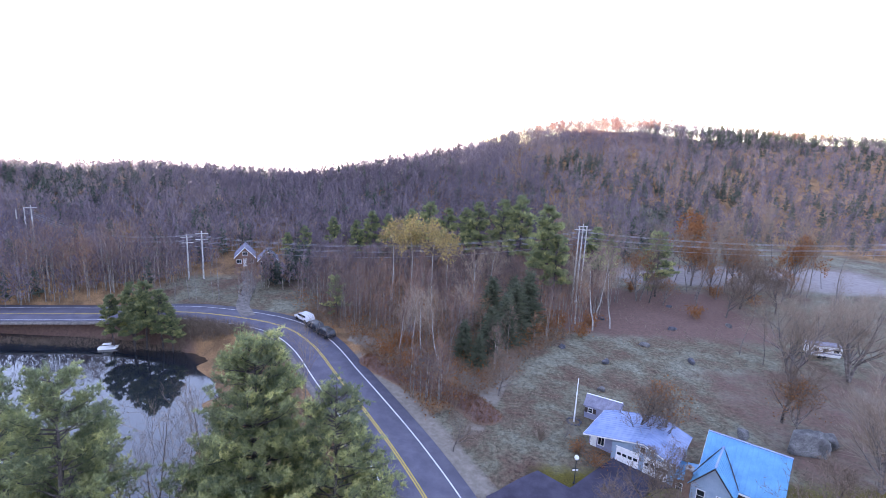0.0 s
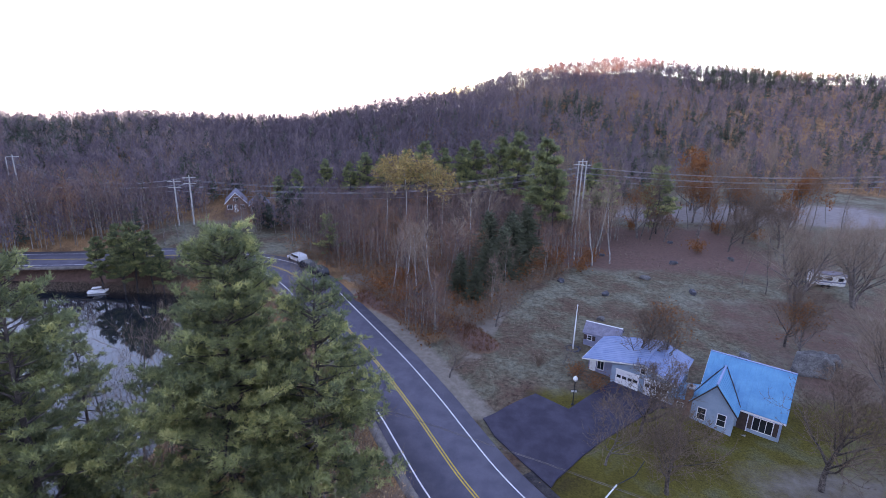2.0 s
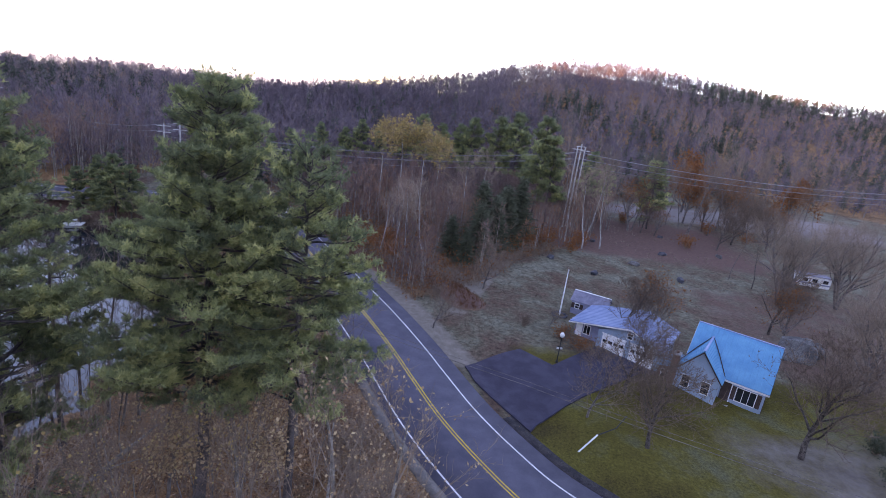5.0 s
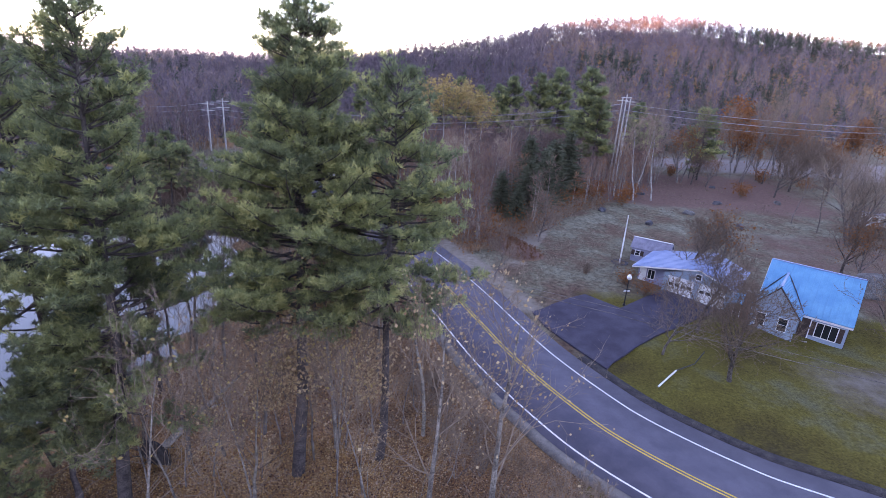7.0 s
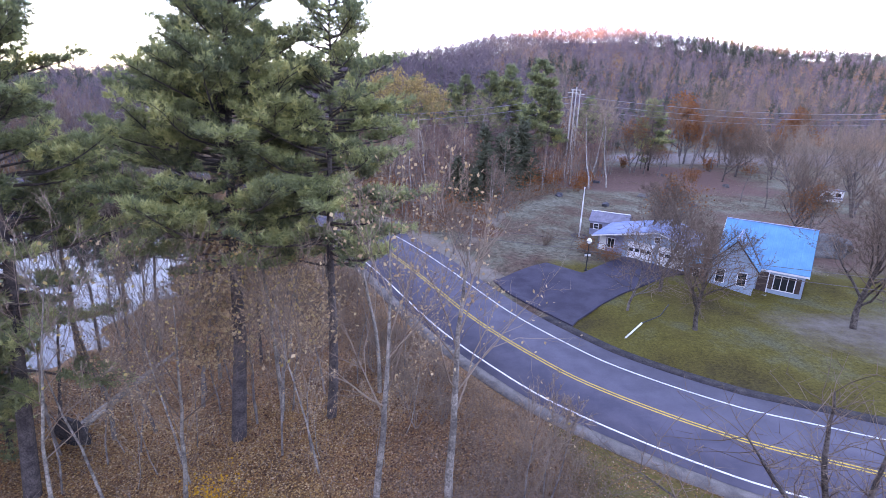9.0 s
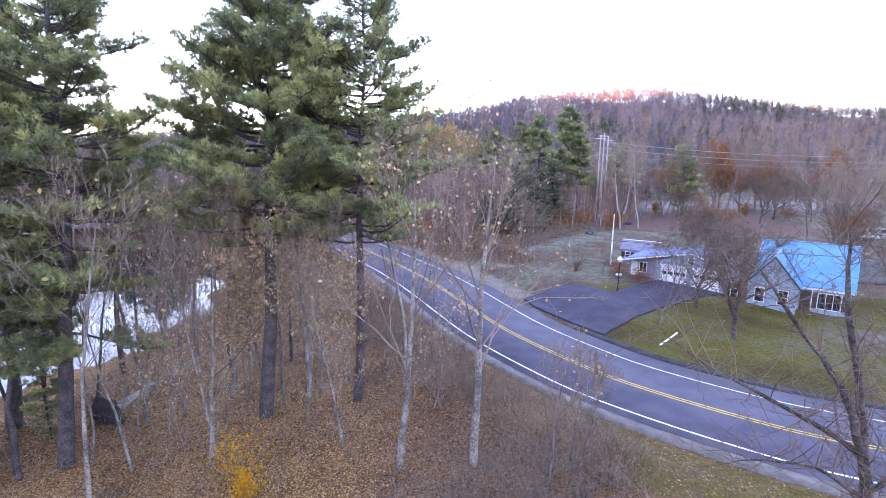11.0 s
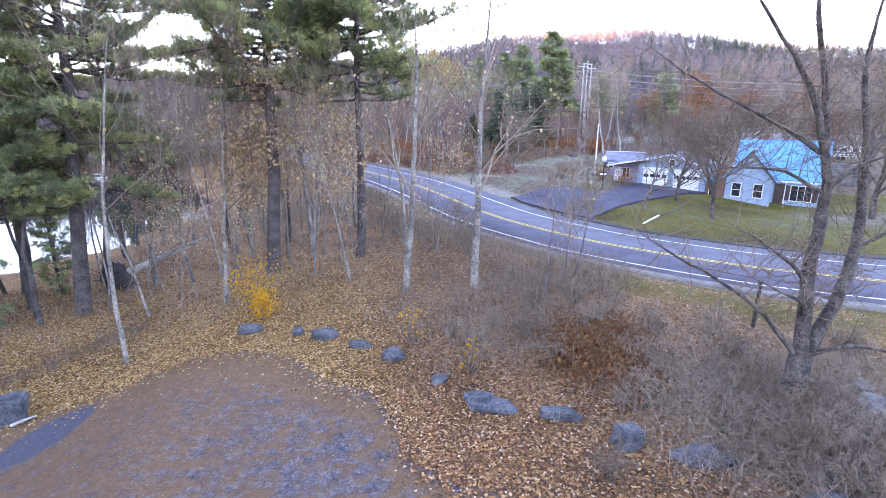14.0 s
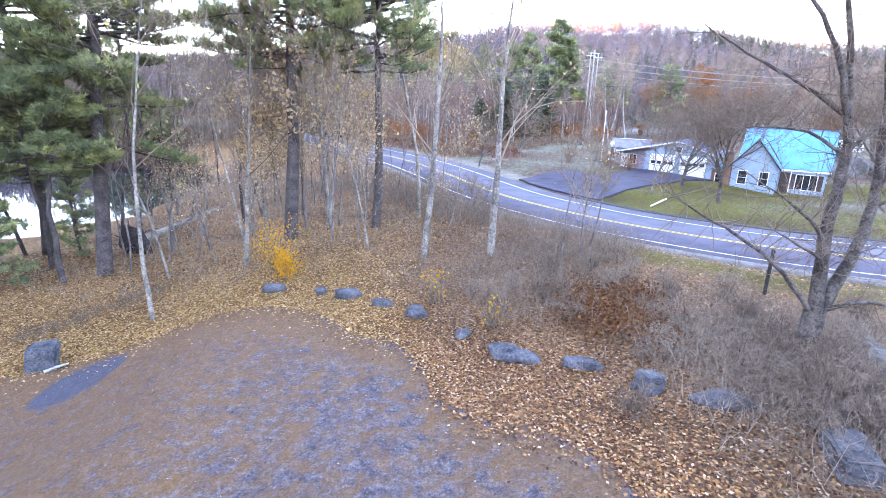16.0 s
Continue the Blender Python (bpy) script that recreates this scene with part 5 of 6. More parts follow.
# the near trees round the gravel lot: stem, thickness, bark, clinging leaves
NEAR_STEMS = [
    ([(-14.22, 16.65, 0), (-14.29, 16.65, 3.7), (-14.08, 16.65, 7.1), (-13.6, 16.7, 10.2), (-13.1, 16.8, 13.0)], 0.11, M_BARK_PALE, 60, 0.5),
    ([(0.27, 19.15, 0), (0.36, 19.15, 3.7), (0.40, 19.15, 8.0), (0.55, 19.2, 10.0), (0.7, 19.3, 12.6)], 0.19, M_BARK_PALE, 260, 0.3),
    ([(-2.87, 19.09, 0), (-2.53, 19.09, 3.5), (-2.36, 19.1, 7.1), (-2.27, 19.1, 10.0), (-2.3, 19.2, 12.2)], 0.155, M_BARK_PALE, 260, 0.25),
    ([(-3.27, 27.19, 0), (-3.51, 27.19, 4.2), (-4.2, 27.2, 7.4), (-4.9, 27.3, 11.0), (-5.3, 27.4, 13)], 0.13, M_BARK_PALE, 200, 0.3),
    ([(-8.56, 26.01, 0), (-8.73, 26.01, 4.0), (-9.07, 26.0, 7.7), (-9.13, 26.0, 9.7), (-9.2, 26, 12.5)], 0.14, M_BARK_PALE, 420, 0.25),
    ([(-22.4, 35.8, 0), (-21.95, 35.83, 6.4), (-21.06, 35.8, 12.4), (-20.7, 35.9, 15.5)], 0.15, M_BARK, 0, 0.45),
    ([(-20.1, 35.9, 0), (-19.96, 35.92, 4.4), (-19.49, 35.9, 9.4), (-18.9, 36, 13.5)], 0.14, M_BARK, 0, 0.4),
    ([(-16.3, 33.4, 0), (-16.37, 33.36, 3.4), (-15.93, 33.4, 8.6), (-15.7, 33.5, 13)], 0.12, M_BARK_DARK, 80, 0.35),
    ([(-14.2, 31.75, 0), (-14.26, 31.75, 5.4), (-14.12, 31.8, 10.2), (-14.0, 31.9, 14)], 0.14, M_BARK_PALE, 240, 0.35),
    ([(-11.67, 32.5, 0), (-11.65, 32.54, 3.8), (-11.54, 32.5, 7.6), (-11.5, 32.6, 12)], 0.12, M_BARK_DARK, 120, 0.35),
    ([(3.25, 17.95, 0), (3.33, 17.95, 2.3), (3.5, 18, 3.8), (3.8, 18.1, 5.0)], 0.045, M_BARK, 10, 0.25),
    ([(4.48, 18.36, 0), (4.83, 18.36, 1.9), (5.0, 18.4, 3.2), (5.2, 18.5, 4.4)], 0.045, M_BARK, 10, 0.2),
    ([(4.3, 18.5, 0), (4.2, 18.5, 1.8), (4.4, 18.6, 3.4), (4.3, 18.7, 4.6)], 0.04, M_BARK, 10, 0.2),
    ([(-15.8, 21.4, 0), (-16.5, 21.5, 3.0), (-17.6, 21.9, 6.0), (-18.2, 22.2, 9.0)], 0.075, M_BARK_PALE, 60, 0.3),
    ([(-11.7, 21.3, 0), (-12.3, 21.4, 3.6), (-13.2, 21.8, 7.0), (-13.8, 22.0, 10.5)], 0.07, M_BARK_PALE, 120, 0.35),
    ([(-5.6, 21.0, 0), (-6.1, 21.0, 3.0), (-6.9, 21.2, 6.0), (-7.3, 21.4, 9.0)], 0.06, M_BARK_PALE, 160, 0.3),
]
for i, (stem, r0, bark, n_leaf, fork_at) in enumerate(NEAR_STEMS):
    x, y = stem[0][:2]
    P = np.array(stem) - [x, y, 0.15]
    tall = P[-1, 2]
    ms = bare_tree_meshes(200 + i, tall, r0, bark, M_LEAF_TAN if i % 3 else M_LEAF_YELLOW, n_leaf, 0.085, fine=2, fine_w=0.014, kids=(12 if tall > 6 else 9, 5, 2), fork=fork_at, spread_=0.62, stem=P, twig=0.6)
    tree_thing("bare_tree", ms, x, y, 0, 1.0, "slender grey tree holding a few pale leaves" if n_leaf > 100 else "slender leafless tree in the leaf-strewn wood", group="bare trees by the lot")
for k, x, y, yaw, s in ((BARE[2], -17.8, 25.8, 60, 0.9), (BARE[0], -14.0, 28.4, 10, 0.95), (BARE[3], -7.6, 22.2, 80, 1.1), (PALE[1], -11.5, 20.4, 300, 0.8), (BARE[3], -19.8, 24.5, 150, 1.1), (BARE[0], -15.8, 36, 140, 0.9), (BARE[2], -7.2, 33.5, 130, 0.8), (BARE[1], -18.5, 40.5, 170, 0.85), (BARE[0], -12.5, 42, 290, 0.85), (PALE[2], -8.8, 38.5, 70, 0.95), (BARE[1], -16.5, 47, 200, 0.9), (BARE[0], -20.5, 52, 20, 0.9), (BARE[2], -14.5, 55, 20, 0.8)):
    tree_thing("bare_tree", k, x, y, yaw, s, "slender leafless tree with a few clinging leaves" if k in PALE else "slender leafless tree in the leaf-strewn wood", group="bare trees by the lot")

POLE = [
    bare_tree_meshes(25, 12, 0.055, None, M_LEAF_TAN, 130, 0.09, kids=(9, 3, 1), fork=0.4, spread_=0.5, twig=0.8),
    bare_tree_meshes(26, 10, 0.045, M_BARK_PALE, M_LEAF_TAN, 340, 0.095, kids=(10, 4, 1), fork=0.2, spread_=0.6, twig=0.9),
    bare_tree_meshes(27, 14, 0.08, M_BARK, kids=(10, 4, 1), fork=0.45, spread_=0.5, twig=0.6),
]
g5 = np.random.default_rng(8)
made = 0
while made < 38:
    x, y = g5.uniform(-19, -1.5), g5.uniform(20.5, 42)
    if x < np.interp(y, SHORE_Y, SHORE_X) + 2.5 or road_dist([x], [y])[0][0] > -7.0 or math.hypot(x + 10.3, y - 24) < 1.2:
        continue
    k = POLE[made % 3]
    tree_thing("sapling", k, x, y, g5.uniform(0, 360), g5.uniform(0.42, 0.82), "thin young tree holding tan leaves" if made % 3 == 1 else "thin straight young tree, nearly leafless", "tree", group="young trees in the wood", lean=(g5.normal() * 2.5, g5.normal() * 2.5))
    made += 1
g3 = np.random.default_rng(5)
made = 0
while made < 8:
    x, y = g3.uniform(-26, -1), g3.uniform(25, 56)
    if x < np.interp(y, SHORE_Y, SHORE_X) + 1.5 or road_dist([x], [y])[0][0] > -6.5:
        continue
    k = (BARE[3], BARE[1], PALE[2], BARE[0])[made % 4]
    tree_thing("bare_tree", k, x, y, g3.uniform(0, 360), g3.uniform(0.6, 1.0), "thin leafless sapling crowded in the wood", group="bare trees by the lot")
    made += 1
for x, y, s in ((-25.4, 24.5, 0.9), (-24.4, 35.8, 1.0), (-25.0, 40.5, 0.8), (-21.6, 27.2, 0.8), (-23.5, 47.0, 0.85), (-22.6, 25.0, 0.7)):
    tree_thing("bare_tree", DARK_BARE[(int(abs(x) * 7)) % 3], x, y, x * 40, s, "dark leafless trunk leaning over the pond", group="bare trees by the lot", tilt=(3, -5))
BEECH = bare_tree_meshes(35, 9, 0.07, None, M_LEAF_TAN, 1500, 0.125, kids=(14, 6, 2), fork=0.25, spread_=0.8)
for x, y, yaw, s in ((-9.6, 24.9, 0, 1.05), (-8.0, 26.0, 200, 0.85), (-12.4, 27.0, 140, 0.8)):
    tree_thing("beech_tree", BEECH, x, y, yaw, s, "young beech holding pale tan leaves", group="young beeches")

# leafless shrubs: tall arching ones towards the road, low tangles round the forked tree
SHRUB = [bare_tree_meshes(36 + i, 3.0, 0.028, M_BARK, multi=6, kids=(5, 3, 2), fork=0.25, spread_=0.55, droop=1.0, fine=1, fine_w=0.010, twig=0.35 + 0.2 * i) for i in range(2)]
TANGLE = [bare_tree_meshes(46 + i, 1.5, 0.016, M_BARK_FORK, multi=9, kids=(5, 3, 2), fork=0.15, spread_=0.9, droop=2.5, fine=2, fine_w=0.009, twig=(0.12, 0.35, 0.6)[i]) for i in range(3)]
gs = np.random.default_rng(23)
for i in range(15):
    while True:
        x, y = gs.uniform(-9, 0.5), gs.uniform(20, 34)
        if -12.0 < road_dist([x], [y])[0][0] < -6.8:
            break
    tree_thing("shrub", SHRUB[i % 2], x, y, gs.uniform(0, 360), gs.uniform(0.55, 0.95), "tall leafless arching shrub beside the road", "shrub", group="roadside shrubs")
made = 0
while made < 85:
    x, y = gs.uniform(-1, 14), gs.uniform(2, 19.5)
    near = max(math.exp(-((x - 7.6) / 2.6) ** 2 - ((y - 8.4) / 2.6) ** 2), 0.9 * math.exp(-((x - 9) / 2.5) ** 2 - ((y - 4) / 2.5) ** 2), 0.75 * math.exp(-((x - 2.2) / 2.6) ** 2 - ((y - 15.0) / 2.2) ** 2), 0.6 * math.exp(-((x - 6) / 2.0) ** 2 - ((y - 12.5) / 2.0) ** 2))
    if gs.random() > near or road_dist([x], [y])[0][0] > -7.2 or y - np.interp(x, LOT_X, LOT_Y) < 2.0 or math.hypot(x - 4.0, y - 12.6) < 1.5:
        continue
    tree_thing("shrub", TANGLE[made % 3], x, y, gs.uniform(0, 360), gs.uniform(0.5, 0.95), "low leafless grey-brown shrub in the bramble patch", "shrub", group="bramble shrubs")
    made += 1

for i in range(26):
    x = gs.uniform(4.6, 9.5)
    y = gs.uniform(4.0, 8.6)
    if y - np.interp(x, LOT_X, LOT_Y) > 1.6 and x + y > 11.2:
        tree_thing("shrub", TANGLE[i % 2], x, y, gs.uniform(0, 360), gs.uniform(0.5, 0.9), "low leafless grey-brown shrub in the bramble patch", "shrub", group="bramble shrubs")

# forked tree beside the gravel lot
def forked_tree():
    g = np.random.default_rng(77)
    stems = [
        ([(-0.06, 0, -0.4), (-0.02, 0, 0.4), (0.05, 0, 1.5)], (0.36, 0.28, 0.27)),
        ([(0.05, 0, 1.4), (-0.1, 0.1, 3.54), (0.02, 0.2, 4.9), (-0.03, 0.2, 6.03), (-0.22, 0.3, 7.12), (-0.46, 0.3, 8.4), (-0.84, 0.3, 9.6), (-1.1, 0.3, 11.4)], (0.19, 0.17, 0.15, 0.12, 0.09, 0.07, 0.05, 0.02)),
        ([(-0.21, 0.2, 6.7), (-0.75, 0.1, 7.89), (-1.51, 0, 8.88), (-2.11, 0, 9.6), (-2.9, 0, 10.6)], (0.085, 0.07, 0.055, 0.04, 0.015)),
        ([(0.09, 0, 1.4), (0.88, 0.2, 3.23), (1.11, 0.3, 4.46), (1.02, 0.4, 6.05), (0.82, 0.4, 7.4), (0.6, 0.5, 8.67), (0.7, 0.5, 10.5)], (0.18, 0.15, 0.13, 0.10, 0.08, 0.05, 0.02)),
        ([(-0.12, 0, 1.55), (-1.16, 0.3, 2.75), (-2.2, 0.5, 3.45), (-3.18, 0.7, 3.98), (-4.3, 0.9, 4.68)], (0.07, 0.055, 0.045, 0.03, 0.01)),
        ([(-0.09, 0.1, 3.4), (-0.54, -0.1, 3.84), (-1.49, -0.3, 4.51), (-2.46, -0.4, 5.02)], (0.06, 0.05, 0.03, 0.01)),
        ([(-0.2, 0.3, 6.7), (-1.33, 0.4, 7.37), (-2.7, 0.6, 8.05), (-3.59, 0.7, 8.54), (-4.4, 0.8, 9.1)], (0.065, 0.05, 0.04, 0.025, 0.01)),
        ([(-0.05, 0, 2.4), (-0.39, -0.3, 3.07), (-1.22, -0.6, 3.46), (-2.13, -0.8, 3.91)], (0.06, 0.05, 0.03, 0.01)),
        ([(0.03, 0, 1.45), (0.88, -0.2, 1.86), (1.84, -0.3, 1.82), (2.9, -0.4, 1.4)], (0.07, 0.055, 0.035, 0.012)),
        ([(0.0, 0.2, 5.8), (0.56, 0.0, 6.46), (1.5, -0.2, 6.75)], (0.055, 0.04, 0.012)),
        ([(0.0, 0.2, 5.7), (-0.96, 0.4, 6.23), (-1.97, 0.5, 6.32), (-2.6, 0.5, 6.25)], (0.055, 0.04, 0.025, 0.01)),
        ([(1.05, 0.3, 4.3), (1.8, 0.1, 4.9), (2.6, 0.1, 5.9)], (0.06, 0.04, 0.012)),
        ([(0.95, 0.4, 6.5), (1.7, 0.7, 7.4), (2.2, 1.0, 8.8)], (0.05, 0.035, 0.012)),
        ([(0.4, 0.1, 2.3), (1.3, 0.6, 3.2), (1.9, 1.0, 3.6)], (0.05, 0.035, 0.012)),
    ]
    lines, fine = [], []
    for pts, rad in stems:
        P = smooth_line(pts, 0.35)
        lines.append((P + g.normal(size=P.shape) * 0.012, np.interp(np.linspace(0, 1, len(P)), np.linspace(0, 1, len(rad)), rad), 8))
        if max(rad) < 0.2:
            for k in range(int(len(P) * 4.2)):
                i = g.integers(len(P) // 5, len(P))
                d = g.normal(size=3) + [0, 0, 0.5]
                d /= np.linalg.norm(d)
                L = g.uniform(0.5, 2.0)
                q = [P[i]]
                for s_ in range(4):
                    d = d + g.normal(size=3) * 0.15 + [0, 0, 0.06]
                    d /= np.linalg.norm(d)
                    q.append(q[-1] + d * L / 4)
                fine.append((np.array(q), np.linspace(0.012, 0.004, 5), 3))
    V, F = tubes(lines)
    trunk = ("trunk", mesh_of("trunk", V, F, M_BARK_FORK, smooth=True))
    V, F = tubes(fine)
    tip = np.concatenate([q[0][1:] for q in fine])
    P = np.repeat(tip, 2, 0)
    bV, bF = blades(P, g.normal(size=P.shape) + [0, 0, 0.4], g.uniform(0.2, 0.6, len(P)), 0.013, g)
    Q = np.concatenate([F[:, [0, 1, 2]], F[:, [0, 2, 3]], bF + len(V)])
    V = np.concatenate([V, bV])
    return [trunk, ("crown", mesh_of("crown", V, Q, M_TWIG, np.full(len(V), 0.1)))]


tree_thing("forked_tree", forked_tree(), 7.98, 9.2, 0, 1.0, "grey forked leafless tree rising from brush")

# yard trees
for k, x, y, yaw, s, lab in ((0, 20.6, 36.7, 0, 1.0, "spreading leafless tree on the lawn"), (0, 21.3, 44.5, 70, 0.92, "spreading leafless tree before the house"), (1, 16.4, 39.9, 0, 1.4, "young leafless tree on the lawn edge"), (1, 2.55, 53.2, 40, 1.0, "small round leafless tree by the road"), (0, 24.6, 55.8, 100, 0.95, "leafless tree behind the garage"), (3, 27.2, 55.0, 10, 0.85, "small tree with clinging rust leaves"), (2, 57.3, 76.4, 0, 0.95, "large spreading leafless tree in the yard"), (2, 67.6, 77.5, 60, 1.0, "large many-stemmed leafless tree by the trailer"), (0, 48, 64, 40, 1.0, "leafless tree above the boulders"), (3, 47.5, 60.3, 80, 0.75, "low tree with clinging rust leaves"), (0, 34.3, 37.6, 20, 1.35, "leafless tree beside the house"), (2, 50, 50, 120, 0.85, "leafless tree on the far lawn"), (4, 88.9, 124.8, 60, 1.25, "round oak with rust autumn leaves"), (4, 64.8, 127.3, 20, 1.1, "rust-leaved oak at the meadow edge"), (4, 70, 140, 120, 1.5, "rust-leaved oak at the meadow edge"), (1, 16.2, 56.2, 20, 0.5, "thin sapling by the drive"), (1, 9.1, 66.2, 0, 1.35, "slender pale leafless tree at the wood's edge")):
    tree_thing("yard_tree", YARD[k], x, y, yaw, s, lab, group="yard trees")


g4 = np.random.default_rng(17)
for i in range(62):
    if i < 9:
        x, y = g4.uniform(48, 88), g4.uniform(64, 112)
    else:
        x, y = g4.uniform(30, 100), g4.uniform(108, 140)
    k = (YARD[0], BARE[0], BARE[2], YARD[3], BARE[2], BARE[1], BARE[0])[i % 7]
    tree_thing("field_tree", k, x, y, g4.uniform(0, 360), g4.uniform(0.6, 1.0) * (1.0 if i < 9 else 1.25), "tree with clinging rust leaves at the field's edge" if k is YARD[3] else "leafless tree at the field's edge", group="trees round the field")

# ---- far and middle woods ----
def crown_blades(X, H, CR, low, m, w, g, tint, lift=0.5):
    """Twig strokes of many leafless crowns at once."""
    n = len(X)
    a = g.uniform(0, 2 * np.pi, (n, m))
    h = low + (1 - low) * g.random((n, m)) ** 0.8
    rr = CR[:, None] * np.sin(np.pi * np.clip((h - low) / (1 - low) * 0.8 + 0.2, 0, 1)) * np.sqrt(g.random((n, m)))
    P = np.stack([X[:, None, 0] + rr * np.cos(a), X[:, None, 1] + rr * np.sin(a), X[:, None, 2] + H[:, None] * h * 0.93], -1).reshape(-1, 3)
    D = np.stack([np.cos(a) * 0.8, np.sin(a) * 0.8, np.full((n, m), lift)], -1).reshape(-1, 3) + g.normal(size=(n * m, 3)) * 0.35
    L = (H[:, None] * g.uniform(0.06, 0.16, (n, m))).ravel()
    V, F = blades(P, D, L, w * g.uniform(0.7, 1.3, n * m), g)
    return V, F, np.repeat(np.repeat(tint, m), 3)


def trunks(X, H, r, g):
    n = len(X)
    w = np.arange(3) * 2 * np.pi / 3
    base = X[:, None] + np.stack([np.cos(w), np.sin(w), np.full(3, -0.3)], -1)[None] * np.stack([r, r, np.ones(n)], -1)[:, None]
    tip = X + np.column_stack([g.normal(size=(n, 2)) * 0.3, H * 0.95])
    V = np.concatenate([base.reshape(-1, 3), tip])
    i = np.arange(n)[:, None] * 3
    F = np.concatenate([np.column_stack([i + a, i + (a + 1) % 3, 3 * n + np.arange(n)[:, None]]) for a in range(3)])
    return V, F


def conifers(X, H, CR, low, m, w, g, tint, power=1.0):
    n = len(X)
    a = g.uniform(0, 2 * np.pi, (n, m))
    h = low + (1 - low) * g.random((n, m)) ** 1.15
    reach = CR[:, None] * np.clip(1.02 - (h - low) / (1 - low), 0.02, 1) ** power * (0.8 + 0.35 * np.sin(a * 2 + h * 25)) * g.uniform(0.55, 1.1, (n, m))
    P = np.stack([X[:, None, 0] + 0.25 * reach * np.cos(a), X[:, None, 1] + 0.25 * reach * np.sin(a), X[:, None, 2] + H[:, None] * h], -1).reshape(-1, 3)
    P = P + g.normal(size=P.shape) * 0.3
    D = np.stack([np.cos(a), np.sin(a), g.uniform(-0.25, 0.45, (n, m))], -1).reshape(-1, 3)
    L = (reach * 0.85).ravel() + 0.2
    V, F = blades(P, D, L, w * g.uniform(0.6, 1.4, n * m), g)
    return V, F, np.repeat(np.repeat(tint, m), 3)


def merge(*sets):
    Vs, Fs, at = [], [], 0
    for V, F in sets:
        Vs.append(V)
        Fs.append(F + at)
        at += len(V)
    return np.concatenate(Vs), np.concatenate(Fs)


def scatter(n, g, az, r_in, r_out):
    a = np.radians(g.uniform(az[0], az[1], n))
    k = g.random(n)
    r = np.sqrt(r_in(np.degrees(a)) ** 2 + (r_out(np.degrees(a)) ** 2 - r_in(np.degrees(a)) ** 2) * k)
    x, y = r * np.sin(a), r * np.cos(a)
    return x, y


g2 = np.random.default_rng(99)
foot = lambda a: np.interp(a, RIDGE_AZ, FOOT_R) - 6
top_r = lambda a: np.interp(a, RIDGE_AZ, RIDGE_R) + 8


def clearings(x, y):
    """Where no wood grows: meadow, clearing round the cottage, side road."""
    r, az = np.hypot(x, y), np.degrees(np.arctan2(x, y))
    c = (np.abs(x + 50) < 9) & (np.abs(y - 110) < 9)
    c |= (np.abs(x + 46) < 10) & (np.abs(y - 124) < 7)
    c |= (az > 21) & (r < np.interp(az, RIDGE_AZ, FOOT_R) + 2)
    return c


x, y = scatter(8500, g2, (-50, 50), foot, top_r)
x2, y2 = scatter(1800, g2, (-47, 47), lambda a: np.interp(a, RIDGE_AZ, RIDGE_R) * 0.93, top_r)
x, y = np.concatenate([x, x2]), np.concatenate([y, y2])
keep = ~clearings(x, y)
x, y = x[keep], y[keep]
z = ground_z(x, y)
nz = np.array([noise.noise(Vector((a * 0.02, b * 0.02, 3.0))) for a, b in zip(x, y)])
rr_ = np.hypot(x, y) / np.interp(np.degrees(np.arctan2(x, y)), RIDGE_AZ, RIDGE_R)
az_ = np.degrees(np.arctan2(x, y))
is_con = (g2.random(len(x)) < 0.07 + 0.30 * (nz > 0.18) + 0.10 * (az_ > 8)) | ((np.degrees(np.arctan2(x, y)) > 26) & (rr_ > 0.93) & (g2.random(len(x)) < 0.4))
is_con &= ~((az_ > 3) & (az_ < 21) & (rr_ > 0.86))
X = np.column_stack([x, y, z])
d_, c_ = X[~is_con], X[is_con]
H = g2.uniform(5.0, 8.6, len(d_))
tint = np.clip(0.32 + 0.9 * nz[~is_con] + g2.normal(size=len(d_)) * 0.16, 0, 1)
V, F, T = crown_blades(d_, H, H * 0.30, 0.16, 62, 0.22, g2, tint, 1.7)
tagged(mpart("hillside_wood", mesh_of("hillside_wood", V, F, M_TWIG_FAR, T)), "leafless brown-grey hardwood forest covering the hills", "forest", kind="stuff")
tagged(mpart("hillside_trunks", mesh_of("hillside_trunks", *trunks(d_, H * 0.97, g2.uniform(0.05, 0.15, len(d_)), g2), M_BARK_PALE)), "pale trunks standing in the hillside forest", "forest", kind="stuff")
H = g2.uniform(5.5, 8.5, len(c_))
V, F, T = conifers(c_, H, H * 0.22, 0.15, 110, 0.55, g2, g2.random(len(c_)))
tagged(mpart("hillside_conifers", mesh_of("hillside_conifers", V, F, M_FIR_FAR, T)), "dark evergreens scattered through the hillside forest", "forest", kind="stuff")


# middle wood between the road and the hills
SPRUCES = ((16.6, 91.0, 1.25), (11.4, 82.0, 1.05), (9.6, 88.6, 1.15), (13.6, 86.0, 1.15), (6.6, 74.0, 0.62), (4.4, 77.0, 0.75), (8.6, 78.5, 0.95), (14.5, 95, 1.0))


def mid_ok(x, y):
    sd, _ = road_dist(x, y)
    xs = np.interp(y, SHORE_Y, SHORE_X)
    ok = np.abs(sd) > 7
    right_wood = (sd > 0) & (woods_edge(x, y) < -1) & (y > 62)
    across = (sd < 0) & (y > 96)
    for a, b, c in SPRUCES:
        ok &= np.hypot(x - a, y - b + 1.0) > 3.2 * c
    return ok & (line_dist(x, y, TRACK) > 2.4) & (line_dist(x, y, BANK) > 2.6) & (right_wood | (across & (sd < 0))) & ~clearings(x, y) & ~((np.abs(x + 33) < 5) & (y < 125))


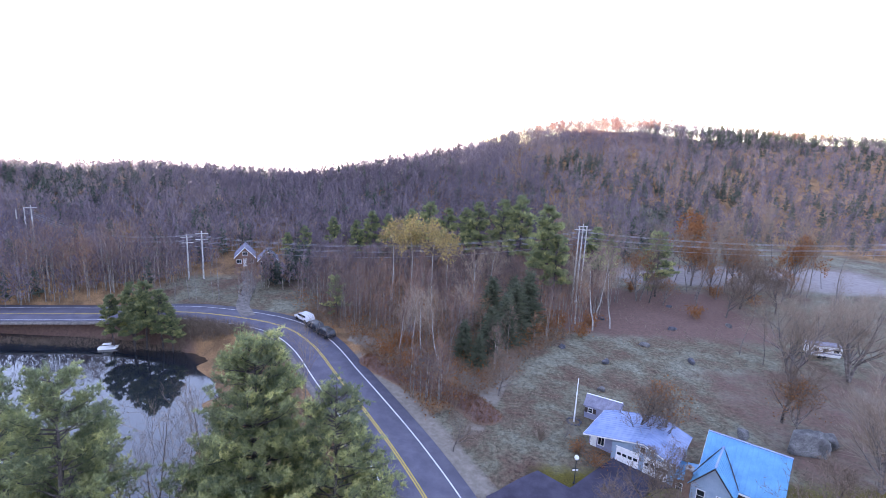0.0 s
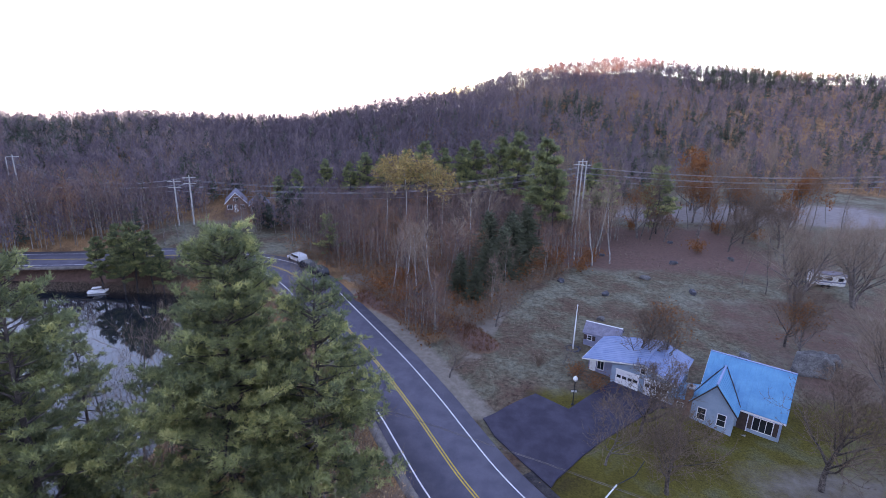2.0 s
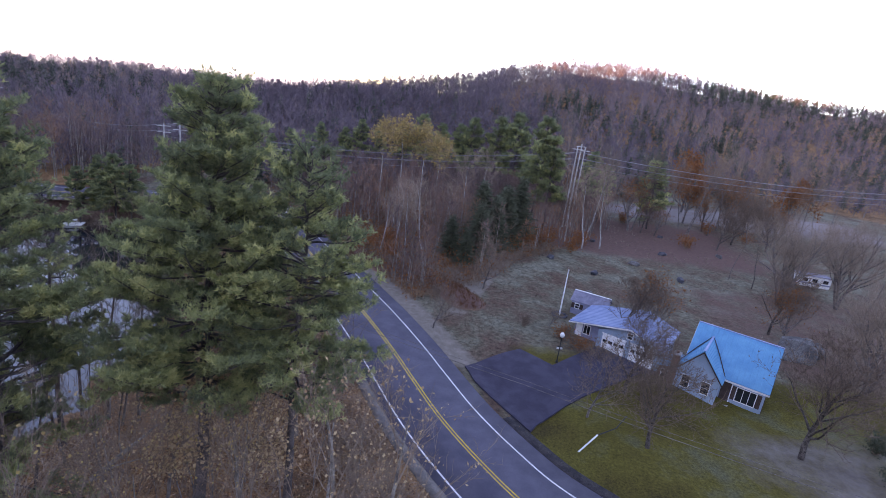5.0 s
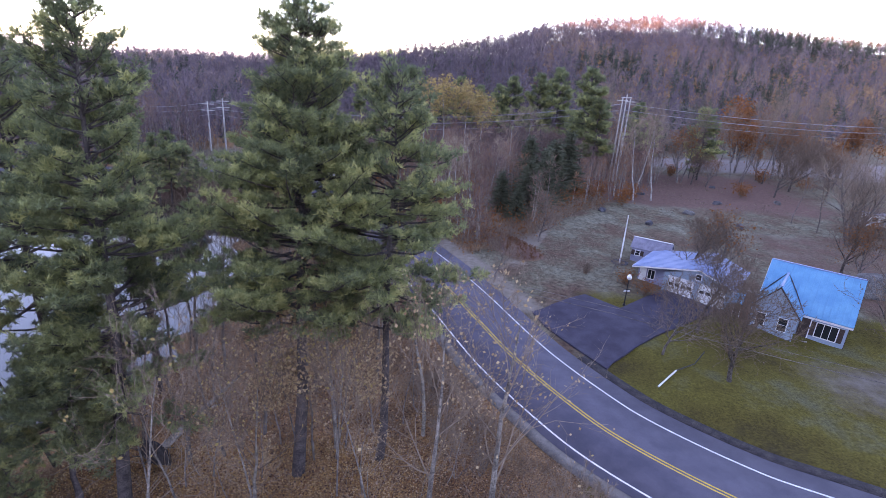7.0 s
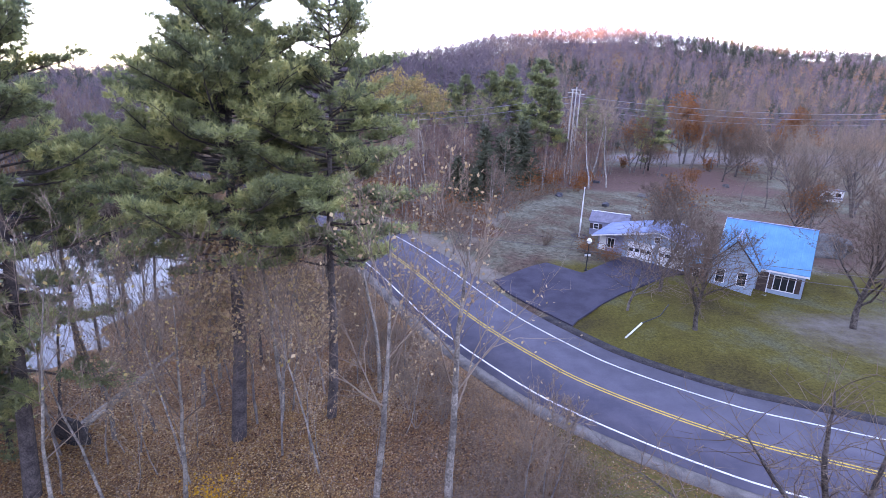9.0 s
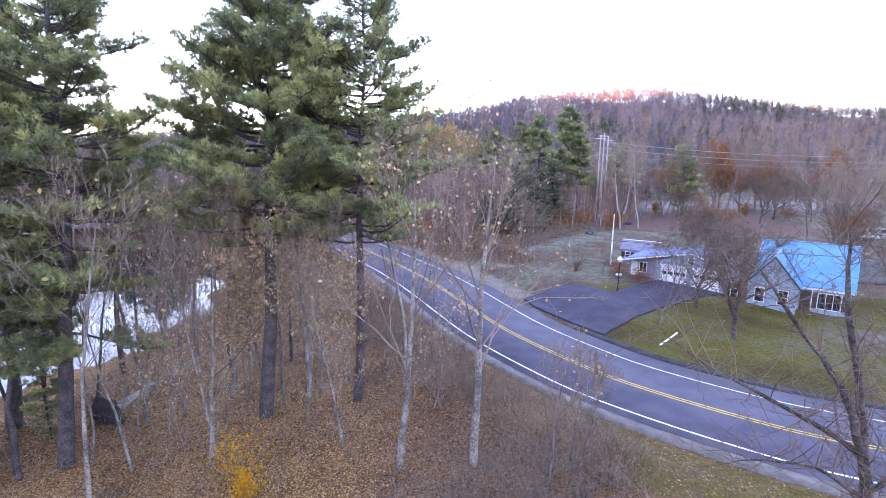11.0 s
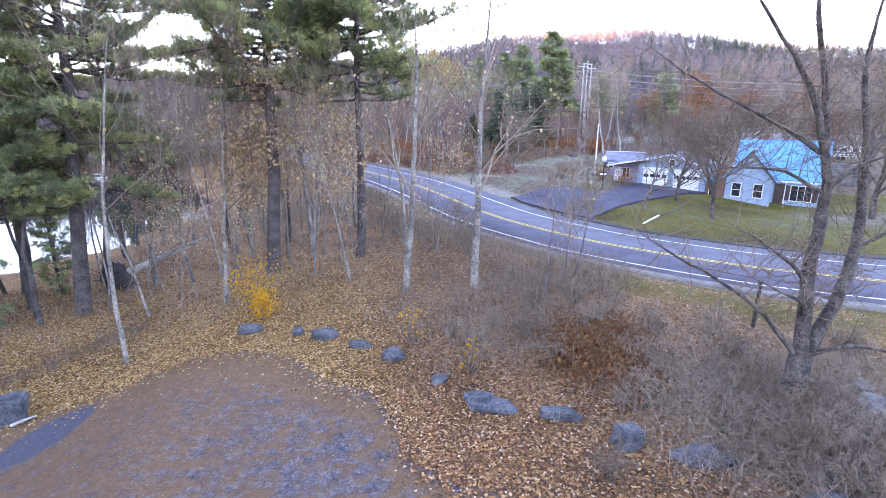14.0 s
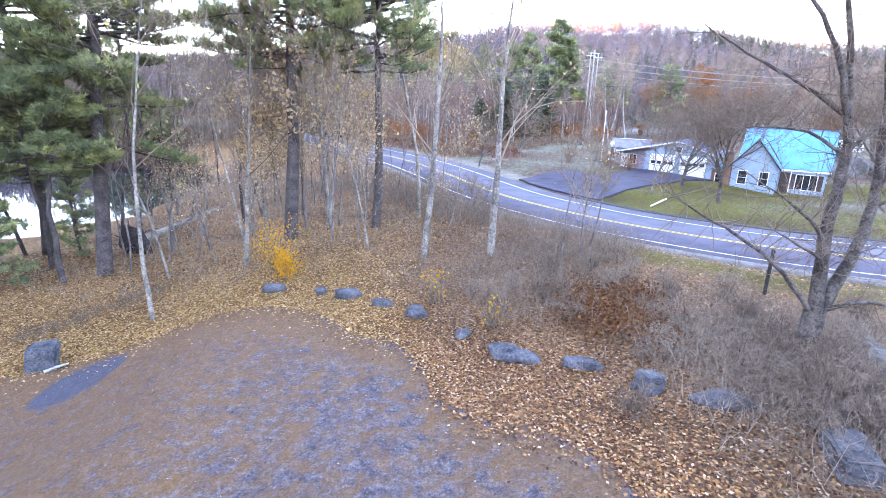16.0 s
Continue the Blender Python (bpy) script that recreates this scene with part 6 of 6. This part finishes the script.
x, y = g2.uniform(-120, 60, 9000), g2.uniform(60, 135, 9000)
ok = mid_ok(x, y) & (g2.random(9000) < 0.42) & (np.hypot(x, y) < np.interp(np.degrees(np.arctan2(x, y)), RIDGE_AZ, FOOT_R) + 3)
x, y = x[ok], y[ok]
z = ground_z(x, y)
X = np.column_stack([x, y, z])
H = g2.uniform(6, 11, len(X)) * (1 + 0.4 * (np.degrees(np.arctan2(x, y)) < -24))
nz = np.array([noise.noise(Vector((a * 0.05, b * 0.05, 9.0))) for a, b in zip(x, y)])
tint = np.clip(0.38 + 0.8 * nz + g2.normal(size=len(X)) * 0.22, 0, 1)
V, F, T = crown_blades(X, H, H * 0.20, 0.18, 120, 0.06, g2, tint, 1.1)
tagged(mpart("roadside_wood", mesh_of("roadside_wood", V, F, M_TWIG_MID, T)), "leafless hardwood thicket between road and hill", "forest", kind="stuff")
tagged(mpart("roadside_trunks", mesh_of("roadside_trunks", *trunks(X, H, g2.uniform(0.05, 0.14, len(X)), g2), M_BARK_PALE)), "grey trunks of the roadside wood", "forest", kind="stuff")


def far_pine(seed, H, CR, low, m, w, mat, power):
    g = np.random.default_rng(seed)
    X0 = np.zeros((1, 3))
    V, F, T = conifers(X0, np.array([H]), np.array([CR]), low, m, w, g, np.array([0.8]), power)
    tV, tF = tubes([(np.array([[0, 0, -0.3], [0.05, 0, H * 0.5], [0, 0.05, H]]), np.array([H * 0.016, H * 0.011, 0.02]), 6)])
    return [("trunk", mesh_of("trunk", tV, tF, M_BARK_DARK)), ("crown", mesh_of("crown", V, F, mat, T))]


FARP = [pine_meshes(16, 15, 0.2, 0.36, 3.4, 60, 7, 0.5, 0.13, 6), far_pine(62, 9, 3.4, 0.04, 2000, 0.24, M_FIR, 0.8), pine_meshes(17, 11, 0.16, 0.2, 3.6, 60, 6, 0.42, 0.11, 5)]
EVERGREENS = []
for x, y, s in SPRUCES:
    EVERGREENS.append((1, x, y, x * 37, s, "dark broad spruce at the meadow's edge"))
for x, y, h in ((-17.8, 128, 14), (-21.5, 126, 12), (-14, 130, 13), (-2.9, 128, 18), (1.5, 131, 16), (9.1, 126, 19), (6.0, 129, 17), (18.8, 122, 21.5), (15.0, 125, 20), (-37.5, 122, 9), (-34, 124, 10), (-27.8, 128, 11.5), (-8, 130, 15), (36.6, 118, 16), (40.5, 120, 13)):
    EVERGREENS.append((0, x, y, x * 53, h / 15, "green pine rising over the bare wood"))
EVERGREENS += [(0, 21.4, 104, 0, 1.45, "tall pine standing over the wood's edge"), (0, 23.6, 101, 90, 1.1, "tall pine standing over the wood's edge"), (2, 51.9, 118, 40, 1.4, "round-topped green pine at the meadow"),
               (2, -19.2, 92.5, 30, 0.75, "narrow dark evergreen by the parked cars")]
for x, y, s in ((-57.0, 84.4, 0.72), (-54.2, 85.6, 0.85), (-51.4, 84.4, 0.9), (-48.6, 84.8, 0.8), (-46.2, 83.8, 0.62), (-52.8, 83.4, 0.66)):
    EVERGREENS.append((0, x, y, x * 41, s, "pale green pine on the pond's spit"))
for k, x, y, yaw, s, lab in EVERGREENS:
    tree_thing("evergreen_tree", FARP[k], x, y, yaw, s, lab, group="evergreens beyond the road")

YELLOW = bare_tree_meshes(71, 15, 0.16, M_BIRCH, M_LEAF_YELLOW, 1300, 0.17, kids=(12, 7, 3), fork=0.6, spread_=0.6)
BIRCH = bare_tree_meshes(72, 11, 0.13, M_BIRCH, kids=(10, 5, 3), fork=0.4)
for i, (x, y, s) in enumerate(((-9.5, 99, 1.0), (-5.5, 100, 1.05), (-1.5, 101.5, 1.0), (1.2, 99.5, 0.9))):
    tree_thing("birch_tree", YELLOW, x, y, 80 * i, s, "tall birch with thinning yellow crown", group="yellow birches")
for i, (x, y, s) in enumerate(((0.3, 74.5, 1.0), (-2.4, 77, 0.95), (-4.2, 79.5, 0.9), (2.5, 82, 0.9), (-6.2, 75.5, 0.8), (6.5, 90, 1.2), (30.2, 94, 1.25), (34.2, 96, 1.2), (27.5, 97, 1.2), (32.5, 100, 1.3), (9.0, 100, 1.2))):
    tree_thing("birch_tree", BIRCH, x, y, 50 * i, s, "bare white-stemmed birch in the wood", group="bare birches")


# ---- brush, litter ----
def brush(name, n, xs, ys, mask, hmax, label, mat, g, w=0.02, tint=0.5):
    x, y = g.uniform(*xs, n), g.uniform(*ys, n)
    k = mask(x, y)
    x, y = x[k], y[k]
    z = ground_z(x, y)
    m = 5
    P = np.repeat(np.column_stack([x, y, z]), m, 0) + g.normal(size=(len(x) * m, 3)) * [0.18, 0.18, 0.0]
    D = g.normal(size=(len(P), 3)) * 0.45 + [0, 0, 1]
    L = g.uniform(0.35, 1.0, len(P)) * hmax
    V, F = blades(P, D, L, w, g)
    # side twigs
    Q = np.repeat(P + D / np.linalg.norm(D, axis=1, keepdims=True) * (L * 0.55)[:, None], 2, 0)
    E = np.repeat(D, 2, 0) + g.normal(size=(len(Q), 3)) * 0.8
    V2, F2 = blades(Q, E, np.repeat(L, 2) * 0.5, w * 0.7, g)
    V, F = merge((V, F), (V2, F2))
    t = np.clip(tint + 0.25 * g.normal(size=len(V) // 3), 0, 1)
    return tagged(mpart(name, mesh_of(name, V, F, mat, np.repeat(t, 3))), label, "undergrowth", kind="stuff")


def canes(name, n, xs, ys, mask, hmax, label, g, w=0.016, tint=0.7):
    """Arching canes of three bent lengths each."""
    x, y = g.uniform(*xs, n), g.uniform(*ys, n)
    k = mask(x, y)
    x, y = x[k], y[k]
    m = 4
    P = np.repeat(np.column_stack([x, y, ground_z(x, y)]), m, 0) + g.normal(size=(len(x) * m, 3)) * [0.25, 0.25, 0.0]
    a = g.uniform(0, 2 * np.pi, len(P))
    out = np.stack([np.cos(a), np.sin(a), np.zeros(len(P))], -1)
    L = (g.uniform(0.4, 1.0, len(P)) * hmax)[:, None]
    up = np.array([0, 0, 1.0])
    p1 = P + (up * 0.42 + out * g.uniform(0.05, 0.6, (len(P), 1))) * L
    p2 = p1 + (up * 0.22 + out * g.uniform(0.2, 0.6, (len(P), 1)) + np.cross(out, up) * g.normal(size=(len(P), 1)) * 0.2) * L
    p3 = p2 + (up * g.uniform(-0.35, 0.2, (len(P), 1)) + out * 0.45) * L
    S = np.cross(out, up) * w
    V = np.stack([P - S, P + S, p1 + S * 0.8, p1 - S * 0.8, p2 + S * 0.6, p2 - S * 0.6, p3 + S * 0.3, p3 - S * 0.3], 1).reshape(-1, 3)
    i = np.arange(len(P))[:, None] * 8
    F = np.concatenate([i + [0, 1, 2, 3], i + [3, 2, 4, 5], i + [5, 4, 6, 7]])
    tt = np.repeat(np.clip(tint + 0.25 * g.normal(size=len(P)), 0, 1), 8)
    return tagged(mpart(name, mesh_of(name, V, F, M_TWIG, tt)), label, "undergrowth", kind="stuff")


def lot_edge(x, y):
    return y - np.interp(x, LOT_X, LOT_Y)


def patch(x, y, cx, cy, rx, ry):
    return np.exp(-((x - cx) / rx) ** 2 - ((y - cy) / ry) ** 2)


def lot_brush(x, y):
    """Thick round the forked tree, thinner along the lot, none on the mown verge."""
    d = 1.0 * patch(x, y, 7.2, 8.6, 2.6, 2.6) + 0.8 * patch(x, y, 10.5, 10.5, 3, 2) + 0.55 * patch(x, y, 6.0, 12.0, 2.2, 2.2) + 0.9 * patch(x, y, 1.5, 14.5, 2.6, 2.0) + 0.95 * patch(x, y, 3.0, 19.0, 3.4, 2.6) + 0.3 * patch(x, y, -1.5, 17.0, 2.2, 2.2) + 0.8 * patch(x, y, 9.5, 4.5, 3, 3)
    return (g2.random(len(x)) < d) & (road_dist(x, y)[0] < -6.4) & (lot_edge(x, y) > 2.2)


brush("brambles", 8000, (-4, 15), (0, 23), lot_brush, 0.6, "tangle of leafless brown brambles beside the lot", M_TWIG, g2, 0.008, 0.25)
canes("bramble_canes", 9000, (-4, 15), (0, 23), lot_brush, 1.15, "arching grey-brown bramble canes beside the lot", g2, 0.0065, 0.35)
canes("thorn_tangle", 2600, (3.5, 13), (1, 13), lambda x, y: (g2.random(len(x)) < patch(x, y, 7.6, 8.0, 3.0, 2.8) + 0.8 * patch(x, y, 9, 3, 3, 3)) & (lot_edge(x, y) > 2.6) & (road_dist(x, y)[0] < -8), 1.35, "tall arching grey thorn canes round the forked tree", g2, 0.0065, 0.2)
brush("shore_brush", 700, (-31, -18), (11, 40), lambda x, y: (np.abs(x - np.interp(y, SHORE_Y, SHORE_X) - 2.6) < 2.2) & (y < 28), 2.0, "tall leafless brush along the pond's near shore", M_TWIG, g2, 0.02, 0.5)
brush("verge_brush", 5200, (-9, 9), (14, 48), lambda x, y: (np.abs(road_dist(x, y)[0] + 8.0) < 1.7) & (g2.random(len(x)) < 0.8 * np.clip((9 - x) / 4, 0, 1)), 0.7, "low brown brush along the road's edge", M_TWIG, g2, 0.013, 0.35)
brush("road_thicket", 5200, (-12, 7), (17, 46), lambda x, y: (np.abs(road_dist(x, y)[0] + 8.4) < 2.6) & (g2.random(len(x)) < 0.75), 1.5, "leafless thicket between the wood and the road", M_TWIG, g2, 0.013, 0.4)
canes("wood_canes", 500, (-26, 0), (19, 48), lambda x, y: (x > np.interp(y, SHORE_Y, SHORE_X) + 1.0) & (road_dist(x, y)[0] < -5.5), 1.5, "arching bare shoots on the wood floor", g2, 0.010, 0.6)
# no ditch is cut: a strip of darkest stems is added in its place
brush("gully_brush", 900, (-19, -15), (15, 20), lambda x, y: np.abs((y - 16.1) - (x + 17.9) * 1.6) < 0.8, 0.5, "dark stems standing in for a small dark wet ditch", M_TWIG, g2, 0.014, 0.0)
brush("bank_brush", 7500, (-100, -24), (84, 90.5), lambda x, y: road_dist(x, y)[0] < -4.8, 2.3, "leafless brush along the pond's far bank", M_TWIG, g2, 0.05, 0.2)
brush("meadow_weeds", 3600, (0, 78), (50, 118), lambda x, y: (road_dist(x, y)[0] > 7) & (woods_edge(x, y) > -1) & ~((x > 17) & (x < 40) & (y < 66)) & (np.array([noise.noise(Vector((a * 0.11, c * 0.11, 5.0))) for a, c in zip(x, y)]) > 0.0), 0.45, "dry brown weeds standing in the meadow", M_TWIG, g2, 0.05, 0.55)
brush("undergrowth", 800, (-24, -2), (16, 44), lambda x, y: (y > 17.5) & (x > np.interp(y, SHORE_Y, SHORE_X) + 0.5) & (road_dist(x, y)[0] < -5.5), 1.1, "thin leafless saplings on the wood floor", M_TWIG, g2, 0.018, 0.6)
brush("roadside_brush", 5200, (-30, 5), (40, 92), lambda x, y: (x > np.interp(y, SHORE_Y, SHORE_X) + 0.8) & (road_dist(x, y)[0] < -5.5), 1.6, "leafless brush between road and pond", M_TWIG, g2, 0.03, 0.5)
brush("bank_weeds", 2600, (-14, 12), (56, 80), lambda x, y: line_dist(x, y, BANK) < 2.2, 0.7, "dead brown weeds on the roadside bank", M_LEAF_BRACKEN, g2, 0.05, 0.4)
brush("thicket", 9000, (-26, 24), (58, 100), lambda x, y: (road_dist(x, y)[0] > 7) & (woods_edge(x, y) < 1), 1.8, "dense leafless thicket under the wood", M_TWIG, g2, 0.04, 0.45)


def litter(name, n, xs, ys, mask, size, label, g, mat=None):
    x, y = g.uniform(*xs, n), g.uniform(*ys, n)
    k = mask(x, y)
    x, y = x[k], y[k]
    P = np.column_stack([x, y, ground_z(x, y) + 0.10 * np.array([noise.noise(Vector((a * 0.35, b * 0.35, 0.0))) for a, b in zip(x, y)]) + g.uniform(0.01, 0.06, len(x))])
    V, F = leaf_quads(P, size, g, 0.75)
    return tagged(mpart(name, mesh_of(name, V, F, mat or M_LITTER, np.repeat(g.random(len(x)), 4))), label, "fallen leaves", kind="stuff")


def litter_mask(x, y):
    e = lot_edge(x, y)
    thick = np.clip(1.2 - 0.10 * np.clip(e, 0, 20), 0.38, 1)
    stray = np.exp(-np.clip(-e, 0, 9) / 0.45) * np.where(x > -3, 1.0, 0.5)
    return (g2.random(len(x)) < np.where(e > 0, thick, stray)) & (road_dist(x, y)[0] < np.where(x > 3, -11.0, -8.6)) & (x > np.interp(y, SHORE_Y, SHORE_X) + 1.5)


litter("leaf_litter", 190000, (-6, 10), (-1, 26), lambda x, y: litter_mask(x, y) & (g2.random(len(x)) < sstep(-6, -1, x)), 0.048, "thick carpet of fallen tan and brown leaves", g2)
litter("golden_litter", 200000, (-25, 1), (8, 27), lambda x, y: litter_mask(x, y) & (g2.random(len(x)) > sstep(-6, -1, x)), 0.05, "carpet of golden-brown fallen leaves under the trees", g2, M_LITTER_GOLD)
litter("scattered_leaves", 26000, (-24, 2), (20, 46), lambda x, y: (x > np.interp(y, SHORE_Y, SHORE_X) + 1) & (road_dist(x, y)[0] < -5.2), 0.075, "fallen leaves on the wood floor", g2)
litter("roadside_leaves", 16000, (1, 16), (6, 27), lambda x, y: np.abs(road_dist(x, y)[0] + 8.2) < 3.2, 0.045, "pale fallen leaves in the roadside grass", g2)
litter("verge_leaves", 5200, (9, 34), (16, 40), lambda x, y: (np.abs(road_dist(x, y)[0] - 5.2) < 0.7), 0.06, "fallen leaves along the verge", g2)


x, y = g2.uniform(-30, 24, 5200), g2.uniform(60, 104, 5200)
k = (road_dist(x, y)[0] > 6.5) & (woods_edge(x, y) < 1.5)
P = np.column_stack([x, y, ground_z(x, y) + g2.uniform(0.05, 1, len(x)) ** 2 * 3.0])[k]
P = np.repeat(P, 4, 0) + g2.normal(size=(len(P) * 4, 3)) * 0.45
V, F = leaf_quads(P, 0.15, g2)
tagged(mpart("understorey_leaves", mesh_of("understorey_leaves", V, F, M_LEAF_RUST, np.repeat(g2.random(len(P)), 4))), "rust-brown leaves clinging low in the roadside wood", "undergrowth", kind="stuff")


def bush(x, y, r, h, mat, n, label, leaf=0.06, group="bushes", seed=1):
    g = np.random.default_rng(seed)
    e = thing("bush", x, y, gz(x, y), 0, label, "bush", group)
    k = 40
    P = g.normal(size=(k, 3)) * [0.12, 0.12, 0.02]
    D = g.normal(size=(k, 3)) * [r * 0.6, r * 0.6, 0.1] + [0, 0, h]
    L = [(np.array([p, p + d * 0.5 + g.normal(size=3) * 0.06, p + d * g.uniform(0.8, 1.05)]), np.array([0.018, 0.012, 0.005]), 3) for p, d in zip(P, D)]
    V, F = tubes(L)
    mpart("stalk", mesh_of("stalk", V, F, M_TWIG, np.full(len(V), 0.4)), e)
    tips = np.concatenate([l[0][1:] for l in L])
    if n:
        Q = tips[g.integers(0, len(tips), n)] + g.normal(size=(n, 3)) * [r * 0.28, r * 0.28, h * 0.16]
        Q[:, 2] = np.abs(Q[:, 2])
        V, F = leaf_quads(Q, leaf, g)
        mpart("foliage", mesh_of("foliage", V, F, mat, np.repeat(g.random(n), 4)), e)
    else:
        Q = np.repeat(tips, 14, 0)
        V, F = blades(Q, g.normal(size=(len(Q), 3)) + [0, 0, 0.5], g.uniform(0.15, 0.45, len(Q)) * h * 0.6, 0.02, g)
        mpart("twig_crown", mesh_of("twig_crown", V, F, M_TWIG, np.full(len(V), 0.35)), e)
    return e


bush(-8.7, 17.45, 0.42, 1.0, M_LEAF_BUSH, 900, "small shrub with bright orange-yellow autumn leaves", 0.055, seed=3)
bush(-9.5, 18.6, 0.75, 1.9, M_LEAF_BUSH, 620, "thin shrub with scattered yellow autumn leaves", 0.055, seed=13)
bush(13.1, 55.8, 1.3, 1.6, M_LEAF_RUST, 0, "round leafless garden shrub", seed=4)
bush(18.6, 51.3, 1.5, 1.5, M_LEAF_RUST, 500, "brown-leaved shrub beside the garage", 0.08, seed=5)
bush(17.0, 53.6, 1.0, 1.3, M_LEAF_RUST, 400, "brown-leaved shrub beside the garage", 0.08, seed=6)
for i, (x, y, r) in enumerate(((3.9, 12.9, 1.3), (4.5, 11.7, 1.1), (3.0, 12.4, 1.0), (4.9, 14.0, 1.2), (4.3, 10.8, 1.0), (3.4, 13.9, 1.1))):
    bush(x, y, r, 0.45, M_LEAF_BRACKEN, 1600, "rust-brown bracken among the brambles", 0.055, seed=70 + i)
bush(-4.2, 72.4, 1.4, 2.2, M_LEAF_RUST, 700, "rust-leaved young beech at the wood's edge", 0.12, seed=8)
bush(-2.3, 14.6, 0.5, 1.1, M_LEAF_BUSH, 90, "sapling with a few yellow leaves", 0.06, seed=9)
bush(-0.3, 12.6, 0.5, 0.9, M_LEAF_BUSH, 60, "sapling with a few yellow leaves", 0.06, seed=10)
bush(42.2, 39.4, 1.0, 1.5, M_FIR, 2600, "dark clipped evergreen shrub on the lawn", 0.07, seed=11)
bush(40.0, 34.9, 1.0, 1.4, M_FIR, 2600, "dark clipped evergreen shrub on the lawn", 0.07, seed=12)
for i, (x, y) in enumerate(((22, 92), (27, 90), (47, 121), (66, 118), (19, 90), (-8, 76), (-5, 80), (24, 95), (20, 95), (30, 96), (72, 112), (55, 104))):
    bush(x, y, 1.6, 2.4, M_LEAF_RUST, 600, "rust-leaved brush at the clearing", 0.14, seed=20 + i)

# loose stones on the gravel lot
n = 9000
x, y = g2.uniform(-18, 5, n), g2.uniform(-4, 13.5, n)
k = lot_edge(x, y) < 0.3
x, y = x[k], y[k]
n = len(x)
s = g2.uniform(0.008, 0.026, (n, 1, 1)) * g2.uniform(0.6, 1.3, (n, 1, 3))
octa = np.array([[1, 0, 0], [-1, 0, 0], [0, 1, 0], [0, -1, 0], [0, 0, 1], [0, 0, -1.0]])
V = (octa[None] * s + np.column_stack([x, y, ground_z(x, y) + 0.10 * np.array([noise.noise(Vector((a * 0.35, c * 0.35, 0.0))) for a, c in zip(x, y)])])[:, None]).reshape(-1, 3)
o8 = np.array([[0, 2, 4], [2, 1, 4], [1, 3, 4], [3, 0, 4], [2, 0, 5], [1, 2, 5], [3, 1, 5], [0, 3, 5]])
F = (o8[None] + np.arange(n)[:, None, None] * 6).reshape(-1, 3)
M_PEBBLE = foliage("pale_gravel_stones", [(0.0, (0.08, 0.08, 0.095)), (0.6, (0.17, 0.165, 0.18)), (0.95, (0.22, 0.20, 0.195)), (1.0, (0.42, 0.40, 0.38))], 0.9, 0.0, 1.0)
tagged(mpart("loose_gravel", mesh_of("loose_gravel", V, F, M_PEBBLE, np.zeros(len(V)))), "loose grey and white gravel stones", "gravel", kind="stuff")

# fence post, stump, log
fp = thing("fence_post", 10.0, 14.15, gz(10.0, 14.15), 0, "dark metal fence post on the verge", "fence post")
part("post", box(-0.05, 0.05, -0.04, 0.04, -0.2, 1.75), M_DARKPAINT, fp)
st = thing("fallen_tree", -19.7, 25.4, gz(-19.7, 25.4), 0, "fallen tree with upturned dark root plate", "fallen tree")
gr = np.random.default_rng(4)
rp = lathe([(0.25, -0.25), (0.7, -0.2), (0.98, -0.05), (0.9, 0.15), (0.5, 0.35), (0.25, 0.5)], 13)
for v in rp.verts:
    v.co *= 0.8 + 0.45 * gr.random()
part("root_plate", rp, M_DIRTVERGE, st, "dark earthy root plate").matrix_basis = pose(0, 0, 0.65, -82, 0, -12)
roots = []
for a in range(11):
    w = a * 0.57
    d = np.array([math.cos(w), -0.15, math.sin(w)])
    roots.append((np.array([d * 0.5, d * 1.0 + gr.normal(size=3) * 0.08, d * 1.35 + gr.normal(size=3) * 0.15]) + [0, 0, 0.75], np.array([0.06, 0.04, 0.012]), 5))
V, F = tubes(roots)
mpart("roots", mesh_of("roots", V, F, M_BARK_FORK), st)
V, F = tubes([(np.array([[0.1, 0.1, 0.7], [0.6, 2.2, 0.85], [1.3, 5.2, 1.1], [2.2, 8.5, 1.4]]), np.array([0.26, 0.22, 0.15, 0.05]), 8), (np.array([[0.8, 3.2, 0.9], [1.9, 3.9, 1.5], [3.4, 4.4, 1.9]]), np.array([0.09, 0.06, 0.02]), 5)])
mpart("log", mesh_of("log", V, F, M_BARK_PALE), st, "pale grey log")

bk = thing("broken_branch", -15.9, 13.2, gz(-15.9, 13.2) + 0.06, 40, "short pale broken branch lying by the corner boulder", "branch")
V, F = tubes([(np.array([[-0.35, 0, 0.0], [0, 0.04, 0.05], [0.4, -0.02, 0.12]]), np.array([0.06, 0.055, 0.03]), 7)])
mpart("stick", mesh_of("stick", V, F, M_BIRCH), bk)

# boat at the pond's spit
bo = thing("boat", -58.0, 84.0, WATER_Z, 20, "small white boat moored at the pond's spit", "boat")
hb = prism([(-1.9, 0.0), (1.6, 0.0), (2.3, 0.55), (-2.0, 0.5)], -0.75, 0.75)
bmesh.ops.bevel(hb, geom=hb.edges[:], offset=0.1, segments=2, affect="EDGES")
bo.scale = (0.75, 0.75, 0.75)
part("hull", hb, M_TRIM, bo)
part("canopy", box(-1.0, 0.8, -0.6, 0.6, 1.15, 1.25, bevel=0.03), M_TRIM, bo)
for a in (-0.95, 0.75):
    for b in (-0.55, 0.55):
        part("strut", box(a - 0.03, a + 0.03, b - 0.03, b + 0.03, 0.4, 1.18), M_TRIM, bo)
